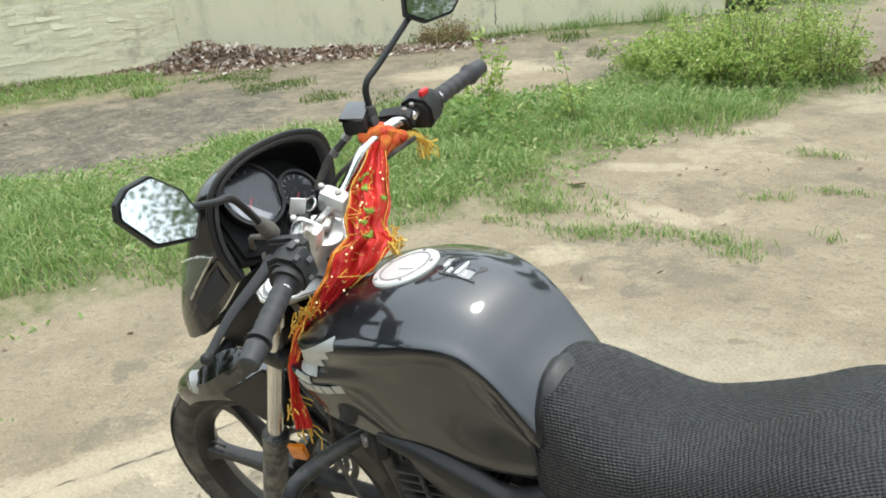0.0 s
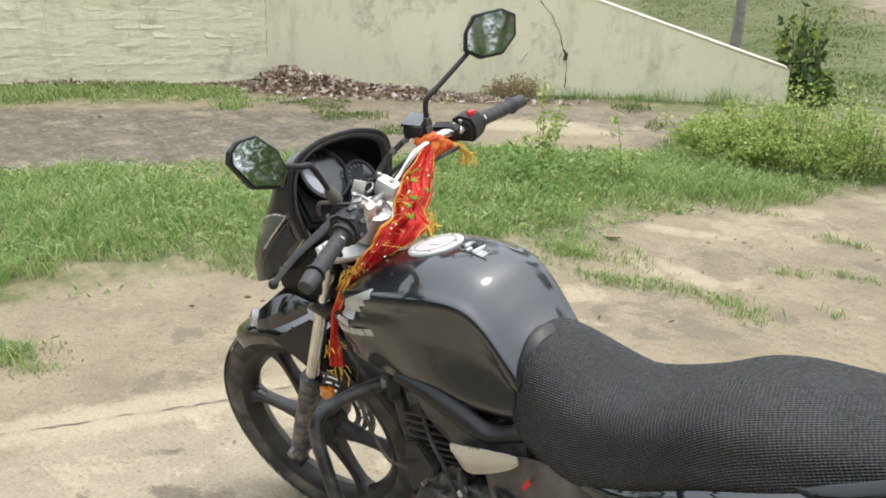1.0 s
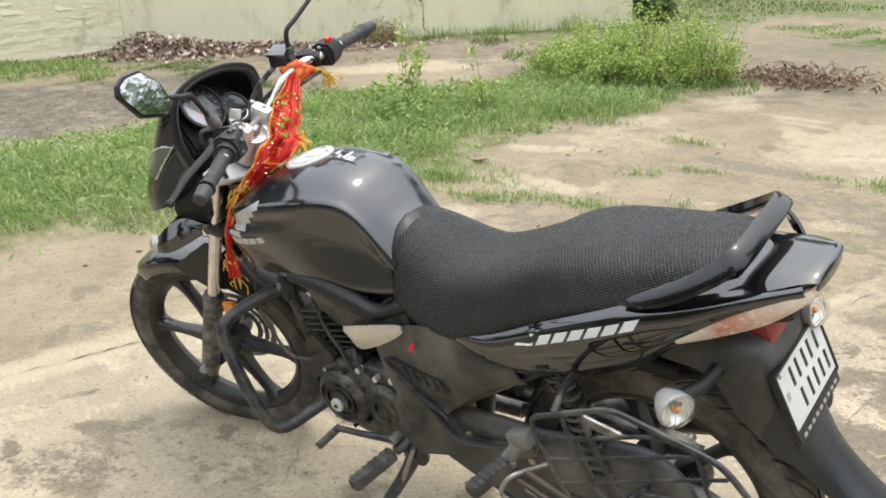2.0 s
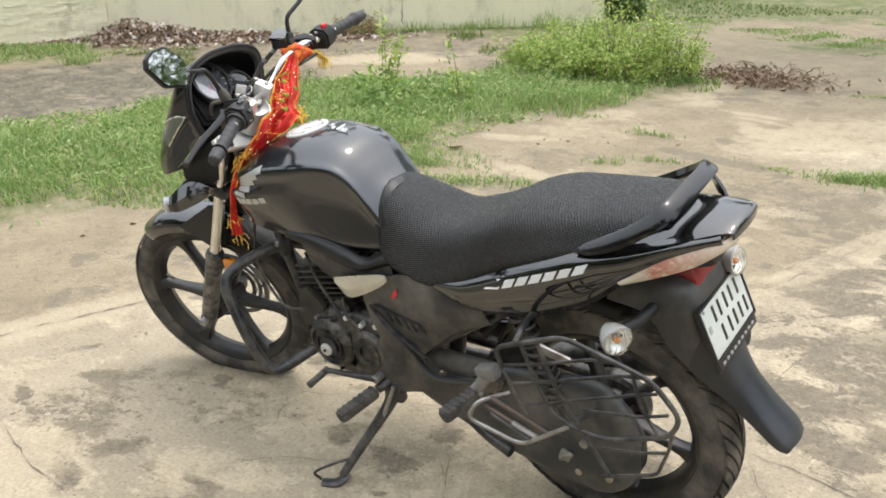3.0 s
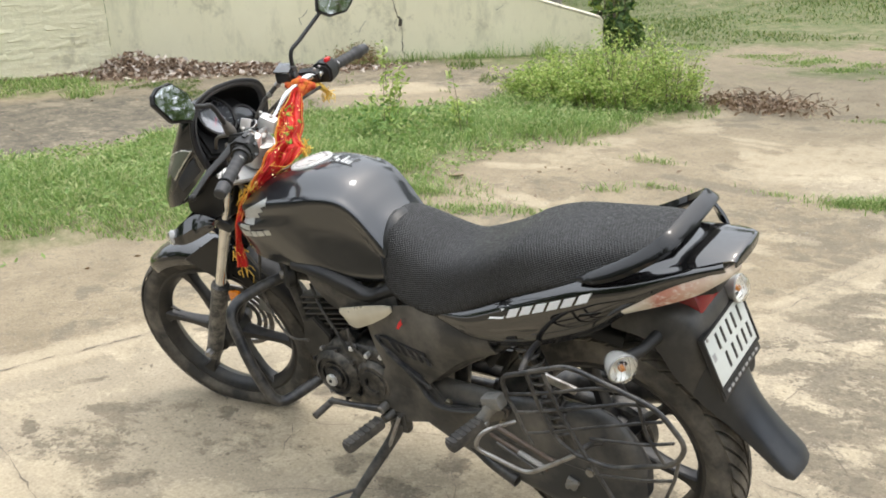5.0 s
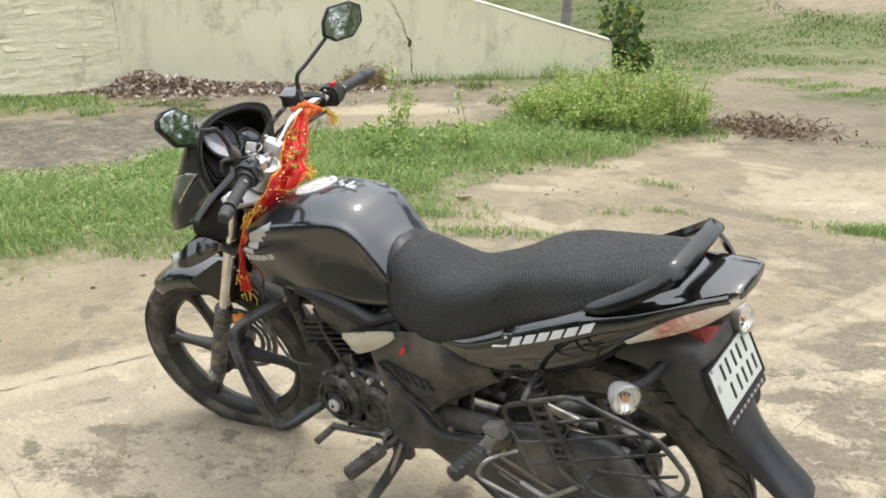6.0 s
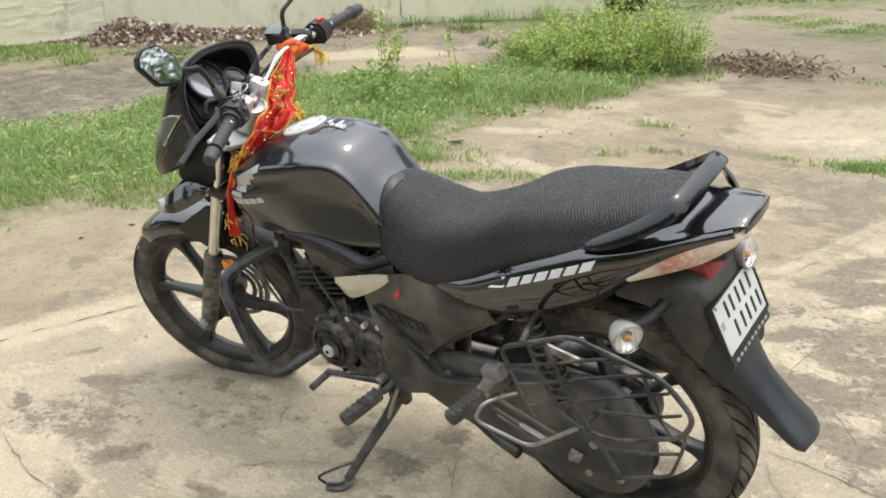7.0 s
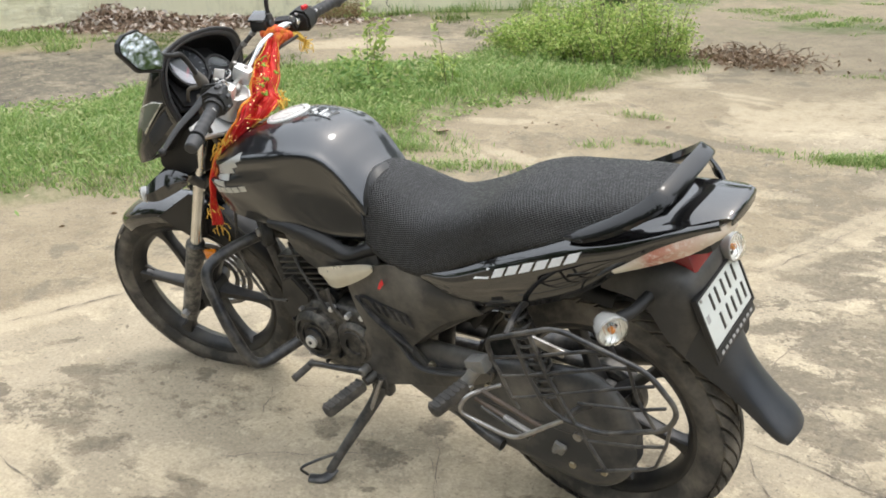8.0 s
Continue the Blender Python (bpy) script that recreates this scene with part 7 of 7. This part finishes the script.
part("clutch_cover", lathe([(0, 0.10), (0.074, 0.10), (0.076, 0.138), (0.066, 0.150), (0.058, 0.154), (0.056, 0.148), (0.030, 0.148), (0.028, 0.156), (0, 0.156)], (-0.765, 0, 0.372), (0, -1, 0), 40), M["engine"], engine)
part("cover_ring", lathe([(0.040, 0.146), (0.044, 0.146), (0.044, 0.153), (0.040, 0.153)], (-0.765, 0, 0.372), (0, -1, 0), 40), M["engine"], engine)
part("oil_cap", disc((-0.772, -0.158, 0.362), (0, 1, 0), 0.018, 0.012, 28), M["alu"], engine, "silver inspection cap")
part("timing_mark", disc((-0.772, -0.165, 0.362), (0, 1, 0), 0.005, 0.004, 16), M["plastic"], engine)
part("gearbox_cover", lathe([(0, 0.10), (0.062, 0.10), (0.064, 0.130), (0.052, 0.142), (0, 0.142)], (-0.635, 0, 0.380), (0, -1, 0), 32), M["engine"], engine)
part("sprocket_boss", lathe([(0.024, 0.142), (0.042, 0.142), (0.042, 0.148), (0.024, 0.148)], (-0.635, 0, 0.380), (0, -1, 0), 28), M["engine"], engine)
for i in range(9):
    a = 2 * math.pi * i / 9
    part("cover_bolt", disc((-0.765 + 0.082 * math.cos(a), -0.134, 0.372 + 0.082 * math.sin(a)), (0, 1, 0), 0.006, 0.016, 6), M["steel"] if i % 3 == 0 else M["engine"], engine)
for i in range(4):
    part("case_bolt", disc((-0.70 + 0.05 * i, -0.127, 0.468 - 0.01 * (i % 2)), (0, 1, 0), 0.008, 0.02, 6), M["alu"], engine)
part("starter", tube([(-0.73, -0.11, 0.475), (-0.73, 0.05, 0.475)], 0.03, 16), M["engine"], engine)
cyl_dir = Vector((-0.24, 0, 1)).normalized()
cyl0 = Vector((-0.775, 0, 0.46))
for i in range(8):
    c = cyl0 + cyl_dir * (0.012 + 0.0165 * i)
    fm = axes(c, (0, 1, 0), (1, 0, 0.24))
    part("cooling_fin", moved(box((0, 0, 0), (0.205 - 0.004 * abs(i - 4), 0.175, 0.006), 0.002), fm), M["rim"], engine)
part("cylinder", moved(box((0, 0, 0.07), (0.135, 0.12, 0.14), 0.02), axes(cyl0, (0, 1, 0), (1, 0, 0.24))), M["engine"], engine)
part("cylinder_head", moved(box((0, 0, 0.185), (0.165, 0.145, 0.095), 0.022), axes(cyl0, (0, 1, 0), (1, 0, 0.24))), M["engine"], engine)
for i in range(3):
    part("cooling_fin", moved(box((0, 0, 0.145 + 0.02 * i), (0.195, 0.165, 0.0045), 0.002), axes(cyl0, (0, 1, 0), (1, 0, 0.24))), M["alu"], engine, "bare-edged cooling fin")
part("spark_plug_cap", tube([(-0.86, -0.07, 0.62), (-0.90, -0.10, 0.64), (-0.93, -0.09, 0.67)], [0.012, 0.011, 0.006], 10, 10), M["rubber"], engine)
part("engine_mount", prism([(-0.87, 0.36), (-0.80, 0.40), (-0.79, 0.47), (-0.84, 0.52), (-0.88, 0.50), (-0.90, 0.42)], 0.02, 0.004, None, Matrix(((1, 0, 0, 0), (0, 0, 1, -0.105), (0, 1, 0, 0), (0, 0, 0, 1)))), M["rim"], engine, "black engine mounting plate")
horn = part("horn", disc((-0.905, -0.10, 0.640), (-0.55, -0.8, 0.1), 0.042, 0.03, 32), M["plastic"], bike, "round black horn")
part("horn_boss", disc((-0.915, -0.117, 0.642), (-0.55, -0.8, 0.1), 0.012, 0.01, 16), M["steel"], horn)
part("air_box", box((-0.36, 0, 0.60), (0.22, 0.18, 0.14), 0.03), M["plastic"], bike)
part("carburettor", box((-0.60, -0.02, 0.57), (0.13, 0.10, 0.09), 0.02), M["engine"], bike)
for pts in ([(-0.86, -0.075, 0.60), (-0.80, -0.11, 0.55), (-0.745, -0.125, 0.50), (-0.715, -0.13, 0.455)], [(-0.70, -0.13, 0.53), (-0.69, -0.135, 0.48), (-0.66, -0.13, 0.44), (-0.655, -0.14, 0.40)]):
    part("hose", tube(pts, 0.0045, 8, 20), M["rubber"], engine)
part("exhaust_pipe", tube([(-0.90, 0.02, 0.60), (-0.97, 0.06, 0.50), (-0.96, 0.11, 0.30), (-0.80, 0.13, 0.22), (-0.45, 0.14, 0.23)], 0.019, 12, 40), M["frame"], bike, "dull black exhaust pipe")
part("silencer", tube([(-0.45, 0.15, 0.235), (-0.36, 0.165, 0.25), (-0.25, 0.18, 0.27), (0.17, 0.205, 0.385), (0.20, 0.208, 0.39)], [0.02, 0.035, 0.044, 0.046, 0.03], 20, 30), M["frame"], bike, "black silencer on the right side")

# swing arm, chain case, dampers
chain = surface([
    [(-0.52, -0.086, 0.415), (-0.52, -0.116, 0.405), (-0.52, -0.118, 0.30), (-0.52, -0.086, 0.285)],
    [(-0.38, -0.086, 0.420), (-0.38, -0.120, 0.408), (-0.38, -0.122, 0.250), (-0.38, -0.086, 0.235)],
    [(-0.22, -0.086, 0.425), (-0.22, -0.124, 0.412), (-0.22, -0.126, 0.212), (-0.22, -0.086, 0.198)],
    [(-0.07, -0.086, 0.450), (-0.07, -0.126, 0.436), (-0.07, -0.128, 0.190), (-0.07, -0.086, 0.176)],
    [(0.02, -0.086, 0.452), (0.02, -0.126, 0.438), (0.02, -0.128, 0.190), (0.02, -0.086, 0.176)],
    [(0.085, -0.086, 0.415), (0.085, -0.122, 0.402), (0.085, -0.124, 0.222), (0.085, -0.086, 0.21)],
    [(0.125, -0.086, 0.35), (0.125, -0.112, 0.345), (0.125, -0.114, 0.285), (0.125, -0.086, 0.275)]], 40, 20, True, True)
case = part("chain_case", chain, M["case"], bike, "dusty black enclosed chain case")
part("case_seam", tube([(-0.48, -0.122, 0.352), (-0.30, -0.127, 0.330), (-0.02, -0.130, 0.312), (0.105, -0.120, 0.315)], 0.004, 6, 16), M["frame"], case)
for x, w in ((-0.40, 0.385), (-0.03, 0.215), (0.05, 0.225), (-0.24, 0.375)):
    part("case_bolt", disc((x, -0.130, w), (0, 1, 0), 0.010, 0.012, 6), M["brass"], case, "tarnished bolt")
part("data_plate", box((-0.112, -0.1285, 0.280), (0.060, 0.003, 0.020), 0.001, pose(0, 0, 0, 0, 8)), M["brass"], case, "worn brass label")
lump = box((-0.060, -0.134, 0.258), (0.030, 0.016, 0.030), 0.005, pose(0, 0, 0, 0, 20))
tube([(-0.072, -0.138, 0.245), (-0.060, -0.142, 0.262), (-0.040, -0.138, 0.268)], 0.006, 8, 8, lump)
part("case_clip", lump, M["hanger"], case, "corroded pale metal clip")
for s in (-1, 1):
    part("swing_arm", tube([(-0.47, s * 0.085, 0.335), (-0.25, s * 0.095, 0.33), (0.03, s * 0.098, 0.313)], 0.021, 12, 16, flat=0.7), M["frame"], bike)
    dp0, dp1 = Vector((-0.05, s * 0.118, 0.345)), Vector((-0.165, s * 0.122, 0.655))
    shock = part("shock_absorber", tube([dp0, dp0 + (dp1 - dp0) * 0.45], 0.017, 14), M["frame"], bike, "rear shock absorber")
    part("shock_rod", tube([dp0 + (dp1 - dp0) * 0.4, dp1], 0.008, 10), M["frame"], shock)
    coil = [dp0 + (dp1 - dp0) * (0.15 + 0.75 * i / 110) + Vector((math.cos(i * 0.62), math.sin(i * 0.62), 0)) * 0.025 for i in range(111)]
    part("spring", tube(coil, 0.0045, 6), M["frame"], shock)
    part("eyelet", disc(dp1, (0, 1, 0), 0.018, 0.03, 18), M["frame"], shock)
part("rear_axle", tube([(REAR.x, -0.14, REAR.z), (REAR.x, 0.14, REAR.z)], 0.011, 12), M["steel"], bike)

# footrests, gear lever, side stand
for s in (-1, 1):
    def peg(a, b, label):
        a, b = Vector(a), Vector(b)
        d = (b - a).normalized()
        m = axes((a + b) / 2, d, (0, 0, 1))
        ob = part("footrest", moved(box((0, 0, 0), ((b - a).length, 0.032, 0.034), 0.012), m), M["rubber"], bike, label)
        for i in range(7):
            part("rib", moved(box((-0.42 * (b - a).length + 0.14 * i * (b - a).length, 0.0152, 0), (0.006, 0.005, 0.028), 0.002), m), M["rubber"], ob)
        return ob
    f = peg((-0.60, s * 0.175, 0.292), (-0.625, s * 0.300, 0.285), "black rubber front footrest")
    part("footrest_bracket", tube([(-0.585, s * 0.12, 0.30), (-0.598, s * 0.17, 0.295)], [0.018, 0.013], 12), M["frame"], f)
    r = peg((-0.245, s * 0.205, 0.432), (-0.275, s * 0.305, 0.420), "folded black rubber pillion footrest")
    hang = tube([(-0.250, s * 0.200, 0.430), (-0.240, s * 0.192, 0.448), (-0.228, s * 0.184, 0.470)], [0.017, 0.014, 0.018], 12)
    box((-0.222, s * 0.180, 0.482), (0.052, 0.034, 0.036), 0.007, pose(0, 0, 0, 0, -18, 0), hang)
    tube([(-0.262, s * 0.196, 0.436), (-0.232, s * 0.206, 0.426)], 0.009, 10, 0, hang)
    part("footrest_hanger", hang, M["hanger"], r, "worn bare metal hanger")
lever = part("gear_lever", tube([(-0.600, -0.165, 0.325), (-0.68, -0.180, 0.322), (-0.745, -0.186, 0.318), (-0.765, -0.19, 0.312)], [0.011, 0.008, 0.008, 0.008], 10, 20), M["frame"], bike, "black gear lever")
part("toe_peg", tube([(-0.765, -0.175, 0.310), (-0.775, -0.245, 0.300)], 0.010, 12), M["rubber"], lever)
part("gear_shaft", disc((-0.60, -0.160, 0.325), (0, 1, 0), 0.012, 0.03, 16), M["steel"], lever)
stand = part("side_stand", tube([(-0.575, -0.135, 0.265), (-0.592, -0.165, 0.220), (-0.635, -0.255, 0.130), (-0.658, -0.305, 0.078)], [0.020, 0.016, 0.013, 0.012], 12, 26), M["frame"], bike, "dusty black side stand, folded out")
part("stand_foot", tube([(-0.650, -0.290, 0.078), (-0.664, -0.325, 0.067), (-0.698, -0.345, 0.072)], [0.013, 0.016, 0.014], 12, 14, flat=0.5), M["frame"], stand)
part("stand_tang", tube([(-0.640, -0.265, 0.118), (-0.672, -0.32, 0.125), (-0.705, -0.355, 0.112), (-0.70, -0.345, 0.082)], 0.004, 8, 24), M["frame"], stand, "bent wire tang")
part("stand_bracket", box((-0.575, -0.13, 0.275), (0.06, 0.03, 0.07), 0.01), M["frame"], stand)
part("stand_spring", tube([(-0.56, -0.15, 0.30), (-0.60, -0.19, 0.18)], 0.006, 8), M["steel"], stand)
part("centre_stand", tube([(-0.40, -0.10, 0.27), (-0.30, -0.12, 0.22), (-0.22, -0.13, 0.20)], [0.016, 0.014, 0.018], 12, 14), M["frame"], bike, "folded centre stand")
part("brake_pedal", tube([(-0.62, 0.15, 0.30), (-0.75, 0.18, 0.29), (-0.80, 0.19, 0.30)], 0.009, 10, 14), M["frame"], bike)

# crash guard: a bent bar at either side
for s in (-1, 1):
    pts = [(-0.955, s * 0.055, 0.600), (-1.0, s * 0.13, 0.592), (-1.035, s * 0.235, 0.570), (-0.965, s * 0.258, 0.42), (-0.912, s * 0.25, 0.290), (-0.84, s * 0.12, 0.330)]
    part("crash_guard", bent(pts, 0.0155, 14, 0.05), M["frame"], bike, "black tubular crash guard")

# rear wheel guard: bars on the left side
GV = -0.29
def gp(x, w, dv=0.0):
    return (x, GV + dv, w)
cage = part("wheel_guard", bent([gp(-0.10, 0.612), gp(-0.112, 0.660), gp(0.055, 0.736), gp(0.240, 0.690), gp(0.298, 0.618), gp(0.275, 0.566), gp(0.135, 0.503), gp(0.055, 0.510)], 0.0056, 10, 0.03), M["frame"], bike, "black barred rear wheel guard")
bars = [
    ([gp(-0.106, 0.615), gp(0.0, 0.652), gp(0.115, 0.700), gp(0.17, 0.708)], 0.0038),
    ([gp(-0.085, 0.575), gp(-0.043, 0.588), gp(0.173, 0.680), gp(0.22, 0.69)], 0.0038),
    ([gp(-0.065, 0.525), gp(-0.022, 0.541), gp(0.205, 0.644), gp(0.25, 0.662)], 0.0034),
    ([gp(-0.045, 0.685), gp(-0.02, 0.60), gp(0.012, 0.533), gp(0.055, 0.510)], 0.0046),
    ([gp(-0.005, 0.700), gp(0.03, 0.60), gp(0.067, 0.532), gp(0.139, 0.411)], 0.0046),
    ([gp(-0.106, 0.615), gp(-0.089, 0.59), gp(-0.07, 0.535), gp(-0.05, 0.50)], 0.0038),
    ([gp(0.280, 0.575), gp(0.272, 0.53), gp(0.248, 0.462), gp(0.235, 0.452), gp(0.12, 0.398)], 0.0038),
    ([gp(0.09, 0.565), gp(0.214, 0.593), gp(0.272, 0.618)], 0.0034),
    ([gp(0.10, 0.472), gp(0.21, 0.50), gp(0.268, 0.523)], 0.0034),
    ([gp(0.20, 0.70), gp(0.215, 0.62), gp(0.25, 0.56)], 0.0038),
]
for pts, r in bars:
    part("guard_bar", bent(pts, r, 8, 0.015), M["frame"], cage)
part("foot_loop", bent([gp(-0.14, 0.480, 0.07), gp(-0.182, 0.490, 0.0), gp(-0.205, 0.444, -0.01), gp(-0.066, 0.418, -0.01), gp(0.055, 0.510)], 0.0052, 10, 0.03), M["steel"], cage, "bare worn metal foot loop")
part("foot_rod", tube([gp(-0.16, 0.485, 0.03), gp(0.0, 0.455, 0.01)], 0.006, 8), M["rust"], cage)
part("foot_rod", tube([gp(-0.175, 0.468, 0.02), gp(-0.02, 0.44, 0.0)], 0.005, 8), M["rust"], cage)
part("foot_rod", tube([gp(-0.155, 0.458, 0.012), gp(-0.03, 0.430, -0.006)], 0.0035, 8), M["frame"], cage)
part("rod_sleeve", tube([gp(-0.095, 0.456, 0.008), gp(-0.030, 0.443, 0.001)], 0.0075, 8, 0, None, False, 0.6), M["hanger"], cage, "pale flattened sleeve on the rod")
for x, w, e in ((-0.06, 0.685, (-0.10, -0.14, 0.66)), (0.055, 0.51, (0.02, -0.12, 0.40))):
    part("guard_stay", tube([gp(x, w), ((x + e[0]) / 2, (GV + e[1]) / 2, (w + e[2]) / 2 + 0.01), e], 0.007, 8, 12), M["frame"], cage)
part("guard_tie", box((0.02, GV + 0.02, 0.668), (0.075, 0.008, 0.02), 0.003, pose(0, 0, 0, 0, 12)), M["steel"], cage)

# ---- the cloth tied to the handlebar ----
def to_world(p):
    return bike.matrix_basis @ Vector(p)


CLOTH_EDGES = [   # the two edges of the hanging cloth, from the knot down
    ((-0.992, 0.141, 1.062), (-0.971, 0.168, 1.060)), ((-0.990, 0.124, 1.050), (-0.966, 0.152, 1.047)), ((-0.986, 0.090, 1.029), (-0.955, 0.126, 1.018)), ((-0.980, 0.060, 1.008), (-0.942, 0.102, 0.990)),
    ((-0.972, 0.028, 0.986), (-0.925, 0.076, 0.958)), ((-0.962, 0.0, 0.966), (-0.904, 0.059, 0.939)), ((-0.960, -0.025, 0.944), (-0.905, 0.022, 0.925)), ((-0.962, -0.058, 0.916), (-0.920, -0.014, 0.908)),
    ((-0.976, -0.087, 0.886), (-0.940, -0.046, 0.881)), ((-0.997, -0.111, 0.851), (-0.970, -0.079, 0.848)), ((-1.008, -0.123, 0.828), (-0.990, -0.103, 0.823)), ((-1.011, -0.146, 0.790), (-0.998, -0.133, 0.785)),
    ((-1.018, -0.155, 0.747), (-1.007, -0.145, 0.743)), ((-1.027, -0.158, 0.709), (-1.007, -0.141, 0.699)), ((-1.031, -0.162, 0.664), (-1.011, -0.143, 0.659))]
FACING = Vector((0.62, -0.62, 0.48)).normalized()


def cloth_point(i, f, lift=0.0):
    """A point on the gathered cloth: i along it from 0 to 1, f across from 0 to 1."""
    k = i * (len(CLOTH_EDGES) - 1)
    j = min(int(k), len(CLOTH_EDGES) - 2)
    g = k - j
    a = Vector(CLOTH_EDGES[j][0]).lerp(Vector(CLOTH_EDGES[j + 1][0]), g)
    b = Vector(CLOTH_EDGES[j][1]).lerp(Vector(CLOTH_EDGES[j + 1][1]), g)
    w = (b - a).length
    fold = 0.10 * w * math.sin(f * 17 + 5 * i) + 0.055 * w * math.sin(f * 39 - 9 * i + 1) + 0.05 * w * math.sin(f * 7 + 14 * i) + 0.28 * w * math.sin(math.pi * f) + 0.012
    wob = 0.06 * w * math.sin(23 * i + 4 * f) + 0.04 * w * math.sin(51 * i + 2)
    fold += 0.16 * w * noise.noise(Vector((f * 3.2, i * 15, 1.5))) + 0.07 * w * noise.noise(Vector((f * 8, i * 38, 7.0)))
    return a.lerp(b, f) + FACING * (fold + lift) + (b - a).normalized() * wob


def build_cloth():
    """A gathered red cloth: knotted at the bar, hanging in folds over the yoke and down beside the tank."""
    rng = np.random.RandomState(3)
    nu, nv = 110, 40
    bm = bmesh.new()
    front = [[bm.verts.new(to_world(cloth_point(i / (nu - 1), j / (nv - 1)))) for j in range(nv)] for i in range(nu)]
    lay = bm.loops.layers.uv.new("cloth")
    for i in range(nu - 1):
        for j in range(nv - 1):
            f = bm.faces.new((front[i][j], front[i + 1][j], front[i + 1][j + 1], front[i][j + 1]))
            for loop, (a, b) in zip(f.loops, ((i, j), (i + 1, j), (i + 1, j + 1), (i, j + 1))):
                loop[lay].uv = (b / (nv - 1), a / (nu - 1))
    bmesh.ops.recalc_face_normals(bm, faces=bm.faces[:])
    bmesh.ops.solidify(bm, geom=bm.faces[:], thickness=0.003)
    ob = thing("votive_cloth", bm, M["cloth"], "red cloth with gold sequins and green marks knotted round the handlebar", "cloth")
    knot = bmesh.new()
    for k in range(3):
        ring = []
        for i in range(30):
            a = 2 * math.pi * i / 30
            ring.append(to_world(Vector((-0.984 + 0.004 * k, 0.148 + 0.012 * k, 1.064)) + Vector((math.cos(a) * 0.019, 0.012 * math.sin(2 * a + k), math.sin(a) * 0.019))))
        tube(ring, [0.009 + 0.003 * math.sin(i * 1.3 + k) for i in range(30)], 8, 0, knot, True)
    part("knot", knot, M["knot"], ob, "knot of red and orange cloth")
    tail = tube([to_world(q) for q in ((-0.98, 0.168, 1.060), (-0.966, 0.20, 1.055), (-0.955, 0.218, 1.045), (-0.950, 0.226, 1.03))], [0.010, 0.012, 0.009, 0.005], 8, 14)
    part("cloth_tail", tail, M["gold"], ob, "gold fringed tail")
    for base, n, l, s in (((-0.950, 0.226, 1.032), 26, 0.024, 0.006), ((-1.020, -0.152, 0.662), 9, 0.02, 0.007), ((-0.902, 0.052, 0.946), 30, 0.022, 0.010), ((-0.985, -0.098, 0.848), 110, 0.022, 0.012), ((-0.968, -0.082, 0.876), 90, 0.02, 0.012), ((-1.024, -0.152, 0.712), 20, 0.02, 0.008)):
        fr = bmesh.new()
        for i in range(n):
            o = Vector(base) + Vector(rng.normal(size=3).tolist()) * s
            e = o + Vector((rng.normal() * 0.010 + 0.003, rng.normal() * 0.010, -l * (0.4 + rng.rand())))
            tube([to_world(o), to_world((o + e) / 2 + Vector(rng.normal(size=3).tolist()) * 0.004), to_world(e)], 0.0014, 4, 0, fr)
        tagged(part("tassel", fr, M["gold"], ob), "gold tinsel tassel", kind="stuff")
    for f0, f1 in ((0.03, 0.03), (0.97, 0.97)):
        pts = [to_world(cloth_point(0.04 + 0.70 * k / 70, f0 + (f1 - f0) * k / 70 + 0.02 * math.sin(k * 0.5), 0.002)) for k in range(71)]
        part("gold_border", tube(pts, 0.0008, 5), M["gold"], ob, "gold border ribbon")
    for i0, f0, r in ((0.15, 0.30, 0.9), (0.19, 0.42, 0.8), (0.26, 0.55, 1.1), (0.30, 0.48, 1.2), (0.34, 0.60, 0.9), (0.22, 0.86, 0.7)):
        pts, a, b = [], i0, f0
        for k in range(16):
            a, b = a + rng.normal() * 0.008 * r, b + rng.normal() * 0.07 * r
            a, b = a + (i0 - a) * 0.25, min(0.97, max(0.03, b + (f0 - b) * 0.25))
            pts.append(to_world(cloth_point(a, b, 0.003)))
        part("green_motif", tube(pts, [0.0012 + 0.0016 * rng.rand() for _ in pts], 6), M["green_thread"], ob, "green thread embroidery")
    for k in range(14):
        i0, f0 = 0.10 + 0.55 * rng.rand(), 0.05 + 0.6 * rng.rand()
        pts = [to_world(cloth_point(i0 + 0.012 * q + 0.006 * rng.normal(), min(0.97, max(0.03, f0 + 0.08 * q * rng.normal())), 0.0025)) for q in range(6)]
        part("gold_thread", tube(pts, 0.0009, 5), M["gold"], ob)
    for k in range(30):
        i, f = 0.08 + 0.56 * rng.rand(), 0.08 + 0.84 * rng.rand()
        p, q = cloth_point(i, f, 0.003), Vector((0.6 + 0.3 * rng.normal(), -0.6 + 0.3 * rng.normal(), 0.6 + 0.3 * rng.normal())).normalized()
        part("sequin", disc(to_world(p), q, 0.0012 + 0.0012 * rng.rand(), 0.001, 8), M["sequin"], ob)


build_cloth()
